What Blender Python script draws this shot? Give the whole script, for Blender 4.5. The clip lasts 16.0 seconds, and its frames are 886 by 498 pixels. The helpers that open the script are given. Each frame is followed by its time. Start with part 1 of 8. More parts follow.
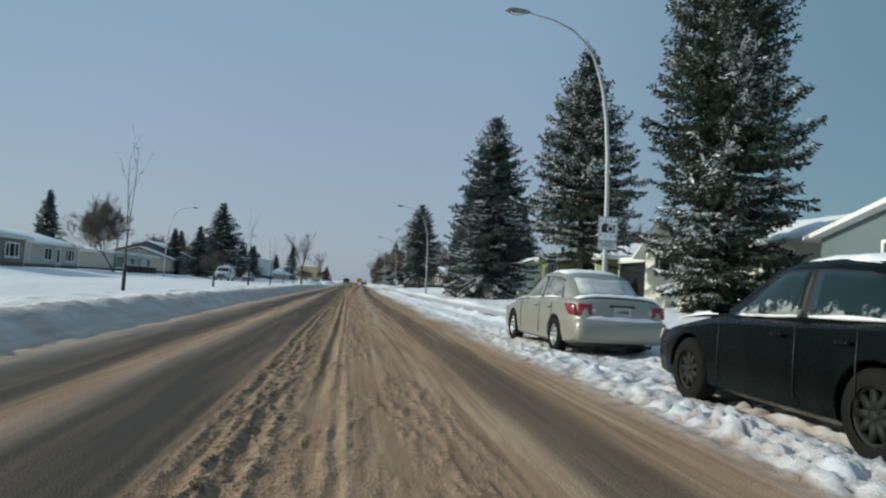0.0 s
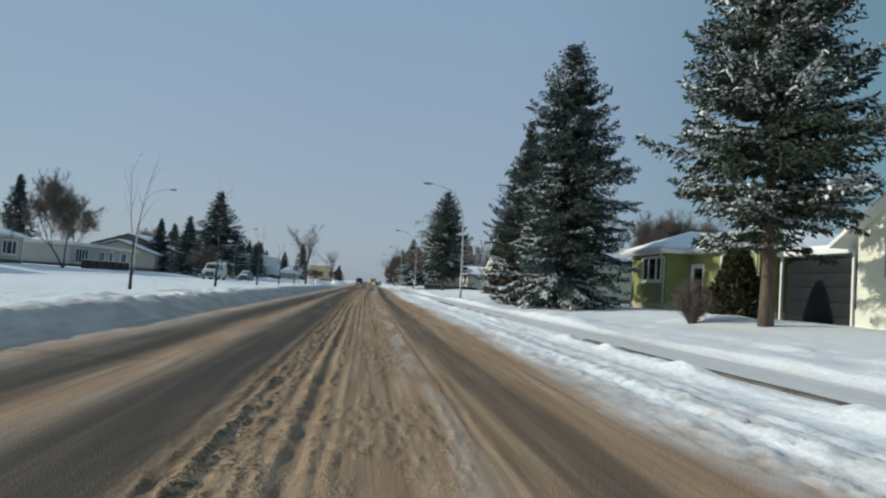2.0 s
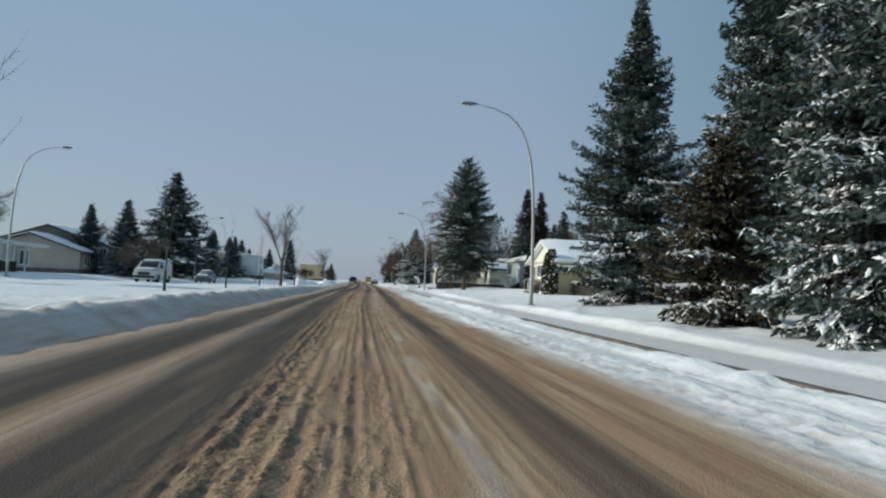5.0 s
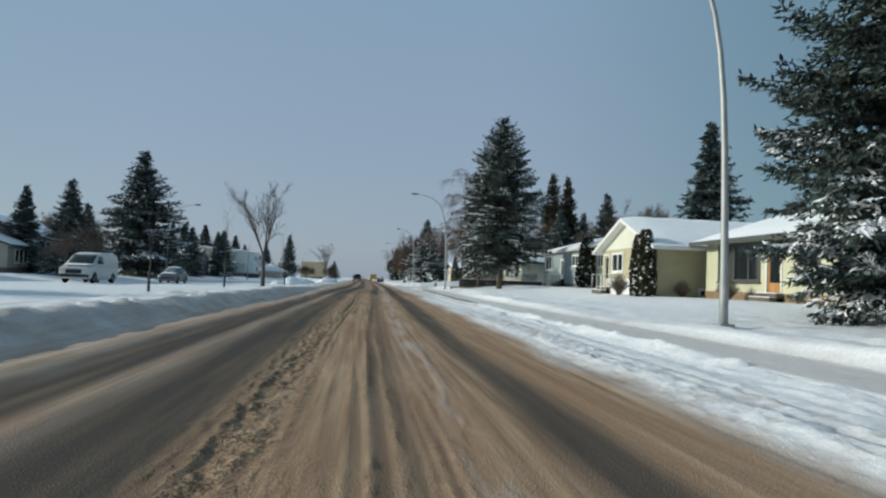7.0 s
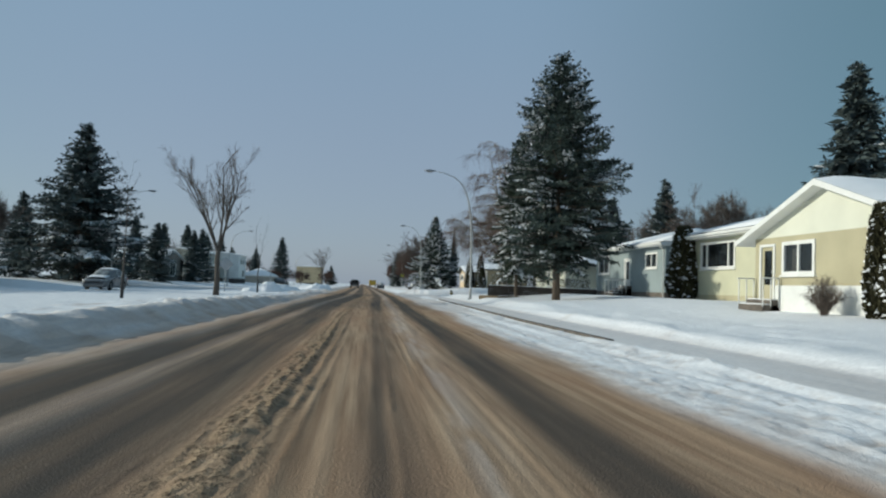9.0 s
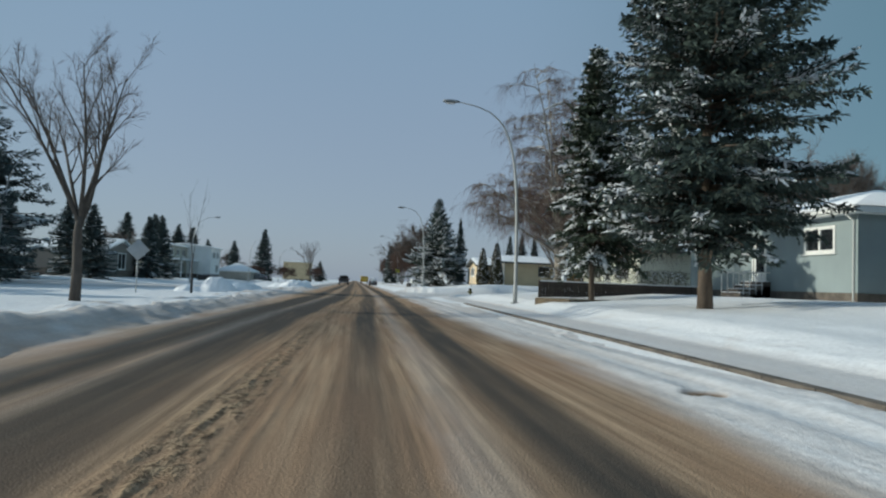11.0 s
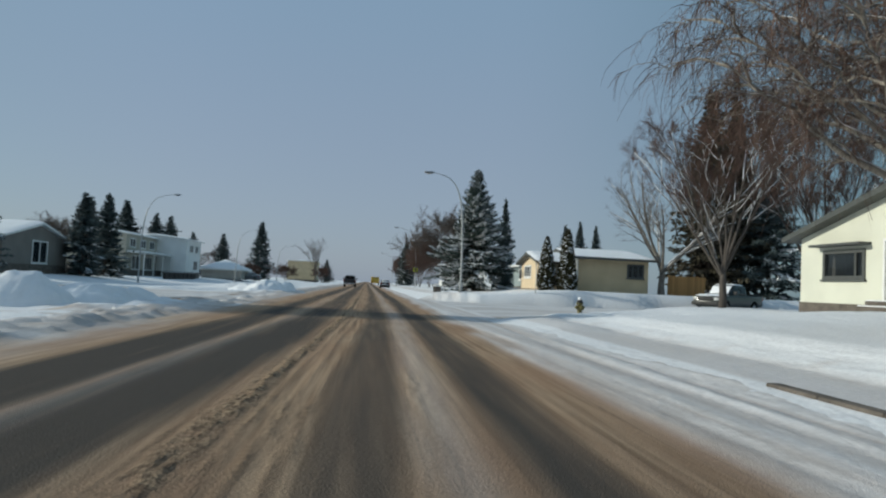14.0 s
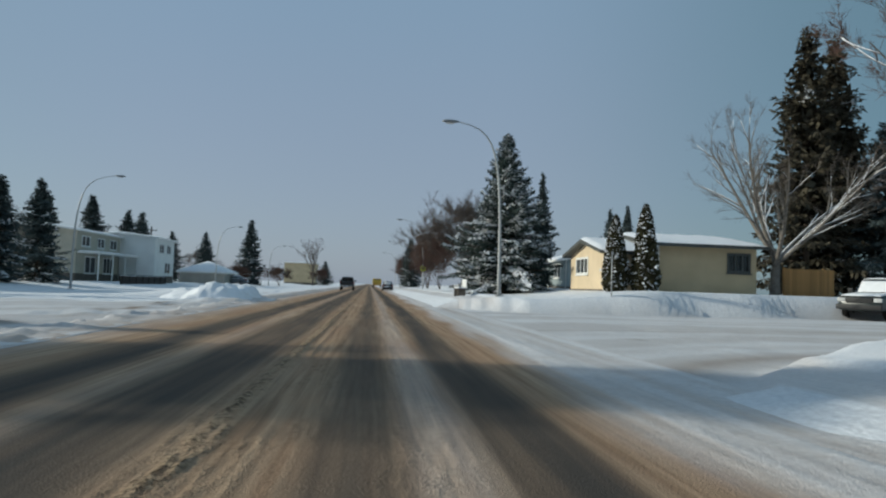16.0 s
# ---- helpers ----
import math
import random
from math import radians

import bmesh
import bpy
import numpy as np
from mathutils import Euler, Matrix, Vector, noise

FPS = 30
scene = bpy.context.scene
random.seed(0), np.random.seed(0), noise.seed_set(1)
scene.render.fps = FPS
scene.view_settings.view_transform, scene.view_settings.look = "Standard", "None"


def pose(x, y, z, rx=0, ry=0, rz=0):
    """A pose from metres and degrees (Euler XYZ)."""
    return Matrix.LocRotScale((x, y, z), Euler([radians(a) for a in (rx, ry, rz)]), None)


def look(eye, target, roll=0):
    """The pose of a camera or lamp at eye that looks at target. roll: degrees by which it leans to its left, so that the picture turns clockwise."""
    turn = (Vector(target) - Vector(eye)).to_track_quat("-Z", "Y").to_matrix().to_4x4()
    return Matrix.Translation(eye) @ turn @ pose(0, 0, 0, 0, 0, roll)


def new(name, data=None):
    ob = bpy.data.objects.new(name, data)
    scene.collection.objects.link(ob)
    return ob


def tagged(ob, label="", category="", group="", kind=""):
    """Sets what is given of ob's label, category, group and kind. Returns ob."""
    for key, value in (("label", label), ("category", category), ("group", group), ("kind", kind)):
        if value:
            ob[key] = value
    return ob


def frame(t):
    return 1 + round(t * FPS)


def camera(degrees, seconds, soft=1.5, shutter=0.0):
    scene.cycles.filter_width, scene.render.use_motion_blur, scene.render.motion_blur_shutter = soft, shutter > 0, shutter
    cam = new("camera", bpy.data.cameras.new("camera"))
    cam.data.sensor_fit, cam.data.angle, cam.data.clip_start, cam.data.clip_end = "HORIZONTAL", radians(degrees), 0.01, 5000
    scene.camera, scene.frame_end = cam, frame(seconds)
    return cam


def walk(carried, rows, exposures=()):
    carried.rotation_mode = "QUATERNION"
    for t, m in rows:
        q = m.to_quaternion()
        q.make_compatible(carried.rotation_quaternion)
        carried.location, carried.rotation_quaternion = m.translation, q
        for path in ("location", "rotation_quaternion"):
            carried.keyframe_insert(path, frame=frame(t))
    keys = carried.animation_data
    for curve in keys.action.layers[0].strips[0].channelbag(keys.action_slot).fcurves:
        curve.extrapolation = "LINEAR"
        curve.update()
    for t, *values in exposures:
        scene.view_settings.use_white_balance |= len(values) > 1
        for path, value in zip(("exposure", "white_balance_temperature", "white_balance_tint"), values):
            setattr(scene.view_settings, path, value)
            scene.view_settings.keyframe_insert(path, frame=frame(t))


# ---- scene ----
cam = camera(65.0, 16.0, soft=2.2)
PATH = [
    (0, (-0.24, 0.292, 1.071), (0.014, 2.273, 1.18), 3.6),
    (0.5, (-0.191, 4.519, 1.089), (0.042, 6.503, 1.204), 3.6),
    (1, (-0.162, 8.626, 1.107), (0.068, 10.61, 1.213), 3.8),
    (1.5, (-0.158, 12.91, 1.1), (0.081, 14.893, 1.203), 3.0),
    (2, (-0.13, 17.039, 1.101), (0.085, 19.025, 1.209), 4.0),
    (2.5, (-0.158, 21.155, 1.083), (0.047, 23.141, 1.191), 3.3),
    (3, (-0.206, 25.009, 1.054), (-0.011, 26.998, 1.147), 3.2),
    (3.5, (-0.211, 28.902, 1.016), (0.001, 30.889, 1.115), 2.5),
    (4, (-0.14, 32.78, 1.036), (0.086, 34.765, 1.131), 2.3),
    (4.5, (-0.142, 36.735, 1.039), (0.09, 38.719, 1.128), 2.2),
    (5, (-0.234, 40.72, 1.055), (0.0, 42.703, 1.156), 2.7),
    (7.3, (-0.197, 59.195, 1.045), (0.022, 61.181, 1.136), 2.0),
    (7.5, (-0.206, 60.82, 1.058), (0.019, 62.806, 1.148), 1.7),
    (8, (-0.188, 64.842, 1.04), (0.046, 66.826, 1.123), 2.1),
    (8.2, (-0.182, 66.489, 1.029), (0.041, 68.474, 1.139), 2.3),
    (10.3, (0.197, 84.81, 1.025), (0.424, 86.795, 1.134), 2.4),
    (10.5, (0.229, 86.543, 1.028), (0.462, 88.527, 1.12), 2.0),
    (11, (0.307, 90.794, 1.02), (0.554, 92.777, 1.12), 2.2),
    (11.5, (0.419, 94.969, 1.06), (0.642, 96.954, 1.164), 3.1),
    (12, (0.516, 99.054, 1.063), (0.739, 101.039, 1.169), 2.5),
    (12.5, (0.594, 103.034, 1.074), (0.827, 105.017, 1.178), 2.2),
    (13, (0.884, 106.784, 1.076), (1.121, 108.768, 1.182), 2.1),
    (13.5, (0.904, 110.763, 1.102), (1.114, 112.749, 1.204), 2.8),
    (14, (0.858, 114.804, 1.067), (1.071, 116.79, 1.171), 2.8),
    (14.5, (0.822, 118.744, 1.024), (1.041, 120.729, 1.129), 2.3),
    (15, (0.89, 122.547, 1.002), (1.104, 124.533, 1.103), 2.7),
    (15.5, (0.956, 126.246, 1.001), (1.167, 128.232, 1.108), 2.3),
    (16, (1.251, 129.776, 1.035), (1.458, 131.763, 1.142), 1.9),
]
walk(cam, [(t, look(eye, target, roll)) for t, eye, target, roll in PATH], exposures=[(0, 0.0, 6250, 4), (5, 0.0, 6250, 4), (8, -0.1, 6220, 3), (10.5, -0.13, 6180, 3), (12.3, -0.14, 6050, 2), (14, -0.16, 6220, 4), (16, -0.16, 6250, 4)])

# ---- light ----
SUN_AZ, SUN_EL = radians(186.0), radians(21.0)   # the sun stands over the houses across the road
sun_dir = Vector((math.cos(SUN_AZ) * math.cos(SUN_EL), math.sin(SUN_AZ) * math.cos(SUN_EL) * -1.0, math.sin(SUN_EL)))
world = bpy.data.worlds.new("winter_sky")
scene.world = world
world.use_nodes = True
wn = world.node_tree.nodes
sky = wn.new("ShaderNodeTexSky")
sky.sky_type = "NISHITA"
sky.sun_disc = False
sky.sun_elevation = SUN_EL
sky.sun_rotation = math.atan2(sun_dir.x, sun_dir.y)
sky.air_density = 1.0
sky.dust_density = 1.0
sky.ozone_density = 2.0
wn["Background"].inputs["Strength"].default_value = 0.098
haze = wn.new("ShaderNodeMix")   # thin winter haze over the clear sky
haze.data_type = "RGBA"
haze.inputs["Factor"].default_value = 0.72
world.node_tree.links.new(sky.outputs["Color"], haze.inputs["A"])
way = wn.new("ShaderNodeTexCoord")
axes = wn.new("ShaderNodeSeparateXYZ")
world.node_tree.links.new(way.outputs["Generated"], axes.inputs[0])
tone = None   # the haze pales near the horizon, deepens overhead and towards both sides
for axis, lo, hi, near, deep in (("Z", 0.10, 0.52, (3.64, 4.20, 5.36), (3.05, 4.35, 5.85)), ("X", 0.15, 0.72, None, (1.45, 2.55, 3.05)), ("X", -0.22, -0.80, None, (2.7, 3.75, 4.5))):
    grade = wn.new("ShaderNodeMapRange")
    grade.interpolation_type = "SMOOTHSTEP"
    grade.inputs["From Min"].default_value, grade.inputs["From Max"].default_value = min(lo, hi), max(lo, hi)
    if lo > hi:
        grade.inputs["To Min"].default_value, grade.inputs["To Max"].default_value = 1.0, 0.0
    world.node_tree.links.new(axes.outputs[axis], grade.inputs["Value"])
    blend = wn.new("ShaderNodeMix")
    blend.data_type = "RGBA"
    world.node_tree.links.new(grade.outputs[0], blend.inputs["Factor"])
    if tone is None:
        blend.inputs["A"].default_value = (*near, 1)
    else:
        world.node_tree.links.new(tone, blend.inputs["A"])
    blend.inputs["B"].default_value = (*deep, 1)
    tone = blend.outputs["Result"]
world.node_tree.links.new(tone, haze.inputs["B"])
world.node_tree.links.new(haze.outputs["Result"], wn["Background"].inputs["Color"])
sun = new("sun", bpy.data.lights.new("sun", "SUN"))
sun.data.energy, sun.data.angle, sun.data.color = 3.5, radians(1.0), (1.0, 0.925, 0.79)
sun.matrix_world = look((0, 0, 60), tuple(Vector((0, 0, 60)) - sun_dir))

# ---- small tools ----
def interp(y, ys, vs):
    return np.interp(y, ys, vs)


def lattice(ix, iy, seed):
    h = (ix.astype(np.int64) * 374761393 + iy.astype(np.int64) * 668265263 + seed * 2147483647) & 0xFFFFFFFF
    h = ((h ^ (h >> 13)) * 1274126177) & 0xFFFFFFFF
    return ((h ^ (h >> 16)) & 0xFFFF) / 65535.0


def vnoise(x, y, seed=0):
    x, y = np.asarray(x, float), np.asarray(y, float)
    ix, iy = np.floor(x), np.floor(y)
    u, v = x - ix, y - iy
    u, v = u * u * (3 - 2 * u), v * v * (3 - 2 * v)
    a, b = lattice(ix, iy, seed), lattice(ix + 1, iy, seed)
    c, d = lattice(ix, iy + 1, seed), lattice(ix + 1, iy + 1, seed)
    return (a * (1 - u) + b * u) * (1 - v) + (c * (1 - u) + d * u) * v


def fbm(x, y, octaves=4, seed=0):
    out, amp, tot = 0.0, 1.0, 0.0
    for o in range(octaves):
        out = out + amp * vnoise(x * 2 ** o, y * 2 ** o, seed + 17 * o)
        tot += amp
        amp *= 0.5
    return out / tot


def smooth(a, b, x):
    t = np.clip((x - a) / (b - a), 0, 1)
    return t * t * (3 - 2 * t)


def mesh_from(name, verts, faces, mats=(), smooth_shade=True):
    me = bpy.data.meshes.new(name)
    me.from_pydata(verts, [], faces)
    for m in mats:
        me.materials.append(m)
    if smooth_shade:
        me.polygons.foreach_set("use_smooth", np.ones(len(me.polygons), bool))
    me.update()
    return me


def quads_mesh(name, pts, mat, smooth_shade=False, n=4):
    """Loose n-gons from an array (k, n, 3)."""
    k = len(pts)
    me = bpy.data.meshes.new(name)
    me.vertices.add(k * n)
    me.vertices.foreach_set("co", np.asarray(pts, np.float32).ravel())
    me.loops.add(k * n)
    me.loops.foreach_set("vertex_index", np.arange(k * n, dtype=np.int32))
    me.polygons.add(k)
    me.polygons.foreach_set("loop_start", np.arange(0, k * n, n, dtype=np.int32))
    me.polygons.foreach_set("loop_total", np.full(k, n, np.int32))
    if smooth_shade:
        me.polygons.foreach_set("use_smooth", np.ones(k, bool))
    me.materials.append(mat)
    me.update()
    me.validate()
    return me


def grid_mesh(name, X, Y, Z, mat):
    ny, nx = X.shape
    me = bpy.data.meshes.new(name)
    co = np.stack([X, Y, Z], -1).reshape(-1, 3).astype(np.float32)
    me.vertices.add(len(co))
    me.vertices.foreach_set("co", co.ravel())
    i = np.arange((ny - 1) * (nx - 1))
    r, c = i // (nx - 1), i % (nx - 1)
    a = r * nx + c
    f = np.stack([a, a + 1, a + nx + 1, a + nx], 1).astype(np.int32)
    me.loops.add(f.size)
    me.loops.foreach_set("vertex_index", f.ravel())
    me.polygons.add(len(f))
    me.polygons.foreach_set("loop_start", np.arange(0, f.size, 4, dtype=np.int32))
    me.polygons.foreach_set("loop_total", np.full(len(f), 4, np.int32))
    me.polygons.foreach_set("use_smooth", np.ones(len(f), bool))
    me.materials.append(mat)
    me.update()
    me.validate()
    return me


def attr(me, name, values):
    a = me.attributes.new(name, "FLOAT", "POINT")
    a.data.foreach_set("value", np.asarray(values, np.float32).ravel())


def part(name, data, material=None, parent=None, label="", flat=False):
    """A bmesh or mesh as one mesh object under a thing or a part."""
    if isinstance(data, bmesh.types.BMesh):
        me = bpy.data.meshes.new(name)
        bmesh.ops.recalc_face_normals(data, faces=data.faces)
        data.to_mesh(me)
        data.free()
        if not flat:
            me.polygons.foreach_set("use_smooth", np.ones(len(me.polygons), bool))
    else:
        me = data
    if material is not None and not me.materials:
        me.materials.append(material)
    ob = new(name, me)
    if parent is not None:
        ob.parent = parent
    if label:
        ob["label"] = label
    return ob


def thing(name, m, label, category, group=""):
    ob = new(name)
    ob.empty_display_size = 0.2
    ob.matrix_world = m
    return tagged(ob, label, category, group)


def box(bm, x0, x1, y0, y1, z0, z1, bevel=0.0):
    vs = [bm.verts.new((x, y, z)) for z in (z0, z1) for y in (y0, y1) for x in (x0, x1)]
    fs = [bm.faces.new([vs[i] for i in q]) for q in ((0, 2, 3, 1), (4, 5, 7, 6), (0, 1, 5, 4), (2, 6, 7, 3), (0, 4, 6, 2), (1, 3, 7, 5))]
    if bevel > 0:
        es = list({e for f in fs for e in f.edges})
        bmesh.ops.bevel(bm, geom=es, offset=bevel, segments=2, affect="EDGES", profile=0.6)
    return bm


def boxed(*a, **k):
    return box(bmesh.new(), *a, **k)


def prism(bm, poly, axis, a, b):
    """A polygon of two coordinates drawn out along the third axis from a to b."""
    def at(p, w):
        return {"x": (w, p[0], p[1]), "y": (p[0], w, p[1]), "z": (p[0], p[1], w)}[axis]
    lo = [bm.verts.new(at(p, a)) for p in poly]
    hi = [bm.verts.new(at(p, b)) for p in poly]
    n = len(poly)
    bm.faces.new(lo)
    bm.faces.new(hi[::-1])
    for i in range(n):
        bm.faces.new((lo[i], lo[(i + 1) % n], hi[(i + 1) % n], hi[i]))
    return bm


def tube(bm, pts, radii, sides=8, caps=True):
    pts = [Vector(p) for p in pts]
    rings = []
    for i, p in enumerate(pts):
        d = (pts[min(i + 1, len(pts) - 1)] - pts[max(i - 1, 0)]).normalized()
        u = d.cross(Vector((0, 0, 1)) if abs(d.z) < 0.9 else Vector((1, 0, 0))).normalized()
        v = d.cross(u)
        rings.append([bm.verts.new(p + float(radii[i]) * (math.cos(a) * u + math.sin(a) * v)) for a in [2 * math.pi * k / sides for k in range(sides)]])
    for r0, r1 in zip(rings, rings[1:]):
        for k in range(sides):
            bm.faces.new((r0[k], r0[(k + 1) % sides], r1[(k + 1) % sides], r1[k]))
    if caps:
        bm.faces.new(rings[0][::-1])
        bm.faces.new(rings[-1])
    return bm


# ---- materials ----
def material(name, color, rough=0.8, metal=0.0, scale=4.0, vary=0.25, bump=0.3, fine=60.0, bump_dist=0.01, spec=0.5, coat=0.0, island=0.0, second=None, stretch=(1, 1, 1), thing_vary=0.0):
    """Principled paint with patches, grain and relief at real-world size."""
    m = bpy.data.materials.new(name)
    m.use_nodes = True
    nt = m.node_tree
    n, l = nt.nodes, nt.links
    b = n["Principled BSDF"]
    b.inputs["Roughness"].default_value = rough
    b.inputs["Metallic"].default_value = metal
    b.inputs["Specular IOR Level"].default_value = spec
    b.inputs["Coat Weight"].default_value = coat
    b.inputs["Coat Roughness"].default_value = 0.12
    co = n.new("ShaderNodeTexCoord")
    mp = n.new("ShaderNodeMapping")
    mp.inputs["Scale"].default_value = stretch
    l.new(co.outputs["Object"], mp.inputs["Vector"])
    big, small = n.new("ShaderNodeTexNoise"), n.new("ShaderNodeTexNoise")
    for t, s, d in ((big, scale, 5), (small, fine, 3)):
        t.inputs["Scale"].default_value = s
        t.inputs["Detail"].default_value = d
        l.new(mp.outputs[0], t.inputs["Vector"])
    mixf = n.new("ShaderNodeMath")
    mixf.operation = "MULTIPLY_ADD"
    l.new(small.outputs["Fac"], mixf.inputs[0])
    mixf.inputs[1].default_value = 0.5
    l.new(big.outputs["Fac"], mixf.inputs[2])
    ramp = n.new("ShaderNodeMapRange")
    ramp.inputs["From Min"].default_value = 0.5
    ramp.inputs["From Max"].default_value = 1.0
    l.new(mixf.outputs[0], ramp.inputs["Value"])
    mix = n.new("ShaderNodeMix")
    mix.data_type = "RGBA"
    c = Vector(color[:3])
    dark = c * (1 - vary) if second is None else Vector(second[:3])
    light = Vector([min(1.0, q * (1 + vary)) for q in c]) if second is None else c
    mix.inputs["A"].default_value = (*dark, 1)
    mix.inputs["B"].default_value = (*light, 1)
    l.new(ramp.outputs[0], mix.inputs["Factor"])
    out = mix.outputs["Result"]
    if island > 0 or thing_vary > 0:
        rnd = n.new("ShaderNodeNewGeometry") if island > 0 else n.new("ShaderNodeObjectInfo")
        hsv = n.new("ShaderNodeHueSaturation")
        mr = n.new("ShaderNodeMapRange")
        k = island or thing_vary
        mr.inputs["To Min"].default_value, mr.inputs["To Max"].default_value = 1 - k, 1 + k
        l.new(rnd.outputs["Random Per Island" if island > 0 else "Random"], mr.inputs["Value"])
        l.new(mr.outputs[0], hsv.inputs["Value"])
        l.new(out, hsv.inputs["Color"])
        out = hsv.outputs["Color"]
    l.new(out, b.inputs["Base Color"])
    if bump > 0:
        bp = n.new("ShaderNodeBump")
        bp.inputs["Strength"].default_value = bump
        bp.inputs["Distance"].default_value = bump_dist
        l.new(mixf.outputs[0], bp.inputs["Height"])
        l.new(bp.outputs["Normal"], b.inputs["Normal"])
    return m


def glass_material(name, tint=(0.02, 0.025, 0.03), rough=0.03, clear=0.35):
    """Window glass: partly see-through, with a mirror gloss."""
    m = bpy.data.materials.new(name)
    m.use_nodes = True
    n, l = m.node_tree.nodes, m.node_tree.links
    b = n["Principled BSDF"]
    b.inputs["Base Color"].default_value = (*tint, 1)
    b.inputs["Roughness"].default_value = rough
    b.inputs["Specular IOR Level"].default_value = 0.6
    tr = n.new("ShaderNodeBsdfTransparent")
    mx = n.new("ShaderNodeMixShader")
    mx.inputs["Fac"].default_value = clear
    l.new(b.outputs[0], mx.inputs[1])
    l.new(tr.outputs[0], mx.inputs[2])
    l.new(mx.outputs[0], n["Material Output"].inputs["Surface"])
    return m


SNOW = material("snow", (0.86, 0.87, 0.89), 0.75, scale=0.8, vary=0.05, bump=0.35, fine=9.0, bump_dist=0.05, spec=0.3)
ROOF_SNOW = material("roof_snow", (0.86, 0.87, 0.89), 0.75, scale=1.2, vary=0.04, bump=0.25, fine=7.0, bump_dist=0.04, spec=0.3)
TREE_SNOW = material("bough_snow", (0.85, 0.86, 0.88), 0.8, scale=3, vary=0.06, bump=0.3, fine=30, spec=0.25)
NEEDLES = material("spruce_needles", (0.048, 0.064, 0.045), 0.85, scale=0.7, vary=0.35, bump=0, fine=12, island=0.45, spec=0.2)
NEEDLES_BLUE = material("blue_spruce_needles", (0.058, 0.078, 0.069), 0.85, scale=0.7, vary=0.35, bump=0, fine=12, island=0.45, spec=0.2)
NEEDLES_BROWN = material("dry_spruce_needles", (0.068, 0.060, 0.042), 0.9, scale=0.7, vary=0.35, bump=0, fine=12, island=0.5, spec=0.15)
CEDAR = material("cedar_foliage", (0.045, 0.042, 0.022), 0.9, scale=1.5, vary=0.35, bump=0, fine=15, island=0.5, spec=0.15)
BARK = material("spruce_bark", (0.11, 0.085, 0.065), 0.95, scale=6, vary=0.4, bump=0.8, fine=40, stretch=(1, 1, 0.3), bump_dist=0.02)
BARE_BARK = material("elm_bark", (0.085, 0.072, 0.062), 0.95, scale=8, vary=0.35, bump=0.6, fine=50, stretch=(1, 1, 0.3))
GREY_BARK = material("pale_grey_bark", (0.24, 0.215, 0.185), 0.9, scale=6, vary=0.35, bump=0.5, fine=40, second=(0.10, 0.085, 0.07))
TWIG = material("bare_twigs", (0.125, 0.10, 0.085), 0.95, scale=3, vary=0.3, bump=0, island=0.35)
RED_TWIG = material("red_birch_twigs", (0.105, 0.060, 0.046), 0.95, scale=2, vary=0.3, bump=0, island=0.4)
BIRCH_BARK = material("birch_bark", (0.42, 0.38, 0.32), 0.85, scale=5, vary=0.35, bump=0.4, fine=30, second=(0.12, 0.10, 0.085))
CONCRETE = material("kerb_concrete", (0.12, 0.102, 0.085), 0.9, scale=3, vary=0.45, bump=0.5, fine=80)
GALV = material("galvanised_steel", (0.40, 0.41, 0.41), 0.5, metal=0.5, scale=3, vary=0.12, bump=0.05, fine=50)
LAMP_GREY = material("lamp_head_grey", (0.22, 0.23, 0.24), 0.5, metal=0.4, scale=5, vary=0.15, bump=0.05)
SIGN_WHITE = material("sign_white", (0.78, 0.79, 0.78), 0.4, scale=3, vary=0.05, bump=0.02)
SIGN_BLACK = material("sign_black", (0.015, 0.015, 0.017), 0.45, scale=5, vary=0.1, bump=0.0)
SIGN_BACK = material("sign_back_aluminium", (0.40, 0.41, 0.42), 0.5, metal=0.6, scale=4, vary=0.1, bump=0.03)
SIGN_LIME = material("sign_lime", (0.62, 0.72, 0.03), 0.4, scale=4, vary=0.05, bump=0)
GLASS = glass_material("window_glass")
CURTAIN = material("curtain_cloth", (0.42, 0.41, 0.38), 0.95, scale=1.0, vary=0.2, bump=0.5, fine=14, stretch=(1, 1, 0.05), bump_dist=0.05)
ROOM = material("dim_room", (0.10, 0.09, 0.08), 0.95, scale=1, vary=0.3, bump=0)
WHITE_PAINT = material("white_paint", (0.74, 0.74, 0.71), 0.55, scale=2, vary=0.08, bump=0.06)
DARK_TRIM = material("dark_trim", (0.07, 0.075, 0.07), 0.6, scale=3, vary=0.2, bump=0.06)
STUCCO_GREEN = material("olive_stucco", (0.215, 0.228, 0.09), 0.92, scale=0.9, vary=0.12, bump=0.5, fine=70)
STUCCO_CREAM = material("cream_stucco", (0.55, 0.54, 0.39), 0.92, scale=0.9, vary=0.10, bump=0.5, fine=70)
STUCCO_WHITE = material("ivory_siding", (0.66, 0.66, 0.55), 0.7, scale=0.8, vary=0.08, bump=0.2, fine=50)
CHALK_SIDING = material("chalk_white_siding", (0.80, 0.80, 0.77), 0.7, scale=0.8, vary=0.06, bump=0.2, fine=50)
STUCCO_YELLOW = material("pale_yellow_stucco", (0.43, 0.39, 0.26), 0.92, scale=0.9, vary=0.10, bump=0.5, fine=70)
STUCCO_BEIGE = material("beige_stucco", (0.54, 0.43, 0.27), 0.92, scale=0.7, vary=0.14, bump=0.5, fine=60)
STUCCO_PEACH = material("pale_peach_stucco", (0.62, 0.50, 0.34), 0.92, scale=0.9, vary=0.10, bump=0.5, fine=70)
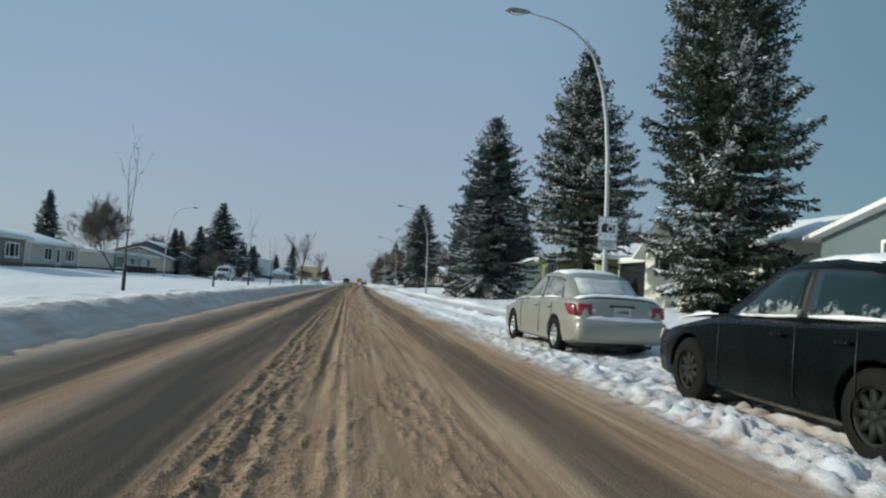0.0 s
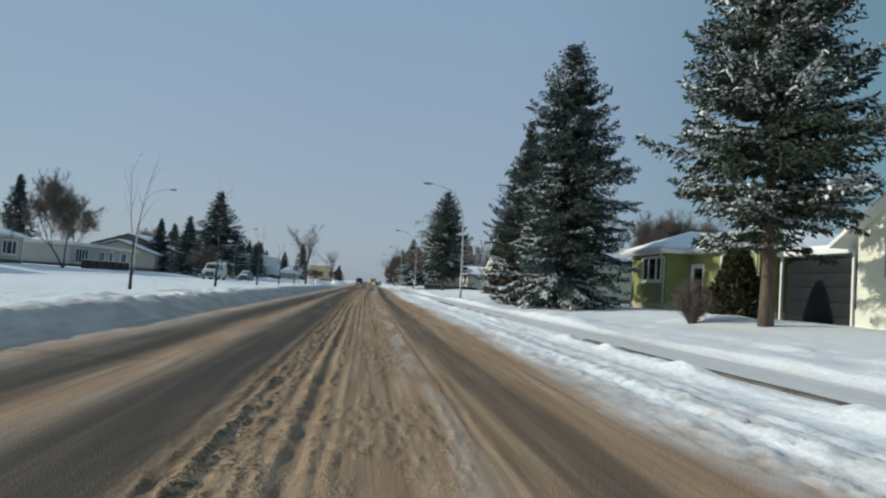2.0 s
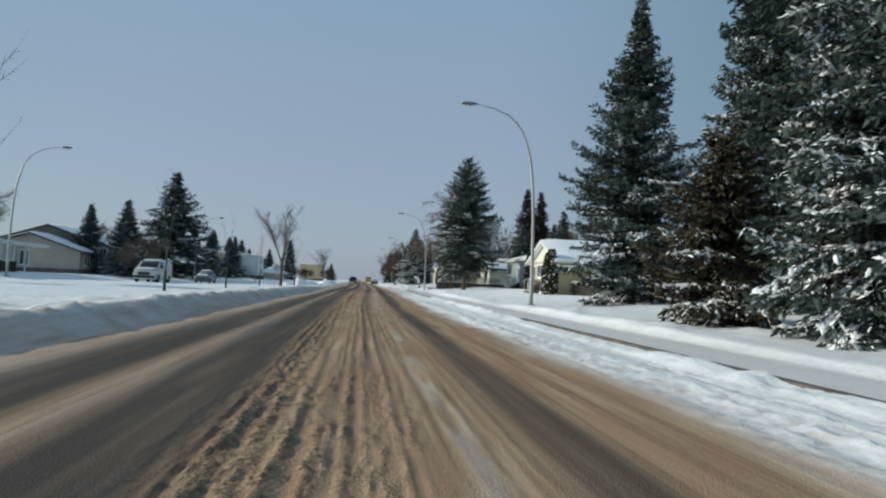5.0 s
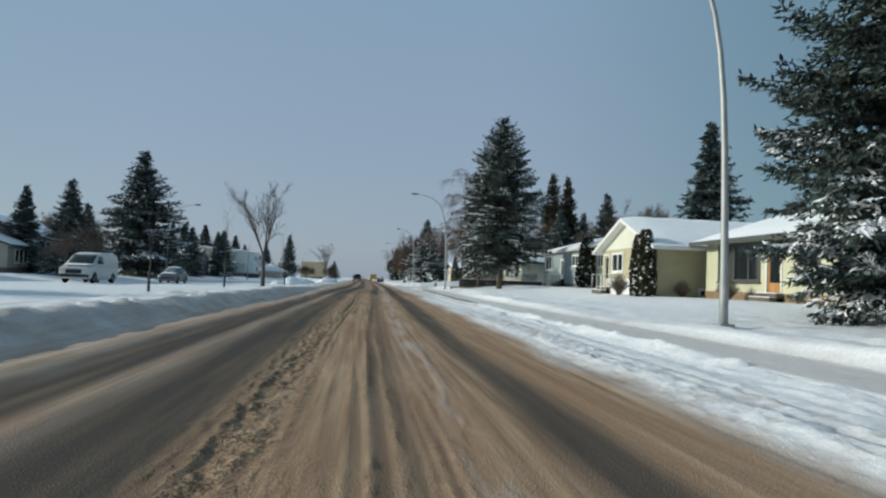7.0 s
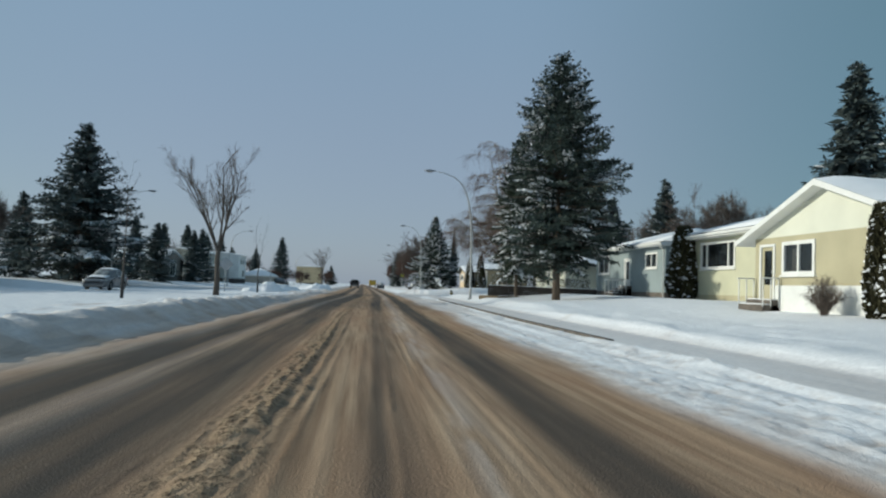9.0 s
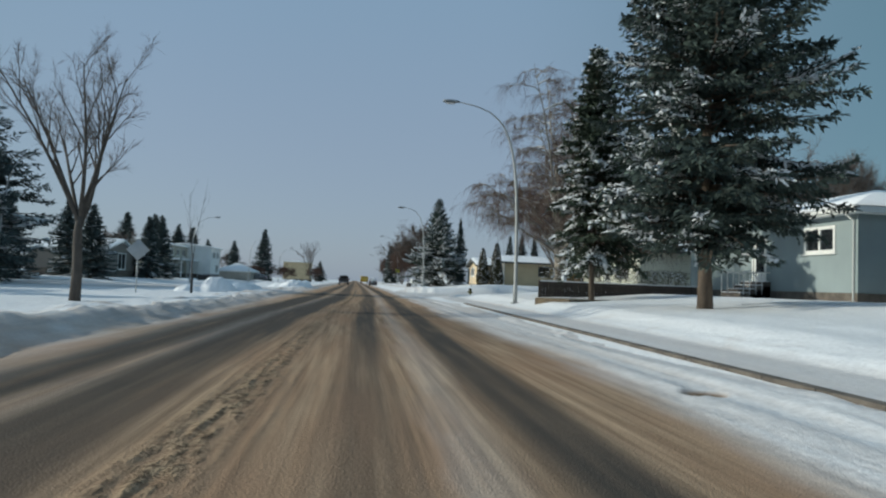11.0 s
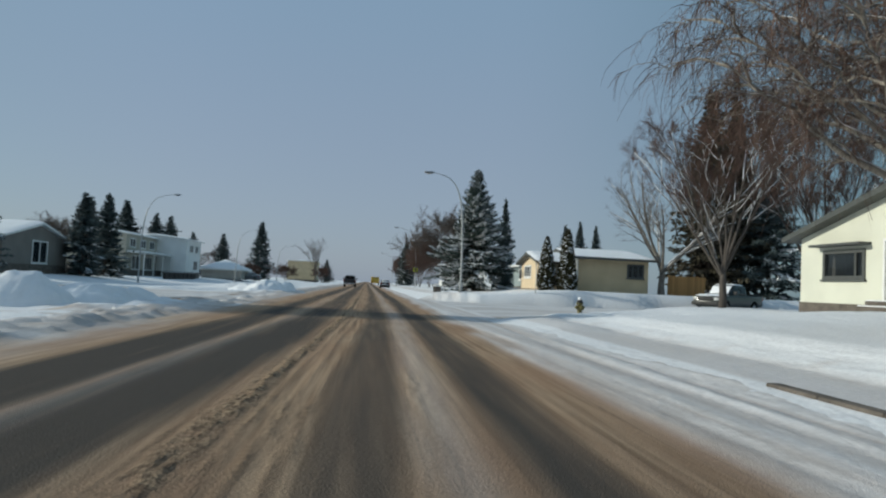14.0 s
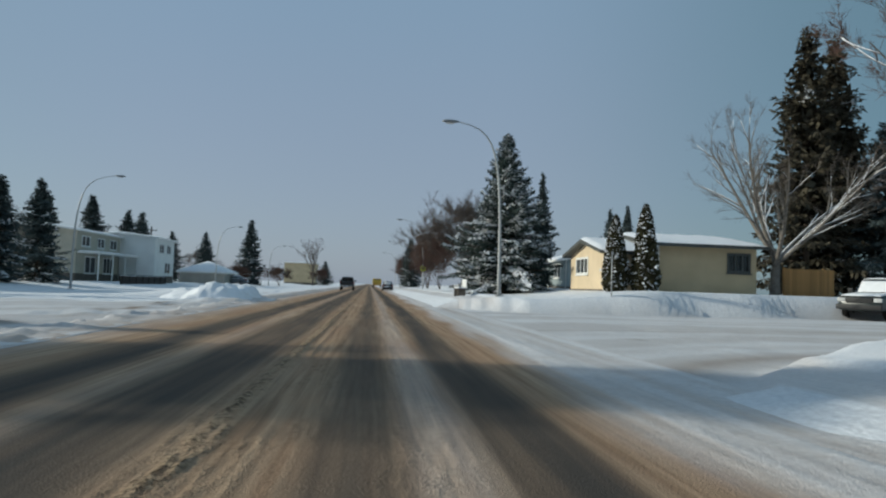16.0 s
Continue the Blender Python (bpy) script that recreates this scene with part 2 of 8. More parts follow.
STUCCO_GREY = material("blue_grey_stucco", (0.27, 0.32, 0.325), 0.92, scale=0.8, vary=0.10, bump=0.5, fine=70)
STUCCO_PALE = material("pale_grey_stucco", (0.48, 0.48, 0.45), 0.92, scale=0.8, vary=0.10, bump=0.4, fine=60)
STUCCO_TEAL = material("dark_teal_grey_stucco", (0.13, 0.17, 0.175), 0.92, scale=0.8, vary=0.10, bump=0.5, fine=70)
STUCCO_SAND = material("sand_stucco", (0.45, 0.42, 0.34), 0.92, scale=0.8, vary=0.10, bump=0.4, fine=60)
STUCCO_DIM = material("dark_taupe_stucco", (0.20, 0.185, 0.165), 0.92, scale=0.8, vary=0.12, bump=0.4, fine=60)
STUCCO_LEFT = material("taupe_stucco", (0.38, 0.35, 0.30), 0.92, scale=0.8, vary=0.12, bump=0.4, fine=60)
PLANTER_WOOD = material("weathered_planter_timber", (0.13, 0.10, 0.065), 0.95, scale=5, vary=0.4, bump=0.6, fine=40)
STONE_BASE = material("brown_base_stone", (0.24, 0.17, 0.10), 0.95, scale=5, vary=0.4, bump=0.6, fine=30)
WOOD_ORANGE = material("new_cedar_fence", (0.42, 0.22, 0.075), 0.8, scale=5, vary=0.25, bump=0.3, fine=40, stretch=(1, 1, 0.15), thing_vary=0.2)
DARK_WOOD = material("dark_stained_wood", (0.045, 0.036, 0.03), 0.85, scale=5, vary=0.3, bump=0.3, fine=40, thing_vary=0.2)
BLACK_PLASTIC = material("black_plastic", (0.02, 0.02, 0.021), 0.6, scale=5, vary=0.2, bump=0.1)
HYDRANT = material("hydrant_paint", (0.13, 0.115, 0.04), 0.6, scale=8, vary=0.2, bump=0.1)


def ground_material():
    """Brown sanded slush, bare asphalt in the wheel tracks and snow, shared out by the shape of the road."""
    m = bpy.data.materials.new("winter_road")
    m.use_nodes = True
    n, l = m.node_tree.nodes, m.node_tree.links
    b = n["Principled BSDF"]
    co = n.new("ShaderNodeTexCoord")

    def noise_at(scale, detail, stretch=(1, 1, 1)):
        mp, t = n.new("ShaderNodeMapping"), n.new("ShaderNodeTexNoise")
        mp.inputs["Scale"].default_value = stretch
        l.new(co.outputs["Object"], mp.inputs["Vector"])
        l.new(mp.outputs[0], t.inputs["Vector"])
        t.inputs["Scale"].default_value, t.inputs["Detail"].default_value = scale, detail
        return t.outputs["Fac"]

    def field(name):
        a = n.new("ShaderNodeAttribute")
        a.attribute_name = name
        return a.outputs["Fac"]

    def mixed(fac, a, b2):
        x = n.new("ShaderNodeMix")
        x.data_type = "RGBA"
        l.new(fac, x.inputs["Factor"])
        for s, v in (("A", a), ("B", b2)):
            if isinstance(v, tuple):
                x.inputs[s].default_value = (*v, 1)
            else:
                l.new(v, x.inputs[s])
        return x.outputs["Result"]

    def ramped(v, lo, hi):
        r = n.new("ShaderNodeMapRange")
        r.inputs["From Min"].default_value, r.inputs["From Max"].default_value = lo, hi
        l.new(v, r.inputs["Value"])
        return r.outputs[0]

    streak = noise_at(6.0, 4, (1.6, 0.05, 1))
    clod = noise_at(16.0, 5)
    patch = noise_at(0.9, 4, (1.5, 0.25, 1))
    grit = noise_at(70.0, 3)
    sand = mixed(ramped(streak, 0.32, 0.68), (0.258, 0.170, 0.108), (0.505, 0.360, 0.238))
    sand = mixed(ramped(patch, 0.40, 0.70), sand, (0.345, 0.218, 0.138))
    lines = noise_at(24.0, 3, (1.5, 0.02, 1))
    sand = mixed(ramped(lines, 0.50, 0.98), sand, (0.185, 0.125, 0.080))
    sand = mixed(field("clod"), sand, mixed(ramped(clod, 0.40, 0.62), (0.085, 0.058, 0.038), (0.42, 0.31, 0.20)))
    tar = mixed(ramped(grit, 0.3, 0.7), (0.050, 0.043, 0.037), (0.092, 0.078, 0.065))
    snow = mixed(ramped(clod, 0.3, 0.7), (0.72, 0.73, 0.75), (0.86, 0.87, 0.89))
    base = mixed(field("tar"), sand, tar)
    base = mixed(field("snow"), base, snow)
    l.new(base, b.inputs["Base Color"])
    rr = mixed(field("tar"), (0.95, 0.95, 0.95), (0.85, 0.85, 0.85))
    l.new(rr, b.inputs["Roughness"])
    b.inputs["Specular IOR Level"].default_value = 0.12
    bp = n.new("ShaderNodeBump")
    bp.inputs["Strength"].default_value, bp.inputs["Distance"].default_value = 0.5, 0.018
    crumb = noise_at(34.0, 4)
    k = n.new("ShaderNodeMath")
    k.operation = "MULTIPLY"
    k.use_clamp = False
    l.new(field("clod"), k.inputs[0])
    l.new(ramped(crumb, 0.38, 0.66), k.inputs[1])
    k2 = n.new("ShaderNodeMath")
    k2.operation = "MULTIPLY_ADD"
    k2.inputs[1].default_value = 2.2
    l.new(k.outputs[0], k2.inputs[0])
    soft = n.new("ShaderNodeMath")
    soft.operation = "MULTIPLY"
    soft.inputs[1].default_value = 0.45
    l.new(clod, soft.inputs[0])
    l.new(soft.outputs[0], k2.inputs[2])
    lump = n.new("ShaderNodeMath")
    lump.operation = "MULTIPLY"
    l.new(ramped(noise_at(3.6, 5, (1.3, 0.45, 1)), 0.45, 0.75), lump.inputs[0])
    l.new(field("snow"), lump.inputs[1])
    lump2 = n.new("ShaderNodeMath")
    lump2.operation = "MULTIPLY_ADD"
    lump2.inputs[1].default_value = 1.7
    l.new(lump.outputs[0], lump2.inputs[0])
    l.new(k2.outputs[0], lump2.inputs[2])
    ad = n.new("ShaderNodeMath")
    ad.operation = "ADD"
    l.new(lump2.outputs[0], ad.inputs[0])
    l.new(grit, ad.inputs[1])
    l.new(ad.outputs[0], bp.inputs["Height"])
    l.new(bp.outputs["Normal"], b.inputs["Normal"])
    return m


ROAD = ground_material()

# ---- ground ----
def kerb_x(y):
    return interp(y, [-30, 21, 28, 42, 93, 111, 124, 138, 400], [5.05, 5.0, 4.8, 4.5, 4.5, 4.95, 5.3, 5.35, 5.5])


def edge_left(y):
    return interp(y, [-30, 50, 70, 99, 128, 400], [-4.1, -4.2, -4.0, -3.6, -3.7, -3.8]) + 0.25 * (fbm(y * 0.25, y * 0 + 3, 3, 5) - 0.5)


def crossing(y):
    """1 where the kerbs are broken by the side street, 0 elsewhere."""
    return smooth(133.6, 135.0, y) * (1 - smooth(163.5, 165.0, y))


def side_street(x, y):
    """1 on the side street, with rounded corners, 0 on the lawns."""
    u = np.where(x > 0, x - kerb_x(y), edge_left(y) - x)
    w = np.clip(6.0 - u, 0, 6.0)
    curve = np.sqrt(np.maximum(6.5 ** 2 - w * w, 0))
    skew = np.where(x > 0, 0.45 * np.clip(u - 2.5, 0, 40), 0)
    near, far = 134.0 + curve + skew, 165.0 - curve + 0.35 * skew
    return smooth(-0.25, 0.25, y - near) * (1 - smooth(-0.25, 0.25, y - far))


def height(x, y):
    """Height of the snow and lawns beside the road."""
    x, y = np.asarray(x, float), np.asarray(y, float)
    k = kerb_x(y)
    u = x - k
    far = smooth(150, 163, y)
    walk_h = 0.15
    right = walk_h + 0.07 * smooth(1.55, 1.8, u) + 0.17 * (1 - 0.8 * smooth(92, 104, y)) * smooth(1.6, 1.95, u) * (1 - smooth(2.2, 3.6, u)) * vnoise(x * .3, y * .12, 3) * (0.5 + fbm(x * 1.6, y * 0.9, 3, 33))
    right = right + 0.14 * smooth(2, 5, u) + 0.34 * smooth(4.5, 10, u) + far * (0.25 + 0.2 * smooth(3, 9, u))
    right = right + 0.24 * smooth(95, 103, y) * (1 - smooth(132, 138, y)) * smooth(1.8, 2.8, u)
    right = right + far * 0.16 * np.exp(-((u - 2.2) / 1.5) ** 2) * fbm(x * .5, y * .25, 3, 9) * 1.6
    el = edge_left(y)
    v = el - x
    left = 0.32 * (1 - 0.6 * smooth(92, 118, y)) * smooth(0.0, 0.95, v) - 0.08 * smooth(1.4, 4.2, v) - 0.16 * smooth(8.5, 11, v) + 0.45 * smooth(16.5, 24, v)
    z = np.where(x > 0, right, left)
    c = side_street(x, y)
    corner = np.hypot(np.minimum(u - 6.0, 0), np.maximum(np.minimum(y - 134.0, 164.5 - y), 0))
    z = z + 0.09 * np.exp(-((corner - 5.2) / 0.7) ** 2) * (x > 0) * (y > 131) * (y < 167.5) * (u < 9) * (1 - c)
    street = np.where(x > 0, 0.02 + 0.05 * smooth(1, 15, u), 0.03)
    z = z * (1 - c) + street * c
    rough = 0.05 * (fbm(x * 0.55, y * 0.4, 4, 21) - 0.5) + 0.025 * (fbm(x * 2.3, y * 2.0, 3, 31) - 0.5)
    lumps = 0.46 * np.maximum(fbm(x * 1.7, y * 1.1, 3, 41) - 0.55, 0) * (smooth(0.4, 1.0, v) * (1 - smooth(2.0, 4.5, v)) + 0.6 * smooth(2.0, 2.6, u) * (1 - smooth(3.5, 6, u)) * (x > 0) * (1 - 0.7 * smooth(96, 104, y)))
    tread = 0.22 * np.maximum(vnoise(x * 2.6, y * 2.6, 45) - 0.66, 0) * smooth(0.50, 0.62, fbm(x * 0.16, y * 0.10, 2, 47))
    z = z - tread * (smooth(2.0, 3.0, u) * (x > 0) + smooth(2.0, 4.0, v) * (v < 14)) * (1 - c)
    z = z + rough * np.where(x > 0, 0.35 + smooth(2.0, 3.5, u), 0.4 + smooth(0.3, 1.5, v)) + lumps
    for px, py, r, h in ((-5.2, 166.5, 1.7, 0.30), (12.0, 39.8, 1.5, 0.3), (-9.5, 174.0, 2.5, 0.5)):
        d2 = ((x - px) ** 2 + ((y - py) * 0.7) ** 2) / r ** 2
        z = z + h * np.exp(-d2 * 1.6) * (0.75 + 0.7 * (fbm(x * 1.1, y * 1.1, 4, 7) - 0.3))
    return z


def build_ground():
    ys = np.concatenate([np.arange(-40, 150, 0.28), np.arange(150, 260, 0.8), np.arange(262, 420, 6), np.geomspace(425, 2400, 14)])
    ul = np.concatenate([-np.geomspace(2400, 62, 12), np.arange(-60, -16, 1.1), np.arange(-15.5, -4.6, 0.22), np.arange(-4.6, -3.3, 0.12)])
    ur = np.concatenate([np.arange(0.0, 7.5, 0.16), np.arange(7.6, 16, 0.4), np.arange(16.5, 40, 1.2), np.geomspace(42, 2400, 12)])
    um = np.array([-2.0, 0.0, 2.0, 4.0])
    rows_x, rows_z = [], []
    Yg = np.repeat(ys[:, None], len(ul) + len(um) + len(ur), 1)
    kx = kerb_x(ys)[:, None]
    X = np.concatenate([np.repeat(ul[None], len(ys), 0), np.repeat(um[None], len(ys), 0), kx + 0.02 + np.repeat(ur[None], len(ys), 0)], 1)
    Z = height(X, Yg)
    nl, nm = len(ul), len(um)
    Z[:, nl:nl + nm] = -0.12
    inside = X > edge_left(Yg) + 0.15
    Z[:, :nl] = np.where(inside[:, :nl], -0.12, Z[:, :nl])
    flat = smooth(300, 420, np.abs(X)) + smooth(420, 600, Yg)
    Z = np.where(flat > 0, Z * (1 - np.clip(flat, 0, 1)) - 0.05 * np.clip(flat, 0, 1), Z)
    me = grid_mesh("ground", X, Yg, Z, ROAD)
    U = X - kx
    packed = smooth(0.0, 0.12, U) * (1 - smooth(1.5, 1.8, U)) * (X > 0)
    # Bank face towards the road: dirty snow, with its shade painted in as grey.
    slope = np.where(X < 0, smooth(-0.2, 0.2, edge_left(Yg) - X) * (1 - smooth(0.9, 1.5, edge_left(Yg) - X)), 0)
    soil = 0.55 * np.maximum(fbm(X * 2.1, Yg * 1.6, 4, 121) - 0.58, 0) * (0.25 * np.exp(-((U - 1.9) / 0.5) ** 2) * (X > 0) + 0.8 * np.exp(-((edge_left(Yg) - X - 2.2) / 1.2) ** 2)) * 8
    c = side_street(X, Yg) * (np.abs(X) < 60)
    turn = np.hypot(np.maximum(11.35 - X, 0), Yg - 134.0)
    lane = np.where(X < 11.35, turn, Yg - 134.0)
    worn = fbm(lane * 1.1, (X + Yg) * 0.07, 3, 125)
    tyre = np.exp(-((lane - 7.6) / 0.35) ** 2) + np.exp(-((lane - 9.3) / 0.4) ** 2) + 0.8 * np.exp(-((lane - 12.6) / 0.5) ** 2) + 0.8 * np.exp(-((lane - 14.4) / 0.5) ** 2)
    grey = 0.22 + 0.20 * smooth(0.4, 0.62, worn) + 0.24 * tyre * (0.4 + worn) + 0.15 * (fbm(X * 1.5, Yg * 1.5, 3, 127) - 0.5)
    attr(me, "snow", np.clip(1 - 0.26 * packed * (0.6 + 0.8 * fbm(X * 1.2, Yg * 0.25, 3, 123)) * (1 - c) - 0.36 * slope * (1 - c) - soil - grey * c, 0, 1))
    attr(me, "tar", 0.45 * c)
    attr(me, "clod", 0 * X)
    g = new("ground", me)
    return tagged(g, "snow-covered lawns and boulevards beside the street", "ground", kind="structure")


build_ground()


def build_road():
    ys = np.concatenate([np.arange(-12, 3, 0.5), np.arange(3, 142, 0.075), np.arange(142, 160, 0.2), np.arange(160, 230, 0.6), np.arange(230, 420, 4), np.geomspace(425, 2300, 12)])
    AT = [-20, 8, 33, 69, 108, 134, 170, 400]

    def line(v, wave, seed):
        return interp(ys, AT, v) + wave * (fbm(ys * 0.06, ys * 0 + seed, 3, seed) - 0.5)
    wind = line([-0.92, -0.92, -1.0, -0.98, -0.44, 0.25, 0.4, 0.4], 0.12, 3)[:, None]      # slush left between the lanes
    wheel_r = line([1.45, 1.45, 1.25, 1.35, 1.97, 2.40, 2.5, 2.5], 0.10, 5)[:, None]
    wheel_l = line([0.05, 0.05, 0.0, 0.06, 0.60, 1.20, 1.3, 1.3], 0.10, 7)[:, None]
    other_r = line([-1.75, -1.75, -1.6, -1.75, -1.45, -0.50, -0.4, -0.4], 0.12, 9)[:, None]
    other_mid = line([-2.28, -2.28, -2.22, -2.32, -2.02, -1.15, -1.1, -1.1], 0.12, 11)[:, None]
    other_l = line([-3.1, -3.1, -3.2, -2.9, -2.6, -1.9, -1.8, -1.8], 0.12, 13)[:, None]
    shoulder = line([2.0, 2.0, 2.2, 2.2, 2.75, 3.0, 3.2, 3.4], 0.1, 15)[:, None]
    el, kx = edge_left(ys)[:, None], kerb_x(ys)[:, None]
    bank_u = np.arange(-1.3, 0, 0.1)[None]
    q0, q1, q2 = np.linspace(0, 1, 66)[None, :-1], np.linspace(0, 1, 118)[None, :-1], np.linspace(0, 1, 78)[None]
    a, b = wind - 0.6, wind + 1.9
    X = np.concatenate([el + bank_u, el + q0 * (a - el), a + q1 * (b - a), b + q2 * (kx - b)], 1)
    Y = np.repeat(ys[:, None], X.shape[1], 1)
    late = smooth(72, 100, Y)
    patch = fbm(X * 1.4, Y * 0.09, 4, 51)
    fine = fbm(X * 5.0, Y * 0.35, 3, 61)
    thread = fbm(X * 11.0, Y * 0.12, 2, 63)

    def band(c, w, soft=0.16):
        return 1 - smooth(w - soft, w + soft, np.abs(X - c) + 0.30 * (patch - 0.5))
    worn = smooth(98, 106, Y) * (1 - smooth(113, 122, Y))
    swept = smooth(98, 106, Y) * (1 - smooth(128, 138, Y))
    tar = np.maximum.reduce([
        (0.66 + 0.20 * smooth(40, 64, Y) + 0.12 * worn) * band(wheel_r, 0.33, 0.17),
        (0.08 + 0.42 * smooth(45, 75, Y) + 0.20 * smooth(94, 110, Y) + 0.24 * worn) * band(wheel_l, 0.27 + 0.06 * swept),
        (0.90 - 0.10 * late + 0.22 * swept) * band(other_r, 0.50 - 0.02 * late + 0.12 * swept, 0.26 - 0.06 * late),
        (0.90 - 0.06 * late + 0.20 * swept) * band(other_l, 0.52 - 0.08 * late + 0.12 * swept, 0.28 - 0.06 * late)])
    # Whole width darker at y 99-124: shade across the street painted as tar.
    tar = np.maximum(tar, 0.34 * smooth(99, 106, Y) * (1 - smooth(116, 124, Y)) * (0.5 + patch))
    tar = np.clip(tar * (0.78 + 0.46 * fine + 0.30 * (thread - 0.4)), 0, 1)
    # frozen snow beside the kerb and over the left gutter
    lane_edge = shoulder + 0.35 + 0.5 * (fbm(X * .6, Y * 0.35, 3, 71) - 0.5)
    snow = smooth(-0.30, 0.55, X - lane_edge + 0.5 * (fbm(X * 3, Y * 0.25, 3, 73) - 0.5))
    # Thin packed snow, greyer with y; the dip at y 102-122 paints in shade.
    strip = interp(Y, [-20, 60, 90, 102, 115, 122, 170, 400], [0.76, 0.90, 0.86, 0.60, 0.54, 0.60, 0.56, 0.52])
    snow = snow * np.clip(strip + 0.60 * (fbm(X * 4.5, Y * 0.12, 3, 75) - 0.42) + (1 - 0.8 * late) * (0.60 * (fbm(X * 5, Y * 4, 3, 79) - 0.5) - 1.8 * np.maximum(fbm(X * 9, Y * 8, 3, 80) - 0.62, 0)) + 0.25 * smooth(1.0, 2.0, X - lane_edge) * (1 - late), 0.06, 1)
    # Dirty gutter and bank; the shade on its road side is coloured in.
    left = (0.46 + 0.22 * smooth(0.5, 1.2, el - X) + 0.5 * (fbm(X * 3, Y * 1.5, 3, 78) - 0.5)) * (0.35 * smooth(-1.1, -0.1, el - X + 0.5 * (fbm(X * 3, Y * 0.3, 3, 76) - 0.5)) + 0.65 * smooth(-0.35, 0.35, el - X + 0.4 * (fbm(X * 2, Y * 0.8, 3, 77) - 0.5)))
    rime = fbm(X * 8, Y * 0.8, 3, 65)
    frost = 0.40 * smooth(14, 26, Y) * (1 - 0.8 * late) * 0.55 * band(wind + 1.55, 0.15, 0.14) * smooth(0.35, 0.65, rime) + 0.09 * band(other_mid, 0.15, 0.2) * (0.4 + rime) + 0.14 * late * band(wheel_r - 0.66, 0.18, 0.15)
    snow = snow * (1 - 0.75 * (1 - smooth(12, 24, Y)) * np.maximum(fbm(X * 13, Y * 11, 3, 107) - 0.47, 0) * 4)
    snow = np.clip(np.maximum.reduce([snow, left, frost]), 0, 1)
    tar = np.maximum(tar, 0.30 * late * smooth(0.0, 0.8, X - lane_edge))
    mouth = crossing(Y) * smooth(0.0, 0.9, X - lane_edge)   # driven flat where the side street joins
    tar = tar * (1 - snow * 0.5)
    # relief: slush ridge between the lanes, tyre grooves with crumbling lips, frozen lumps by the kerb
    wide = interp(Y, [-20, 70, 100, 124, 134, 400], [0.27, 0.28, 0.17, 0.12, 0.09, 0.09])
    ridge = np.exp(-((X - wind) / wide) ** 2)
    clods = np.maximum(fbm(X * 21.0, Y * 6.0, 4, 81) - 0.42, 0) * 2.4
    groove = 0 * X
    lip = 0 * X
    for i, (off, wd, amp) in enumerate(((-.34, .05, .9), (-.10, .045, .9), (.14, .05, 1.0), (.30, .035, .8), (.48, .055, 1.0), (.66, .035, .7), (.80, .04, .8), (.98, .05, .8), (1.16, .03, .5), (1.34, .03, .6), (1.52, .035, .6), (1.72, .03, .5), (1.92, .03, .4))):
        cl = wind + off + 0.12 * (fbm(Y * 0.06, Y * 0 + i * 7.3, 3, 130 + i) - 0.5) + 0.02 * (vnoise(Y * 1.5, Y * 0 + i, 140 + i) - 0.5)
        on = smooth(0.40, 0.66, vnoise(Y * 0.07, Y * 0 + i * 3.1, 150 + i)) * amp * (1 - (0.50 if i < 4 else 0.65) * late) * (1.0 if i in (1, 2, 4, 7) else 0.62)
        d = (X - cl) / wd
        groove = np.maximum(groove, on * np.exp(-d * d))
        lip = np.maximum(lip, on * np.exp(-((np.abs(d) - 1.8) / 0.65) ** 2))
    ruts = (vnoise(X * 6.5, Y * 0.045, 91) - 0.5) * (1 - 0.7 * late) + 0.5 * (vnoise(X * 15, Y * 0.09, 93) - 0.5)
    bare = (1 - tar) * (1 - snow)
    churn = smooth(-0.5, -0.1, X - wind) * (1 - smooth(1.3, 2.0, X - wind)) * (1 - smooth(40, 75, Y) + 0.75 * smooth(112, 124, Y)) * smooth(0.38, 0.60, fbm(X * 2.2, Y * 0.45, 3, 89))
    crumbs = np.maximum(fbm(X * 24.0, Y * 4.5, 3, 83) - 0.43, 0) * 2.2
    broken = smooth(0.35, 0.6, fbm(X * 2.5, Y * 0.5, 3, 85))
    Z = 0.025 + ridge * (0.004 + 0.030 * clods + 0.030 * np.maximum(vnoise(X * 13, Y * 0.22, 87) - 0.35, 0)) * (1 - 0.35 * late) + 0.012 * ruts * bare - 0.013 * groove * bare * (1 - 0.5 * late) + (0.009 + 0.030 * crumbs * broken) * lip * bare - 0.010 * tar
    rubble = np.maximum(fbm(X * 21.0, Y * 5.0, 3, 99) - 0.44, 0) * 2.2
    Z = Z + 0.018 * churn * rubble * bare
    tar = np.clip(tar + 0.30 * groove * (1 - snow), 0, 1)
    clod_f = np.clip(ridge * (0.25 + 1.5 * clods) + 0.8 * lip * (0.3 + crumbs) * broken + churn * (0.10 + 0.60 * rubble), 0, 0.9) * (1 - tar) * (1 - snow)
    berm = np.exp(-((X - lane_edge - 0.55) / 0.5) ** 2) * (1 - smooth(60, 110, Y))
    rough = 1 - 0.8 * smooth(13, 26, Y)   # trampled by the parked cars, ploughed smooth further on
    chunks = np.maximum(fbm(X * 7.5, Y * 6.5, 4, 101) - 0.48, 0) * rough
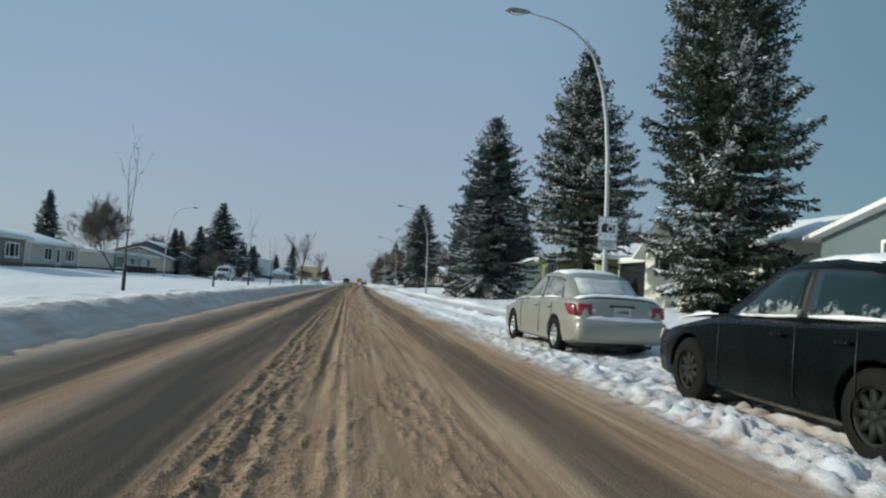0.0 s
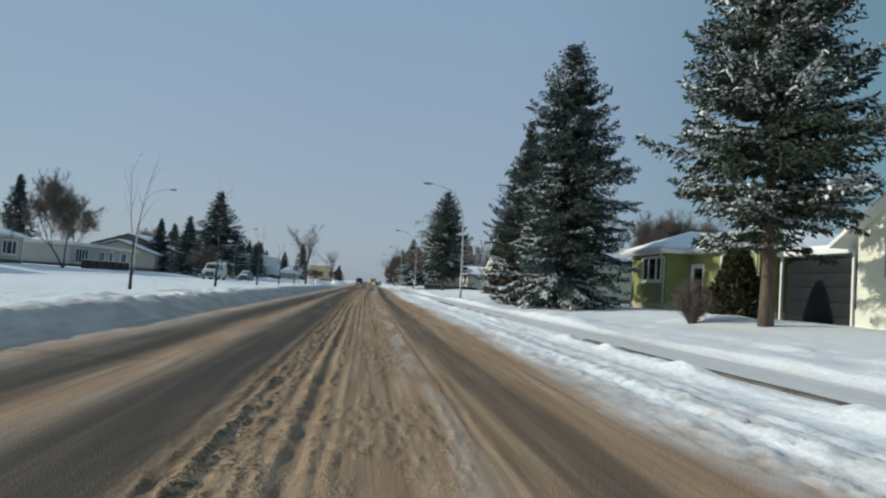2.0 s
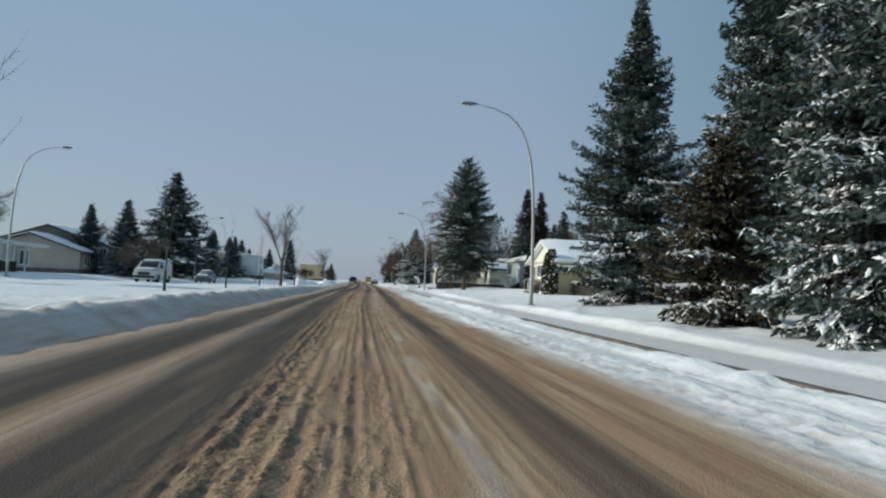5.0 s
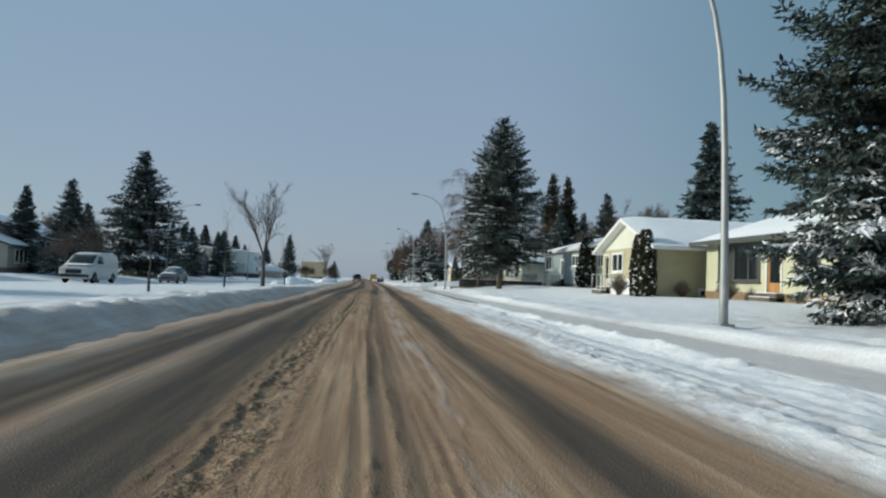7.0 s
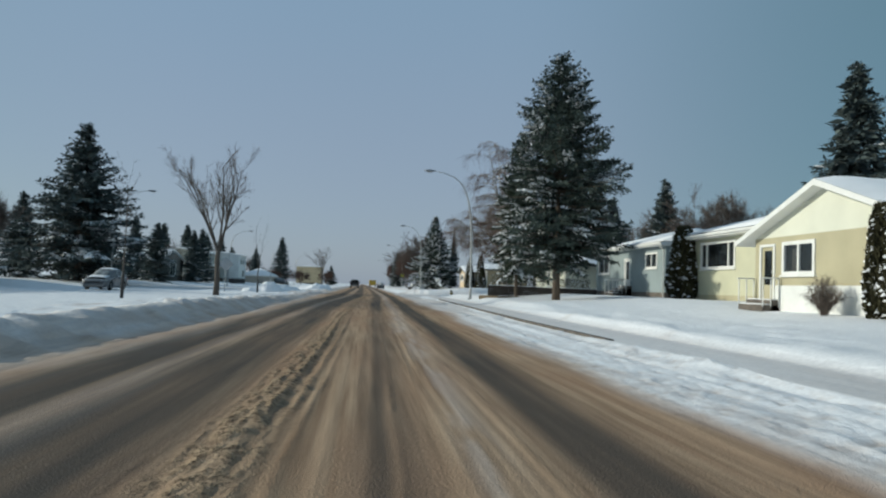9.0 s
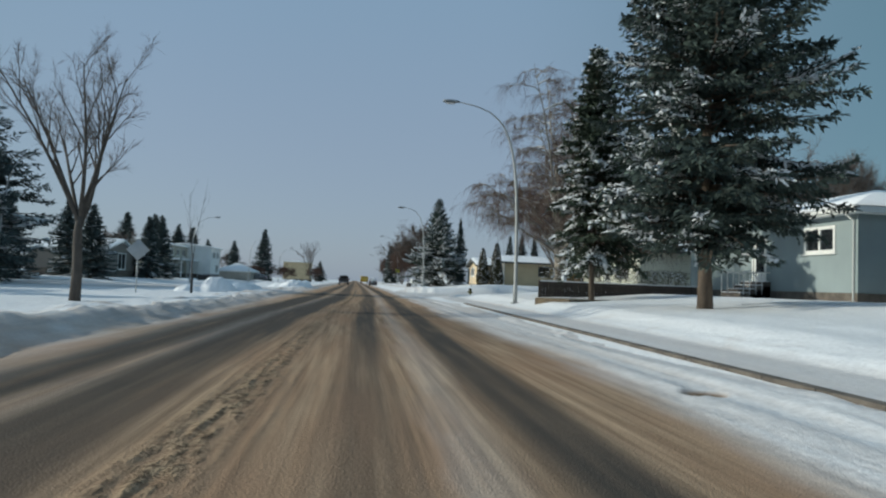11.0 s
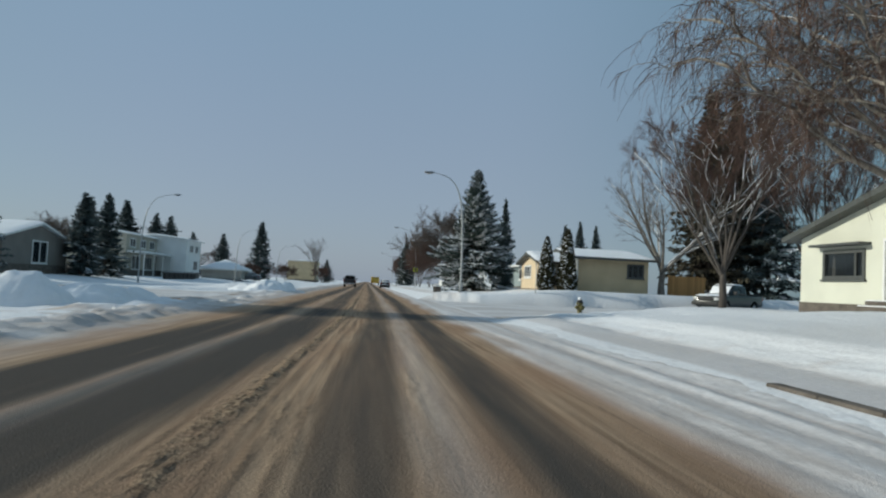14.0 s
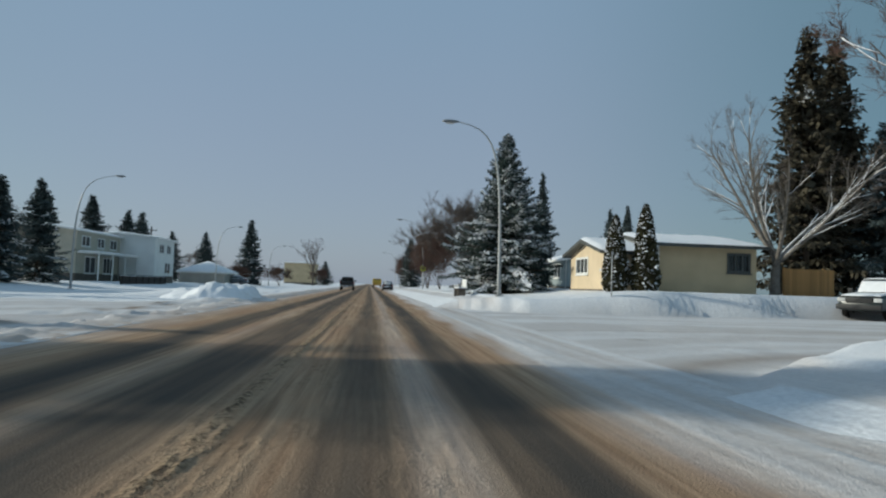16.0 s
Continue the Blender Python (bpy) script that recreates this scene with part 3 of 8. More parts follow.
    Z = Z + snow * (0.05 * smooth(0.1, 0.8, X - lane_edge) + 0.13 * chunks * (0.3 + berm) + (0.14 * rough + 0.03) * np.maximum(fbm(X * 11, Y * 9, 3, 103) - 0.45, 0) * (0.4 + berm) + 0.055 * (vnoise(X * 4.2, Y * 0.07, 95) - 0.4) + 0.16 * (1 - 0.5 * late) * np.maximum(vnoise(X * 2.9, Y * 0.05, 97) - 0.55, 0) + 0.05 * (1 - 0.6 * late) * np.maximum(fbm(X * 7.5, Y * 0.35, 3, 105) - 0.48, 0))
    Z = Z * (1 - mouth) + 0.03 * mouth
    kerbside = np.exp(-((X - kx + 0.15) / 0.3) ** 2) * (X < kx + .1)
    Z = Z + kerbside * (0.02 + 0.26 * np.maximum(fbm(X * .8, Y * 0.30, 3, 111) - 0.30, 0) + 0.30 * np.maximum(fbm(X * 1.5, Y * 1.2, 3, 113) - 0.52, 0)) * (1 - crossing(Y)) * (1 - 0.5 * late)
    bank = smooth(0.0, 0.95, el - X)
    Z = Z + 0.34 * (1 - 0.6 * smooth(92, 118, Y)) * bank * (1 - crossing(Y)) + 0.22 * np.maximum(fbm(X * 3, Y * 2.2, 3, 115) - .46, 0) * smooth(-0.1, 0.4, el - X)
    Z[:, :2] = -0.15
    lid = 1 - smooth(0.16, 0.25, np.hypot(X - 3.7, Y - 97.2))
    Z, snow, tar = Z * (1 - lid) + 0.03 * lid, snow * (1 - lid), np.maximum(tar, 0.5 * lid)
    me = grid_mesh("road", X, Y, Z, ROAD)
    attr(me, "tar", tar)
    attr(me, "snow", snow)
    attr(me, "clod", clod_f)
    return tagged(new("road", me), "street of brown sanded slush with bare wheel tracks and a snowy parking strip", "road", kind="structure")


build_road()

# ---- spruces ----
def spruce_arrays(h, r, seed, base=0.5, snow=0.4, droop=0.45, density=1.0, spread=0.85, twiggy=6, ragged=0.38, size=1.0, upsweep=0.0, clump=1.0, cap=99.0):
    """Needle sprays, snow pads and boughs of one spruce, standing at the origin."""
    rng = np.random.default_rng(seed)
    sprays, pads, boughs = [], [], []
    z = base
    step = 0.27 / density
    up = np.array([0, 0, 1.0])

    def unit(v):
        return v / (np.linalg.norm(v, axis=-1, keepdims=True) + 1e-9)

    def leaf(p, d, ln, hw):
        cr = unit(np.cross(d, up + rng.normal(0, 0.7, d.shape)))
        mid = p + d * ln[..., None] * 0.45
        sprays.append(np.stack([p, mid + cr * hw[..., None], p + d * ln[..., None], mid - cr * hw[..., None]], -2).reshape(-1, 4, 3))
    while z < h - 0.25:
        f = (z - base) / (h - base)
        reach = min(cap, r * (1 - f) ** spread) + 0.05
        if f < 0.12:
            reach *= 0.64 + 3.0 * f
        n = int(rng.integers(5, 8))
        a0 = rng.uniform(0, 2 * math.pi)
        for k in range(n):
            az = a0 + 2 * math.pi * k / n + rng.uniform(-0.45, 0.45)
            ca, sa = math.cos(az), math.sin(az)
            lobe = float(vnoise(ca * 1.3 + 9, sa * 1.3 + z * 0.75, seed))
            L = reach * (1 - ragged + 2 * ragged * lobe) * rng.uniform(0.75, 1.12)
            out, side = np.array([ca, sa, 0.0]), np.array([-sa, ca, 0.0])
            rise = rng.uniform(-0.02, 0.20) + (0.25 + upsweep) * f + upsweep * 0.4
            dr = droop * rng.uniform(0.6, 1.35) * (1 - 0.6 * f)
            lift = rng.uniform(0.10, 0.30)
            m = max(3, int(L / 0.17))
            s = np.linspace(0.15, 1.0, m)
            spine = out * (s * L)[:, None] + side * (rng.normal(0, 0.10) * L * s ** 2)[:, None]
            spine[:, 2] = z + rng.uniform(-0.32, 0.32) + L * (rise * s - dr * s ** 2 + lift * s ** 4)
            boughs.append((spine[0], spine[m // 2], spine[-1], 0.014 + 0.012 * L))
            tang = unit(np.gradient(spine, axis=0))
            w = (0.12 + 0.60 * np.sin(math.pi * np.minimum(1, (1.08 - s) * 0.9)) ** 1.2) * min(1.0, 0.30 + L * 0.28) * rng.uniform(0.7, 1.25, m)
            sg = np.array([-1.0, 1.0])[None, :, None]
            bd = unit(tang[:, None] * rng.uniform(0.5, 1.0, (m, 2, 1)) + side * sg * rng.uniform(0.7, 1.1, (m, 2, 1)) - up * rng.uniform(0.0, 0.45, (m, 2, 1)))
            q = (np.arange(twiggy) + rng.uniform(0, 0.6, (m, 2, twiggy))) / twiggy * w[:, None, None]
            p = spine[:, None, None] + bd[:, :, None] * q[..., None]
            d = unit(bd[:, :, None] + rng.normal(0, 0.42, p.shape) - up * rng.uniform(-0.15, 0.5, p.shape[:3] + (1,)))
            tip = min(1.0, 0.38 + 2.0 * (1 - f))
            p2, d2 = p, d
            leaf(p, d, tip * size * rng.uniform(0.14, 0.29, p.shape[:3]) * (0.75 + 0.08 * L), size * rng.uniform(0.024, 0.052, p.shape[:3]))
            d = unit(tang * 0.9 + rng.normal(0, 0.35, (m, 3)) - up * rng.uniform(0, 1.1, (m, 1)))
            leaf(spine, d, tip * size * rng.uniform(0.16, 0.34, m), tip * size * rng.uniform(0.02, 0.05, m))
            core = rng.random(4)
            p = spine[(core * m * 0.45).astype(int)] + rng.normal(0, 0.12, (4, 3))
            leaf(p, unit(out + rng.normal(0, 0.7, (4, 3)) - up * 0.3), tip * size * rng.uniform(0.35, 0.6, 4), tip * size * rng.uniform(0.10, 0.18, 4))
            if float(vnoise(ca * 2.1 + 4, sa * 2.1 + z * 1.3, seed + 5)) < snow * (1.12 - 0.40 * f) - 0.04:
                pick = rng.random(p2.shape[:3]) < 0.24
                pick[s < 0.22] = False
                crest = rng.integers(int(m * 0.15), m, max(3, int(m * 3.4)))
                c = np.concatenate([p2[pick], spine[crest] + side * (rng.normal(0, 0.30, len(crest)) * w[crest])[:, None] + rng.normal(0, 0.025, (len(crest), 3))]) + up * 0.03
                along = np.concatenate([d2[pick], tang[crest]])
                along = unit(along + rng.normal(0, 0.25, along.shape))
                over = unit(np.cross(along, up + rng.normal(0, 0.2, along.shape)))
                a = clump * rng.uniform(0.016, 0.056, (len(c), 1)) * (0.80 + 0.10 * L) * size
                v2, u2 = along * a * rng.uniform(1.5, 3.6, a.shape), over * a * rng.uniform(0.7, 1.3, a.shape)
                ring = np.stack([c + v2, c + u2 * .8 + v2 * .3, c + u2 * .7 - v2 * .5, c - v2, c - u2 * .8 - v2 * .3, c - u2 * .7 + v2 * .5], 1)
                ring = ring + rng.normal(0, 1, ring.shape) * a[:, None] * .18 - up * (a * .3)[:, None]
                top = (c + up * a * 0.55)[:, None]
                pads.append(np.stack([ring, np.roll(ring, -1, 1), np.repeat(top, 6, 1)], 2).reshape(-1, 3, 3))
        z += step * rng.uniform(0.75, 1.25) * (1 - 0.35 * f)
    sprays = list(np.concatenate(sprays))
    pads = np.concatenate(pads) if pads else []
    # leader
    for i in range(14):
        zt = h - 0.05 - 0.045 * i
        d = np.array([math.cos(i * 2.4), math.sin(i * 2.4), 0.55])
        p = np.array([0, 0, zt])
        ln = 0.10 + 0.03 * i
        cr = np.cross(d, [0, 0, 1.0])
        sprays.append((p, p + d * ln * .5 + cr * .05, p + d * ln, p + d * ln * .5 - cr * .05))
    return np.array(sprays), pads, boughs


def spruce_meshes(h, r, seed, mat, girth=1.0, **k):
    sp, pads, boughs = spruce_arrays(h, r, seed, **k)
    bm = bmesh.new()
    tr = (0.05 + 0.0095 * h) * girth
    rng = random.Random(seed)
    pts, rad = [], []
    for i in range(9):
        f = i / 8
        pts.append((rng.uniform(-.03, .03) * h * 0.1, rng.uniform(-.03, .03) * h * 0.1, f * (h - 0.1) - (0.3 if i == 0 else 0)))
        rad.append(tr * (1.35 if i == 0 else 1 - f * 0.95) + 0.008)
    tube(bm, pts, rad, 9)
    for a, b, c, w in boughs[:220]:
        tube(bm, [(0, 0, a[2] - 0.1), tuple(b), tuple(b * 0.25 + c * 0.75)], [w, w * 0.6, w * 0.25], 4, False)
    trunk = bpy.data.meshes.new("trunk")
    bm.to_mesh(trunk)
    bm.free()
    trunk.polygons.foreach_set("use_smooth", np.ones(len(trunk.polygons), bool))
    trunk.materials.append(BARK)
    crown = quads_mesh("crown", sp, mat)
    snow = quads_mesh("bough_snow", pads, TREE_SNOW, True, 3) if len(pads) else None
    return trunk, crown, snow


def plant(meshes, x, y, z, turn, scale, label, name="spruce_tree", group="", squash=1.0, category="spruce tree", snowy=True):
    m = Matrix.Translation((x, y, z - 0.05)) @ pose(0, 0, 0, 0, 0, turn) @ Matrix.Diagonal((scale * squash, scale * squash, scale, 1))
    e = thing(name, m, label, category, group)
    part("trunk", meshes[0], None, e)
    part("crown", meshes[1], None, e)
    if snowy and meshes[2] is not None:
        part("bough_snow", meshes[2], None, e, "clumps of snow on the boughs")["kind"] = "stuff"
    return e


def gz(x, y):
    return float(height(np.array(x), np.array(y)))


# the big ones beside the road, each its own shape
BIG = [
    # x, y, height, radius, base, snow, droop, spread, needles, label
    (14.8, 27.0, 16.5, 2.9, 0.4, 0.52, 0.40, 0.36, NEEDLES, "tall dense snow-dusted spruce on a front lawn"),
    (12.1, 37.2, 14.4, 3.8, 2.6, 0.60, 0.45, 0.95, NEEDLES, "tall open spruce with a bare trunk base and drooping snowy boughs"),
    (10.1, 52.6, 14.1, 4.0, 0.25, 0.52, 0.58, 0.69, NEEDLES_BLUE, "broad snow-laden spruce with boughs down to the lawn"),
    (12.3, 71.6, 14.4, 4.2, 0.4, 0.42, 0.42, 1.10, NEEDLES_BLUE, "dark pointed spruce with upturned side tops"),
    (8.9, 57.4, 5.0, 2.1, 0.2, 0.42, 0.45, 0.75, NEEDLES_BROWN, "low brownish spruce with sparse snow beside taller ones"),
    (10.1, 109.4, 13.3, 4.4, 1.95, 0.45, 0.46, 0.78, NEEDLES_BLUE, "thick-trunked spreading spruce with snow on its boughs"),
    (10.0, 118.5, 10.7, 2.15, 1.80, 0.68, 0.70, 0.76, NEEDLES, "snow-laden spruce standing in a planter"),
    (10.3, 176.0, 11.0, 4.2, 0.3, 0.74, 0.46, 1.05, NEEDLES_BLUE, "snowy spruce behind a street corner"),
    (12.6, 61.7, 13.6, 2.9, 0.3, 0.44, 0.50, 0.80, NEEDLES_BLUE, "tall full spruce with snow along its lower boughs"),
]
for i, (x, y, h, r, b, sn, dr, spd, mat, lab) in enumerate(BIG):
    plant(spruce_meshes(h, r, 100 + i, mat, base=b, snow=sn, droop=dr, spread=spd, density=1.0 if b > 2.5 else 1.45 if h > 16 else 1.2, upsweep=0.32 if b > 2.5 else 0.12, clump=1.3 if sn > 0.64 else 1.1, ragged=0.26 if b > 1.2 else 0.36, girth=0.66 if h < 11 else 1.0, cap={0.69: 3.0, 0.78: 2.9, 1.10: 3.1}.get(spd, 99.0)), x, y, gz(x, y), 0, 1.0, lab)

# Paler than the near needles: the haze of distance is mixed into their colour.
NEEDLES_HAZED = material("hazed_spruce_needles", (0.082, 0.104, 0.102), 0.9, scale=0.7, vary=0.35, bump=0, fine=12, island=0.45, spec=0.15)
VAR = [spruce_meshes(12.0, 3.3, 200, NEEDLES_HAZED, base=0.5, snow=0.46, spread=0.95, density=0.75, twiggy=3, size=1.45), spruce_meshes(12.0, 2.6, 201, NEEDLES_HAZED, base=0.5, snow=0.36, density=0.75, spread=0.9, twiggy=3, size=1.45),
       spruce_meshes(12.0, 4.0, 202, NEEDLES_HAZED, base=0.8, snow=0.42, spread=0.95, density=0.75, twiggy=3, size=1.45),
       spruce_meshes(12.0, 2.6, 203, NEEDLES_BROWN, base=0.5, snow=0.12, density=0.75, spread=0.9, twiggy=3, size=1.45)]
# x, y, height, variant, squash
FAR_SPRUCE = [
    (-25.9, 140.1, 14.6, 2, 1.05), (-27.5, 146.0, 10.2, 1, 1.0), (-25.7, 120.2, 8.6, 0, 1.0), (-30.0, 121.5, 8.0, 1, 1.0), (-52.5, 127.2, 13.4, 1, 0.9), (-36.0, 151.0, 9.5, 0, 1.0), (-30.5, 157.0, 7.6, 0, 1.0),
    (-26.0, 164.2, 7.6, 0, 1.1), (-30.0, 168.5, 8.5, 1, 0.9), (-26.4, 184.8, 8.2, 1, 1.0), (-26.7, 191.7, 8.9, 0, 0.95), (-23.9, 279.6, 13.8, 1, 0.95), (-27.5, 255.0, 9.0, 0, 0.9),
    (-44.0, 232.0, 12.5, 1, 1.1), (-41.0, 240.0, 13.0, 1, 1.1), (-38.0, 247.0, 11.5, 2, 0.9), (-33.0, 238.0, 10.5, 0, 1.0), (-34.0, 258.0, 9.0, 2, 0.9),
    (28.1, 136.3, 11.6, 0, 0.85), (26.4, 108.2, 13.6, 1, 0.95), (21.0, 131.0, 8.6, 0, 1.0), (32.5, 176.8, 19.8, 3, 0.75), (35.6, 178.2, 19.6, 3, 0.75), (38.0, 176.0, 13.0, 2, 0.8), (13.4, 178.5, 8.6, 1, 0.5),
    (11.2, 187.0, 8.5, 2, 0.9), (13.0, 196.0, 10.0, 0, 1.0), (8.9, 262.0, 9.5, 1, 1.0), (10.5, 292.0, 11.0, 1, 1.0), (12.0, 320.0, 12.0, 1, 1.0), (-13.0, 356.0, 8.0, 2, 1.0),
    (22.5, 190.0, 7.5, 1, 0.6), (24.5, 191.0, 8.0, 1, 0.6), (26.5, 191.5, 7.8, 1, 0.6), (33.0, 68.0, 9.0, 2, 1.0),
]
for i, (x, y, h, v, sq) in enumerate(FAR_SPRUCE):
    sq *= 1.25
    plant(VAR[v], x, y, gz(x, y) - 0.1, (i * 77) % 360, h / 12.0, "dark brownish spruce in a distant yard" if v == 3 else "lightly snow-dusted spruce in a distant yard", group="spruces in the yards", squash=sq)


# ---- clipped and columnar cedars ----
def cedar_mesh(h, r, seed, cone=0.5, mat=CEDAR, n=5200, size=0.13, snow=420):
    rng = np.random.default_rng(seed)
    f = rng.random(n) ** 0.9
    az = rng.uniform(0, 2 * math.pi, n)
    prof = r * np.minimum(1, (1 - f) ** cone * 1.08) * (0.85 + 0.3 * vnoise(az * 2.2, f * 6, seed)) * np.minimum(1, 0.75 + f * 2.5)
    rad = prof * rng.uniform(0.72, 1.05, n)
    c = np.stack([np.cos(az) * rad, np.sin(az) * rad, f * h], 1)
    up = np.stack([np.cos(az) * 0.45, np.sin(az) * 0.45, np.ones(n)], 1) + rng.normal(0, 0.3, (n, 3))
    up /= np.linalg.norm(up, axis=1)[:, None]
    sd = np.cross(up, rng.normal(0, 1, (n, 3)))
    sd /= np.linalg.norm(sd, axis=1)[:, None]
    l = (size * rng.uniform(0.8, 1.8, n))[:, None]
    w = (size * 0.42 * rng.uniform(0.7, 1.3, n))[:, None]
    q = np.stack([c - up * l * .5, c + sd * w, c + up * l, c - sd * w], 1)
    crown = quads_mesh("foliage", q, mat)
    core = bmesh.new()
    tube(core, [(0, 0, -0.1), (0, 0, h * .5), (0, 0, h * .92)], [r * .66, r * .58 if cone < .7 else r * .4, .04], 9)
    cm = bpy.data.meshes.new("stem")
    core.to_mesh(cm)
    core.free()
    cm.materials.append(mat)
    pads = []
    for _ in range(snow):
        k = rng.integers(0, n)
        o = c[k] * np.array([1.04, 1.04, 1]) + np.array([0, 0, .03])
        a = .022 + .12 * rng.random() ** 3
        o = o + rng.normal(0, .03, 3)
        ring = [o + np.array([math.cos(t) * a * rng.uniform(.7, 1.3), math.sin(t) * a * rng.uniform(.7, 1.3), -a * rng.uniform(.1, .6)]) for t in np.linspace(0, 2 * math.pi, 7)[:6]]
        for b in range(6):
            pads.append((ring[b], ring[(b + 1) % 6], o + np.array([0, 0, a * .5])))
    return cm, crown, (quads_mesh("bough_snow", np.array(pads), TREE_SNOW, True, 3) if pads else None)


COLUMN = cedar_mesh(3.2, 0.75, 11, 0.28, snow=620)
CONE = cedar_mesh(4.6, 0.95, 12, 0.6, snow=1100)
for x, y, h, sq, lab in ((13.35, 89.2, 3.2, 0.66, "tall clipped cedar at a house corner, snow on it"),
                         (13.35, 90.0, 3.0, 0.62, "tall clipped cedar at a house corner, snow on it"), (16.8, 108.6, 3.8, 0.85, "columnar snowy cedar at a house corner")):
    plant(COLUMN, x, y, gz(x, y), h * 50, h / 3.2, lab, "cedar_shrub", squash=sq, category="cedar")
for x, y, h, sq in ((13.9, 164.7, 3.9, 0.85), (15.3, 164.2, 4.4, 0.85)):
    plant(CONE, x, y, gz(x, y), x * 99, h / 4.6, "pointed snow-flecked cedar by a beige house", "cedar_shrub", category="cedar", squash=sq)
plant(CONE, 14.4, 43.0, gz(14.4, 43), 20, 0.62, "dense brownish cedar in front of a green house", "cedar_shrub", category="cedar", squash=1.95, snowy=False)



# ---- leafless trees ----
def bare_tree(h, seed, spread=0.6, levels=4, split=(3, 5), bark=BARE_BARK, twig=TWIG, trunk_f=0.28, r0=None, weep=0.0, twigs=10, fork=1, thin=1.0):
    rng = np.random.default_rng(seed)
    bm = bmesh.new()
    ends = []
    r0 = r0 or 0.014 * h

    def grow(p, d, length, rad, level):
        n = 4 if level < 2 else 3
        pts, rr = [p], [rad]
        q, dd = p.copy(), d.copy()
        for i in range(n):
            dd = dd + rng.normal(0, 0.10 + 0.03 * level, 3) + np.array([0, 0, (0.07 - weep * 0.12 * level) if level else 0.0])
            dd /= np.linalg.norm(dd)
            q = q + dd * length / n
            pts.append(q.copy())
            rr.append(rad * (1 - 0.45 * (i + 1) / n))
        tube(bm, pts, rr, (9, 6, 5, 4, 3)[min(level, 4)], level == 0)
        if level >= levels:
            ends.append((pts, dd))
            return
        k = rng.integers(split[0], split[1] + 1)
        for j in range(k):
            f = 1.0 if j < 2 else rng.uniform(0.35, 0.95)
            i = min(n, max(1, int(round(f * n))))
            az = rng.uniform(0, 2 * math.pi)
            side = np.cross(dd, [math.cos(az), math.sin(az), 0.3])
            side /= np.linalg.norm(side) + 1e-9
            nd = dd * rng.uniform(0.7, 1.0) + side * spread * rng.uniform(0.6, 1.2)
            nd /= np.linalg.norm(nd)
            grow(pts[i].copy(), nd, length * rng.uniform(0.55, 0.85), rr[i] * rng.uniform(0.55, 0.75), level + 1)

    for b in range(fork):
        d0 = np.array([rng.normal(0, 0.03 + 0.22 * (fork > 1)), rng.normal(0, 0.03 + 0.22 * (fork > 1)), 1.0])
        grow(np.array([0.0, 0.0, -0.2]), d0 / np.linalg.norm(d0), h * trunk_f, r0 / math.sqrt(fork), 0)
    k = h * 0.94 / max(v.co.z for v in bm.verts)
    for v in bm.verts:
        v.co *= k
    ends = [([q * k for q in pts], d) for pts, d in ends]
    trunk = bpy.data.meshes.new("woody_frame")
    bm.to_mesh(trunk)
    bm.free()
    trunk.polygons.foreach_set("use_smooth", np.ones(len(trunk.polygons), bool))
    trunk.materials.append(bark)
    tw = []
    for pts, d in ends:
        for _ in range(twigs):
            k = rng.integers(1, len(pts))
            p = pts[k] + (pts[k - 1] - pts[k]) * rng.random()
            dd = d * rng.uniform(0.3, 1.0) + rng.normal(0, 0.55, 3)
            dd[2] += 0.15 - weep * 1.6
            dd /= np.linalg.norm(dd)
            ln = h * rng.uniform(0.03, 0.075) * (1 + 1.3 * weep)
            w = 0.006 * thin * (0.7 + h / 12)
            mid = p + dd * ln * .5 + rng.normal(0, ln * .06, 3)
            tip = p + dd * ln + np.array([0, 0, -weep * ln * .35])
            s1 = np.cross(dd, rng.normal(0, 1, 3))
            s1 /= np.linalg.norm(s1) + 1e-9
            tw.append((p - s1 * w, p + s1 * w, mid + s1 * w * .7, mid - s1 * w * .7))
            tw.append((mid - s1 * w * .7, mid + s1 * w * .7, tip + s1 * w * .2, tip - s1 * w * .2))
    return trunk, quads_mesh("fine_branching", np.array(tw), twig), None


def leafless_shrub(h, w, seed, stems, twigs):
    """A rounded bush of many thin stems from one root."""
    rng = np.random.default_rng(seed)
    bm = bmesh.new()
    tw = []
    for k in range(stems):
        az, out = 2.4 * k + rng.uniform(0, .6), w * math.sqrt((k + .5) / stems)
        top = np.array([math.cos(az) * out, math.sin(az) * out, h * (1 - .55 * (out / w) ** 2) * rng.uniform(.85, 1.08)])
        mid = top * np.array([.45, .45, .55]) + rng.normal(0, .03, 3)
        tube(bm, [(math.cos(az) * .06, math.sin(az) * .06, -.1), tuple(mid), tuple(top)], [.011, .008, .003], 4, False)
        for _ in range(twigs):
            f = rng.uniform(.25, 1)
            p = mid + (top - mid) * (2 * f - 1) if f > .5 else mid * 2 * f
            d = (top - mid) + rng.normal(0, .35 * h, 3)
            d /= np.linalg.norm(d)
            ln = rng.uniform(.10, .24) * h
            s1 = np.cross(d, rng.normal(0, 1, 3))
            s1 = s1 / np.linalg.norm(s1) * .0045
            tw.append((p - s1, p + s1, p + d * ln + s1 * .4, p + d * ln - s1 * .4))
    me = bpy.data.meshes.new("woody_frame")
    bm.to_mesh(me)
    bm.free()
    me.materials.append(TWIG)
    return me, quads_mesh("fine_branching", np.array(tw), TWIG), None


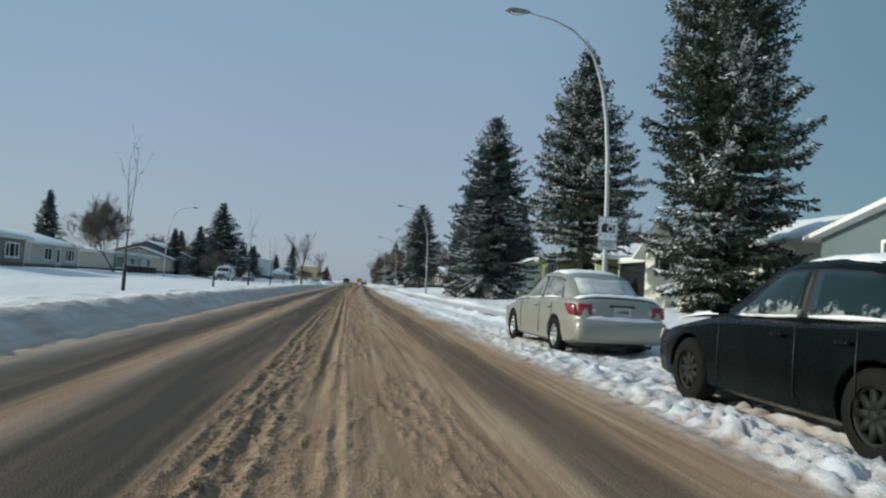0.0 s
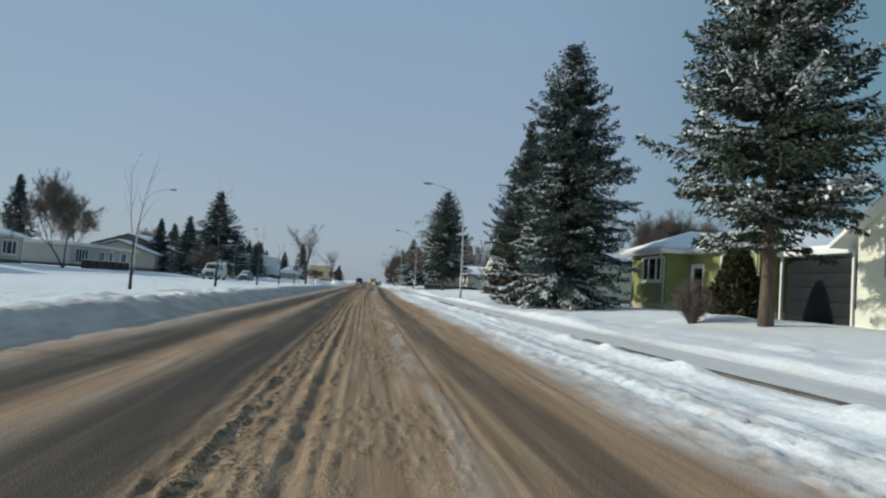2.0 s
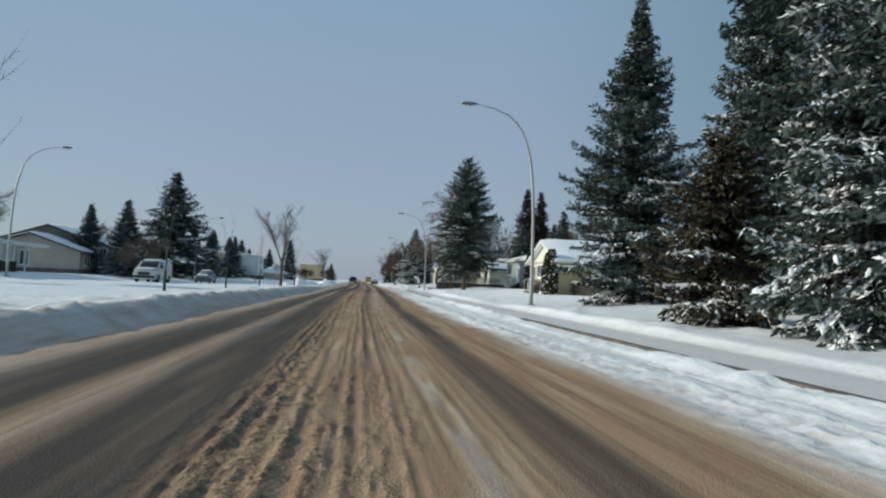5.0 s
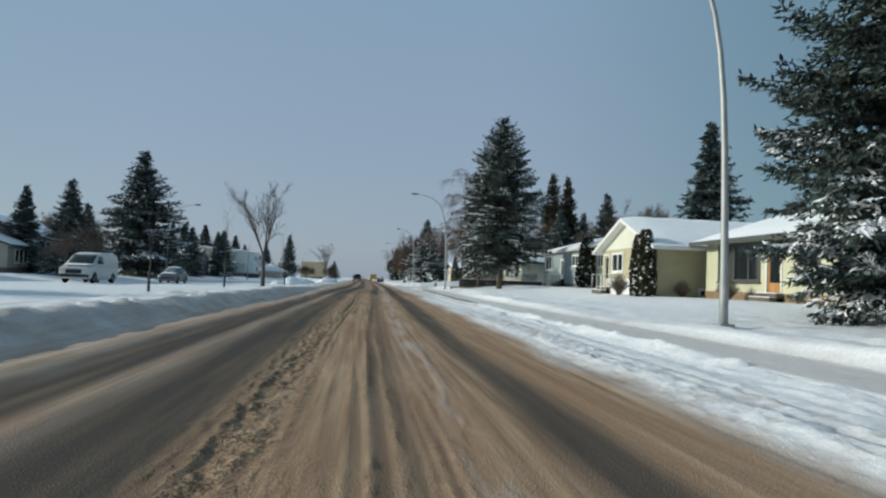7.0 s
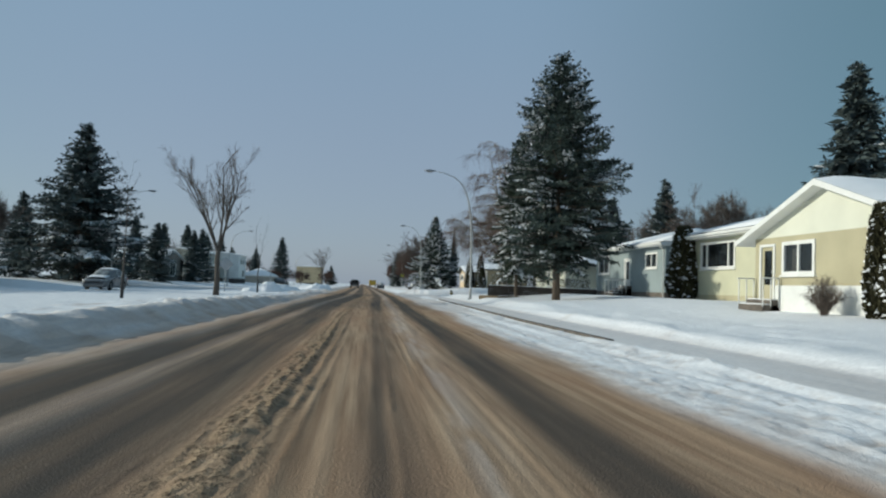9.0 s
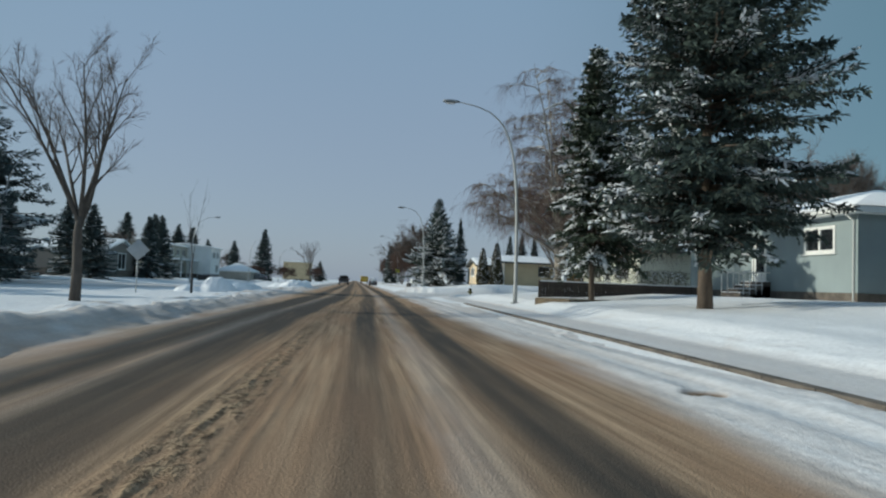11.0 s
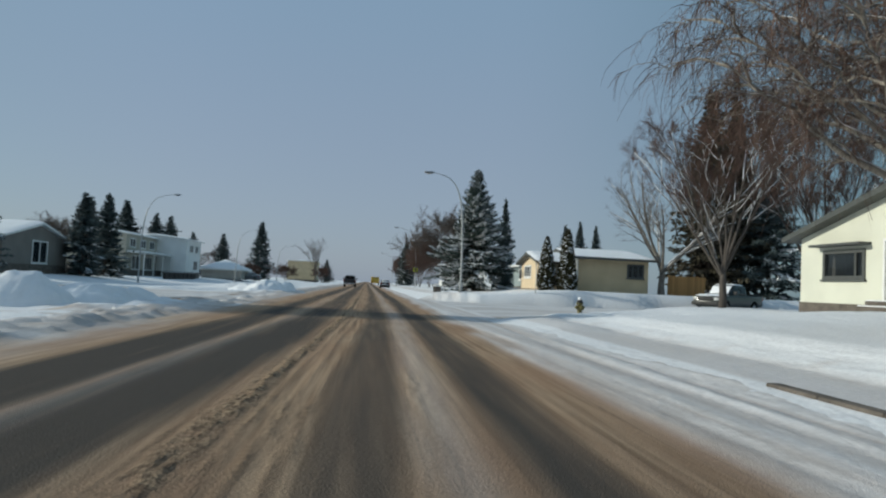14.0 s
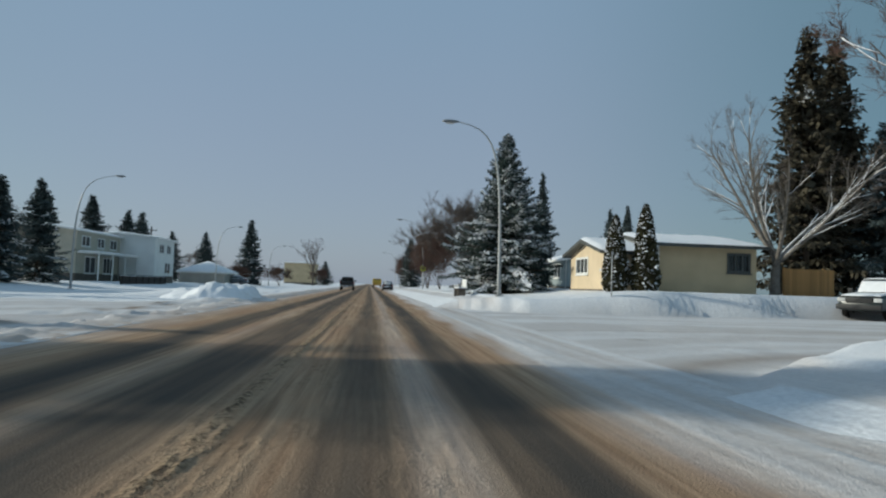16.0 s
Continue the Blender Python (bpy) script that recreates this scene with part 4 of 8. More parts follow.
def plant_bare(meshes, x, y, turn, scale, label, name="bare_tree", group="", squash=1.0, z=None):
    m = Matrix.Translation((x, y, gz(x, y) if z is None else z)) @ pose(0, 0, 0, 0, 0, turn) @ Matrix.Diagonal((scale * squash, scale * squash, scale, 1))
    e = thing(name, m, label, "tree", group)
    part("woody_frame", meshes[0], None, e)
    part("fine_branching", meshes[1], None, e)["kind"] = "stuff"
    if meshes[2] is not None:
        part("limb_snow", meshes[2], None, e, "snow lying along the limbs")["kind"] = "stuff"
    return e


def strips(paths, w0, w1):
    """Thin tapering strips along paths of equal length, an array (k, n, 3)."""
    paths = np.asarray(paths)
    k, n, _ = paths.shape
    d = paths[:, -1] - paths[:, 0]
    side = np.cross(d, np.random.default_rng(n + k).normal(0, 1, d.shape))
    side /= np.linalg.norm(side, axis=1, keepdims=True) + 1e-9
    out = []
    for i in range(n - 1):
        a, b = side * (w0 + (w1 - w0) * i / (n - 1)), side * (w0 + (w1 - w0) * (i + 1) / (n - 1))
        out.append(np.stack([paths[:, i] - a, paths[:, i] + a, paths[:, i + 1] + b, paths[:, i + 1] - b], 1))
    return np.concatenate(out)


def shaped_mesh(bm, name, mat):
    me = bpy.data.meshes.new(name)
    bm.to_mesh(me)
    bm.free()
    me.polygons.foreach_set("use_smooth", np.ones(len(me.polygons), bool))
    me.materials.append(mat)
    return me


def vase_elm(h, spread, seed, r0, limbs, bark, twig, levels=2, shoots=(6, 4), twigs=5, fork=0.27, laden=False):
    """A short trunk that parts into long rising limbs, each with upright shoots and fine twigs."""
    rng = np.random.default_rng(seed)
    bm, drift = bmesh.new(), bmesh.new()
    tube(bm, [(0, 0, -.3), (.02, 0, h * fork * .45), (-.03, .02, h * fork), (0, 0, h * (fork + .09))], [r0 * 1.25, r0, r0 * .9, r0 * .5], 10)
    fine = []

    def shoot(p, d, ln, rad, level):
        n = 5
        bend = rng.normal(0, .16, 3) + np.array([0, 0, .16])
        path = [p]
        for i in range(n):
            d = d + bend / n + rng.normal(0, .035, 3)
            d = d / np.linalg.norm(d)
            path.append(path[-1] + d * ln / n)
        tube(bm, path, [rad * (1 - .8 * i / n) for i in range(n + 1)], (7, 5, 4, 3)[level], False)
        if laden and level < 2:
            wide = [rad * (1 - .8 * i / n) for i in range(n)]
            tube(drift, [q + np.array([0, 0, w * .75]) for q, w in zip(path, wide)], [w * .5 + .008 for w in wide], 5)
        if level < levels:
            for j in range(shoots[level]):
                f = .28 + .70 * (j + rng.random()) / shoots[level]
                i = min(n - 1, int(f * n))
                q = path[i] + (path[i + 1] - path[i]) * (f * n - i)
                t = path[i + 1] - path[i]
                t = t / np.linalg.norm(t)
                az = rng.normal(0, 1, 3)
                side = np.cross(t, az)
                side /= np.linalg.norm(side)
                nd = t + side * rng.uniform(.35, .65)
                shoot(q, nd / np.linalg.norm(nd), ln * rng.uniform(.30, .50) * (1.15 - .5 * f), rad * (1 - .7 * f) * .55 + .002, level + 1)
        if level >= 1:
            for _ in range(twigs):
                i = rng.integers(1, n + 1)
                t = path[i] - path[i - 1]
                t = t / np.linalg.norm(t)
                e = t + rng.normal(0, .45, 3)
                e /= np.linalg.norm(e)
                L = h * rng.uniform(.02, .055)
                fine.append([path[i], path[i] + e * L * .5 + rng.normal(0, .015, 3), path[i] + e * L])
    for k in range(limbs):
        az = 2.4 * k + rng.uniform(-.3, .3)
        lean = spread * (.30 + .70 * ((k * .618) % 1.0)) / h
        d = np.array([math.cos(az) * lean * 1.9, math.sin(az) * lean * 1.9, 1.0])
        shoot(np.array([0, 0, h * (fork + .09 * ((k * .37) % 1.0))]), d / np.linalg.norm(d), h * rng.uniform(.89, 1.04) * (.92 - fork), r0 * rng.uniform(.42, .58), 0)
    return shaped_mesh(bm, "woody_frame", bark), quads_mesh("fine_branching", strips(fine, .0055, .002), twig), shaped_mesh(drift, "limb_snow", TREE_SNOW) if laden else None


def weeping_tree(h, reach, seed, r0, fork, bark, twig, upright=9, spreading=16, hang=1.15, twigs=15):
    """A stout low fork with rising and far-spreading limbs, arching side limbs and long hanging twigs, snow along the limbs."""
    rng = np.random.default_rng(seed)
    bm, drift = bmesh.new(), bmesh.new()
    tube(bm, [(.03, 0, -.3), (0, .02, .25), (.02, -.02, fork * .6), (0, 0, fork), (.03, .02, fork + .5)], [r0 * 1.45, r0 * 1.1, r0 * .95, r0 * 1.1, r0 * .5], 12)
    fine = []
    ss = np.linspace(0, 1, 9)

    def hangers(path, k, ln):
        f = rng.uniform(.1, 1, k) * (len(path) - 1)
        i = np.minimum(len(path) - 2, f.astype(int))
        path = np.array(path)
        t = path[i + 1] - path[i]
        p = path[i] + t * (f - i)[:, None]
        e = t / np.linalg.norm(t, axis=1, keepdims=True) * rng.uniform(.2, .9, (k, 1)) + rng.normal(0, .5, (k, 3))
        L = ln * rng.uniform(.25, 1.0, (k, 1)) ** 1.3
        z = np.array([0, 0, 1.0])
        fine.append(np.stack([p, p + e * L * .30 - z * L * .06, p + e * L * .55 - z * L * .30 + rng.normal(0, .03, (k, 3)), p + e * L * .70 - z * L * .64 + rng.normal(0, .05, (k, 3))], 1))

    def limb(path, rad, tip):
        wide = [rad + (tip - rad) * q ** .8 for q in np.linspace(0, 1, len(path))]
        tube(bm, path, wide, 7 if rad > .05 else 5 if rad > .02 else 4, False)
        return wide

    def laid(path, wide):
        k = max(3, int(len(path) * .75))
        tube(drift, [q + np.array([0, 0, w * .7]) for q, w in zip(path[:k], wide)], [w * .55 + .006 for w in wide[:k]], 5)
    for k in range(upright + spreading):
        tall = k < upright
        az = 2.4 * k + rng.uniform(-.35, .35)
        out, side = np.array([math.cos(az), math.sin(az), 0]), np.array([-math.sin(az), math.cos(az), 0])
        L = reach * (rng.uniform(.16, .66) if tall else rng.uniform(.78, 1.0) - .22 * (k * .618 % 1.0))
        rise, arch = ((h - fork) * rng.uniform(.70, 1.0), .3) if tall else (.5 + 5.4 * (k * .618 % 1.0), rng.uniform(.2, .9))
        root = np.array([0, 0, fork + (rng.uniform(-.1, .5) if tall else rng.uniform(-.5, .9))])
        wob = rng.normal(0, .25)
        path = [root + out * L * q ** (1.1 if tall else .9) + side * wob * math.sin(q * 4) + np.array([0, 0, rise * q - arch * q * q]) + rng.normal(0, .05, 3) * (q > 0) for q in ss]
        rad = r0 * (rng.uniform(.36, .48) if tall else rng.uniform(.26, .38))
        wide = limb(path, rad, .012)
        if not tall:
            laid(path, wide)
        for j in range(13 if tall else 9):
            f = (.22 + .76 * (j + rng.random()) / (13 if tall else 9)) * 8
            i = min(7, int(f))
            p = path[i] + (path[i + 1] - path[i]) * (f - i)
            a2 = az + rng.normal(0, 1.1) if not tall else rng.uniform(0, 2 * math.pi)
            d = np.array([math.cos(a2), math.sin(a2), 0])
            ln = (reach * .48 * (1.15 - .55 * f / 8) if tall else reach * .30) * rng.uniform(.6, 1.1)
            bough = [p + d * ln * q + np.array([0, 0, ln * (.70 * q - .62 * q * q)]) + rng.normal(0, .03, 3) * (q > 0) for q in np.linspace(0, 1, 6)]
            wide = limb(bough, min(.035, rad * .5), .005)
            if j % 2:
                laid(bough, wide)
            for _ in range(6):
                f2 = rng.uniform(.25, 1) * 5
                i2 = min(4, int(f2))
                q0 = bough[i2] + (bough[i2 + 1] - bough[i2]) * (f2 - i2)
                a3 = a2 + rng.normal(0, .9)
                l2 = rng.uniform(.45, 1.0)
                sub = [q0 + np.array([math.cos(a3) * q, math.sin(a3) * q, .5 * q - .75 * q * q]) * l2 for q in np.linspace(0, 1, 4)]
                limb(sub, .009, .003)
                hangers(sub, twigs, hang * rng.uniform(.6, 1.1))
            hangers(bough[2:], twigs // 2, hang * .7)
    return shaped_mesh(bm, "woody_frame", bark), quads_mesh("fine_branching", strips(np.concatenate(fine), .0062, .0024), twig), shaped_mesh(drift, "limb_snow", TREE_SNOW)


ELM = vase_elm(8.5, 2.8, 5, 0.16, 7, BARE_BARK, TWIG, 3, (7, 4, 3), 4)
plant_bare(ELM, -8.19, 113.4, 30, 0.90, "leafless young elm on the snowy boulevard")
SHRUB = leafless_shrub(1.25, .75, 61, 60, 60)
for x, y, sc, q, lab in ((10.6, 38.9, 1.15, .9, "round leafless brown shrub on a snowy lawn"), (13.1, 92.0, .85, .9, "twiggy leafless shrub by a house front"), (15.0, 84.5, .7, 1.0, "twiggy leafless shrub by a cream house"), (15.0, 88.7, .6, 1.0, "low leafless shrub between two houses")):
    plant_bare(SHRUB, x, y, x * 40, sc, lab, "shrub", squash=q)["category"] = "shrub"
SAPLING = vase_elm(5.4, 0.9, 8, 0.042, 2, BARE_BARK, TWIG, 1, (5,), 5)
for i, y in enumerate((26.1, 42.2, 56.0, 70.6, 83.9, 98.1, 128.7)):
    k = (1.0, 0.85, 1.05, 0.9, 0.8, 0.85, 1.05)[i]
    young = plant_bare(SAPLING, -8.19, y, i * 67, k, "thin leafless sapling with a dark trunk guard on the snowy boulevard", "sapling", "saplings along the boulevard", 0.9)
    part("trunk_guard", tube(bmesh.new(), [(0, 0, -.2), (0, 0, .85), (.005, 0, .95)], [.075, .07, .06], 9), BLACK_PLASTIC, young, "dark sleeve round the foot of the trunk")
BIRCH_TWIG = material("birch_twigs", (0.108, 0.068, 0.053), 0.95, scale=2, vary=0.3, bump=0, island=0.4)
BIRCH = weeping_tree(11.8, 5.0, 21, 0.27, 2.3, BIRCH_BARK, BIRCH_TWIG)
plant_bare(BIRCH, 10.7, 125.6, 0, 1.0, "large weeping birch with pale limbs and fine hanging brown twigs", "birch_tree")
REDTREE = vase_elm(8.2, 3.4, 22, 0.155, 8, BARE_BARK, RED_TWIG, 3, (9, 6, 4), 8, 0.13, True)
plant_bare(REDTREE, 15.9, 142.9, 60, 1.0, "leafless tree with red-brown twigs and snow on its limbs")
VASE = vase_elm(9.2, 8.0, 41, 0.24, 9, GREY_BARK, TWIG, 3, (8, 4, 3), 4, 0.15, True)
plant_bare(VASE, 22.8, 164.9, 200, 1.0, "leafless spreading grey tree beside a beige house")
plant_bare(REDTREE, 21.0, 143.5, 130, 1.0, "leafless tree with red-brown twigs in a front yard")
HAZE = bare_tree(9.0, 31, 0.45, 4, (3, 5), BARE_BARK, TWIG, 0.22, 0.10, 0.0, 26, 2, 1.1)
for i, (x, y, s, q) in enumerate(((-39.7, 115.6, 1.2, 1.0), (-25.9, 80.0, 1.0, 0.72), (-20.5, 113.0, 0.55, 1.0), (-29.0, 131.0, 0.8, 0.8), (-31.0, 262.0, 0.8, 1.0),
                                  (33.0, 98.0, 1.35, 1.0), (38.5, 99.0, 1.45, 1.0), (44.0, 98.0, 1.35, 1.1), (13.0, 203.0, 1.2, 1.0), (33.0, 135.0, 1.2, 1.0), (28.0, 141.0, 1.1, 1.0), (-46.0, 160.0, 1.0, 1.2), (-40.0, 205.0, 0.9, 1.2))):
    plant_bare(HAZE, x, y, i * 53, s, "leafless tree in a distant yard", group="leafless trees in the yards", squash=q)
plant_bare(ELM, -15.5, 340.0, 75, 1.55, "tall leafless elm down the street")
REDFAR = bare_tree(9.0, 33, 0.42, 4, (4, 5), BARE_BARK, RED_TWIG, 0.22, 0.08, 0.0, 18, 3, 0.8)
for i, (x, y, s, q) in enumerate(((11.5, 205.0, 1.05, 0.9), (10.0, 216.0, 1.05, 0.8), (9.5, 228.0, 1.1, 0.8), (10.5, 242.0, 1.1, 0.8), (11.0, 256.0, 1.1, 0.8), (-22.0, 282.0, 0.55, 1.6), (-19.0, 290.0, 0.6, 1.6), (-26.0, 275.0, 0.5, 1.6), (-14.5, 352.0, 0.75, 1.5), (11.0, 275.0, 1.0, 1.0), (10.0, 305.0, 1.0, 1.0))):
    plant_bare(REDFAR, x, y, i * 91, s, "dense leafless tree with reddish twigs down the street", group="trees down the street", squash=q)

# ---- houses ----
# Built with the street front on x = 0 and the depth along +x; y runs along the street.
def slab(bm, put, W, H, holes, th):
    """One wall with openings, closed all round."""
    us = sorted({0.0, W, *[q for h in holes for q in h[:2] if 0 < q < W]})
    vs = sorted({0.0, H, *[q for h in holes for q in h[2:4] if 0 < q < H]})
    nu, nv = len(us) - 1, len(vs) - 1
    solid = {(i, j): not any(h[0] < (us[i] + us[i + 1]) / 2 < h[1] and h[2] < (vs[j] + vs[j + 1]) / 2 < h[3] for h in holes) for i in range(nu) for j in range(nv)}
    verts = {}

    def at(i, j, k):
        if (i, j, k) not in verts:
            verts[i, j, k] = bm.verts.new(put(us[i], vs[j], th * k))
        return verts[i, j, k]
    for (i, j), s in solid.items():
        if not s:
            continue
        for k in (0, 1):
            bm.faces.new([at(i, j, k), at(i + 1, j, k), at(i + 1, j + 1, k), at(i, j + 1, k)])
        for (di, dj), (p, q) in (((-1, 0), ((0, 0), (0, 1))), ((1, 0), ((1, 0), (1, 1))), ((0, -1), ((0, 0), (1, 0))), ((0, 1), ((0, 1), (1, 1)))):
            if not solid.get((i + di, j + dj), False):
                bm.faces.new([at(i + p[0], j + p[1], 0), at(i + q[0], j + q[1], 0), at(i + q[0], j + q[1], 1), at(i + p[0], j + p[1], 1)])


def framed(bm, put, u0, u1, v0, v1, w0, w1, t):
    """A closed rectangular frame in one piece."""
    o = ((u0, v0), (u1, v0), (u1, v1), (u0, v1))
    i = ((u0 + t, v0 + t), (u1 - t, v0 + t), (u1 - t, v1 - t), (u0 + t, v1 - t))
    k = [[bm.verts.new(put(*p, w)) for p in ring] for w in (w0, w1) for ring in (o, i)]
    for a in range(4):
        b = (a + 1) % 4
        for p, q in ((0, 1), (2, 3), (0, 2), (1, 3)):
            bm.faces.new((k[p][a], k[p][b], k[q][b], k[q][a]))


def bar(bm, put, u0, u1, v0, v1, w0, w1):
    k = [bm.verts.new(put(u, v, w)) for w in (w0, w1) for v in (v0, v1) for u in (u0, u1)]
    for q in ((0, 1, 3, 2), (4, 6, 7, 5), (0, 4, 5, 1), (2, 3, 7, 6), (0, 2, 6, 4), (1, 5, 7, 3)):
        bm.faces.new([k[i] for i in q])


def add_window(parent, put, u0, u1, v0, v1, splits=(), frame_mat=None, curtain=0.5, sill=True):
    """splits: where upright bars divide it, as shares of its width."""
    fm = frame_mat or WHITE_PAINT
    bm = bmesh.new()
    framed(bm, put, u0 - 0.06, u1 + 0.06, v0 - 0.06, v1 + 0.06, -0.045, 0.10, 0.12)
    win = part("window", bm, fm, parent, flat=True)
    for s in splits:
        c = u0 + s * (u1 - u0)
        bm = bmesh.new()
        bar(bm, put, c - 0.045, c + 0.045, v0 + 0.06, v1 - 0.06, -0.03, 0.085)
        part("mullion", bm, fm, win, flat=True)
    e = [0.0, *splits, 1.0]
    for a, b in zip(e, e[1:]):
        g = bmesh.new()
        bar(g, put, u0 + a * (u1 - u0) + 0.05, u0 + b * (u1 - u0) - 0.05, v0 + 0.055, v1 - 0.055, 0.035, 0.05)
        pane = part("pane", g, GLASS, win, flat=True)
        pane.visible_shadow = False
    if sill:
        g = bmesh.new()
        bar(g, put, u0 - 0.12, u1 + 0.12, v0 - 0.12, v0 - 0.062, -0.09, 0.02)
        part("sill", g, fm, win, flat=True)
    if curtain > 0:
        W = u1 - u0
        for a, b in ((0.02, curtain * 0.5), (1 - curtain * 0.5, 0.98)):
            n = max(4, int((b - a) * W / 0.06))
            verts, faces = [], []
            for i in range(n + 1):
                u = u0 + W * (a + (b - a) * i / n)
                w = 0.24 + 0.03 * math.sin(i * 1.9)
                verts += [put(u, v0 + 0.02, w), put(u, v1 - 0.02, w)]
                if i:
                    faces.append((2 * i - 2, 2 * i, 2 * i + 1, 2 * i - 1))
            part("curtain", mesh_from("curtain", verts, faces), CURTAIN, win)
    return win


def add_door(parent, put, u0, u1, v0, v1, mat=None, lites=True):
    bm = bmesh.new()
    framed(bm, put, u0 - 0.08, u1 + 0.08, v0, v1 + 0.08, -0.04, 0.12, 0.09)
    d = part("door", bm, WHITE_PAINT, parent, flat=True)
    g = bmesh.new()
    framed(g, put, u0 + 0.01, u1 - 0.01, v0 + 0.09, v1 - 0.01, 0.02, 0.06, 0.13)
    part("leaf", g, mat or WHITE_PAINT, d, flat=True)
    g = bmesh.new()
    bar(g, put, u0 + 0.14, u1 - 0.14, v0 + 0.22, v0 + (0.62 if lites else v1 - v0 - 0.14), 0.025, 0.055)
    part("leaf_panel", g, mat or WHITE_PAINT, d, flat=True)
    if lites:
        g = bmesh.new()
        bar(g, put, u0 + 0.14, u1 - 0.14, v0 + 0.62, v1 - 0.14, 0.035, 0.045)
        part("pane", g, GLASS, d, flat=True)
    g = bmesh.new()
    put_h = [put(u0 + 0.10, v0 + 1.0, -0.01), put(u0 + 0.10, v0 + 1.14, -0.01)]
    tube(g, put_h, [0.018, 0.018], 6)
    part("door_handle", g, GALV, d)
    return d


def roof_gable(parent, x0, x1, y0, y1, eave, rise, along, o=0.45, og=0.4, snow_mat=None, fascia=None, snow=0.13):
    """A roof whose ridge runs along 'x' or 'y'."""
    a0, a1, b0, b1 = (y0, y1, x0, x1) if along == "x" else (x0, x1, y0, y1)
    mid = (a0 + a1) / 2
    s = rise / (mid - a0)
    lo = eave - s * o
    poly = [(a0 - o, lo), (mid, eave + rise), (a1 + o, lo), (a1 + o, lo - 0.17), (mid, eave + rise - 0.19), (a0 - o, lo - 0.17)]
    bm = bmesh.new()
    prism(bm, poly, "x" if along == "x" else "y", b0 - og, b1 + og)
    roof = part("roof", bm, fascia or WHITE_PAINT, parent, flat=True)
    t = snow
    n = 14
    rng = random.Random(int(a0 * 10 + b0))
    bm = bmesh.new()
    rows = []
    m = 18
    for j in range(m + 1):
        b = b0 - og + 0.03 + (b1 - b0 + 2 * og - 0.06) * j / m
        top = []
        for i in range(n + 1):
            a = a0 - o + 0.04 + (a1 - a0 + 2 * o - 0.08) * i / n
            z = lo + s * (min(a, 2 * mid - a) - (a0 - o))
            edge = min(i, n - i, j, m - j)
            hgt = (0.005 if edge == 0 else t * (0.85 if edge == 1 else 1) + rng.uniform(-0.02, 0.02))
            top.append(bm.verts.new((b, a, z + hgt) if along == "x" else (a, b, z + hgt)))
        rows.append(top)
    for r0, r1 in zip(rows, rows[1:]):
        for i in range(n):
            bm.faces.new((r0[i], r0[i + 1], r1[i + 1], r1[i]))
    part("roof_snow", bm, snow_mat or ROOF_SNOW, parent, "smooth layer of snow on the roof")
    return roof


def roof_hip(parent, x0, x1, y0, y1, eave, rise, o=0.55, fascia=None, snow=0.13, soffit=0.2):
    X0, X1, Y0, Y1 = x0 - o, x1 + o, y0 - o, y1 + o
    W, L = X1 - X0, Y1 - Y0
    k = min(W, L) / 2
    if L >= W:
        R = [(X0 + k, Y0 + k), (X0 + k, Y1 - k)]
    else:
        R = [(X0 + k, Y0 + k), (X1 - k, Y0 + k)]

    def shell(bm, z, lift, inset, close):
        e = [bm.verts.new(p) for p in ((X0 + inset, Y0 + inset, z), (X1 - inset, Y0 + inset, z), (X1 - inset, Y1 - inset, z), (X0 + inset, Y1 - inset, z))]
        r = [bm.verts.new((*p, eave + rise + lift)) for p in R]
        if L >= W:
            fs = [(e[0], e[1], r[0]), (e[1], e[2], r[1], r[0]), (e[2], e[3], r[1]), (e[3], e[0], r[0], r[1])]
        else:
            fs = [(e[0], e[1], r[1], r[0]), (e[1], e[2], r[1]), (e[2], e[3], r[0], r[1]), (e[3], e[0], r[0])]
        for f in fs:
            bm.faces.new(f)
        b = [bm.verts.new((v.co.x, v.co.y, close)) for v in e]
        bm.faces.new(b[::-1])
        for i in range(4):
            bm.faces.new((b[i], b[(i + 1) % 4], e[(i + 1) % 4], e[i]))
        return bm
    roof = part("roof", shell(bmesh.new(), eave, 0, 0, eave - soffit), fascia or WHITE_PAINT, parent, flat=True)
    bm = shell(bmesh.new(), eave + snow * 0.8, snow, 0.03, eave + 0.004)
    es = [e for e in bm.edges if e.calc_length() > 0.5]
    bmesh.ops.bevel(bm, geom=es, offset=0.05, segments=2, affect="EDGES")
    part("roof_snow", bm, ROOF_SNOW, parent, "smooth layer of snow on the roof")
    return roof


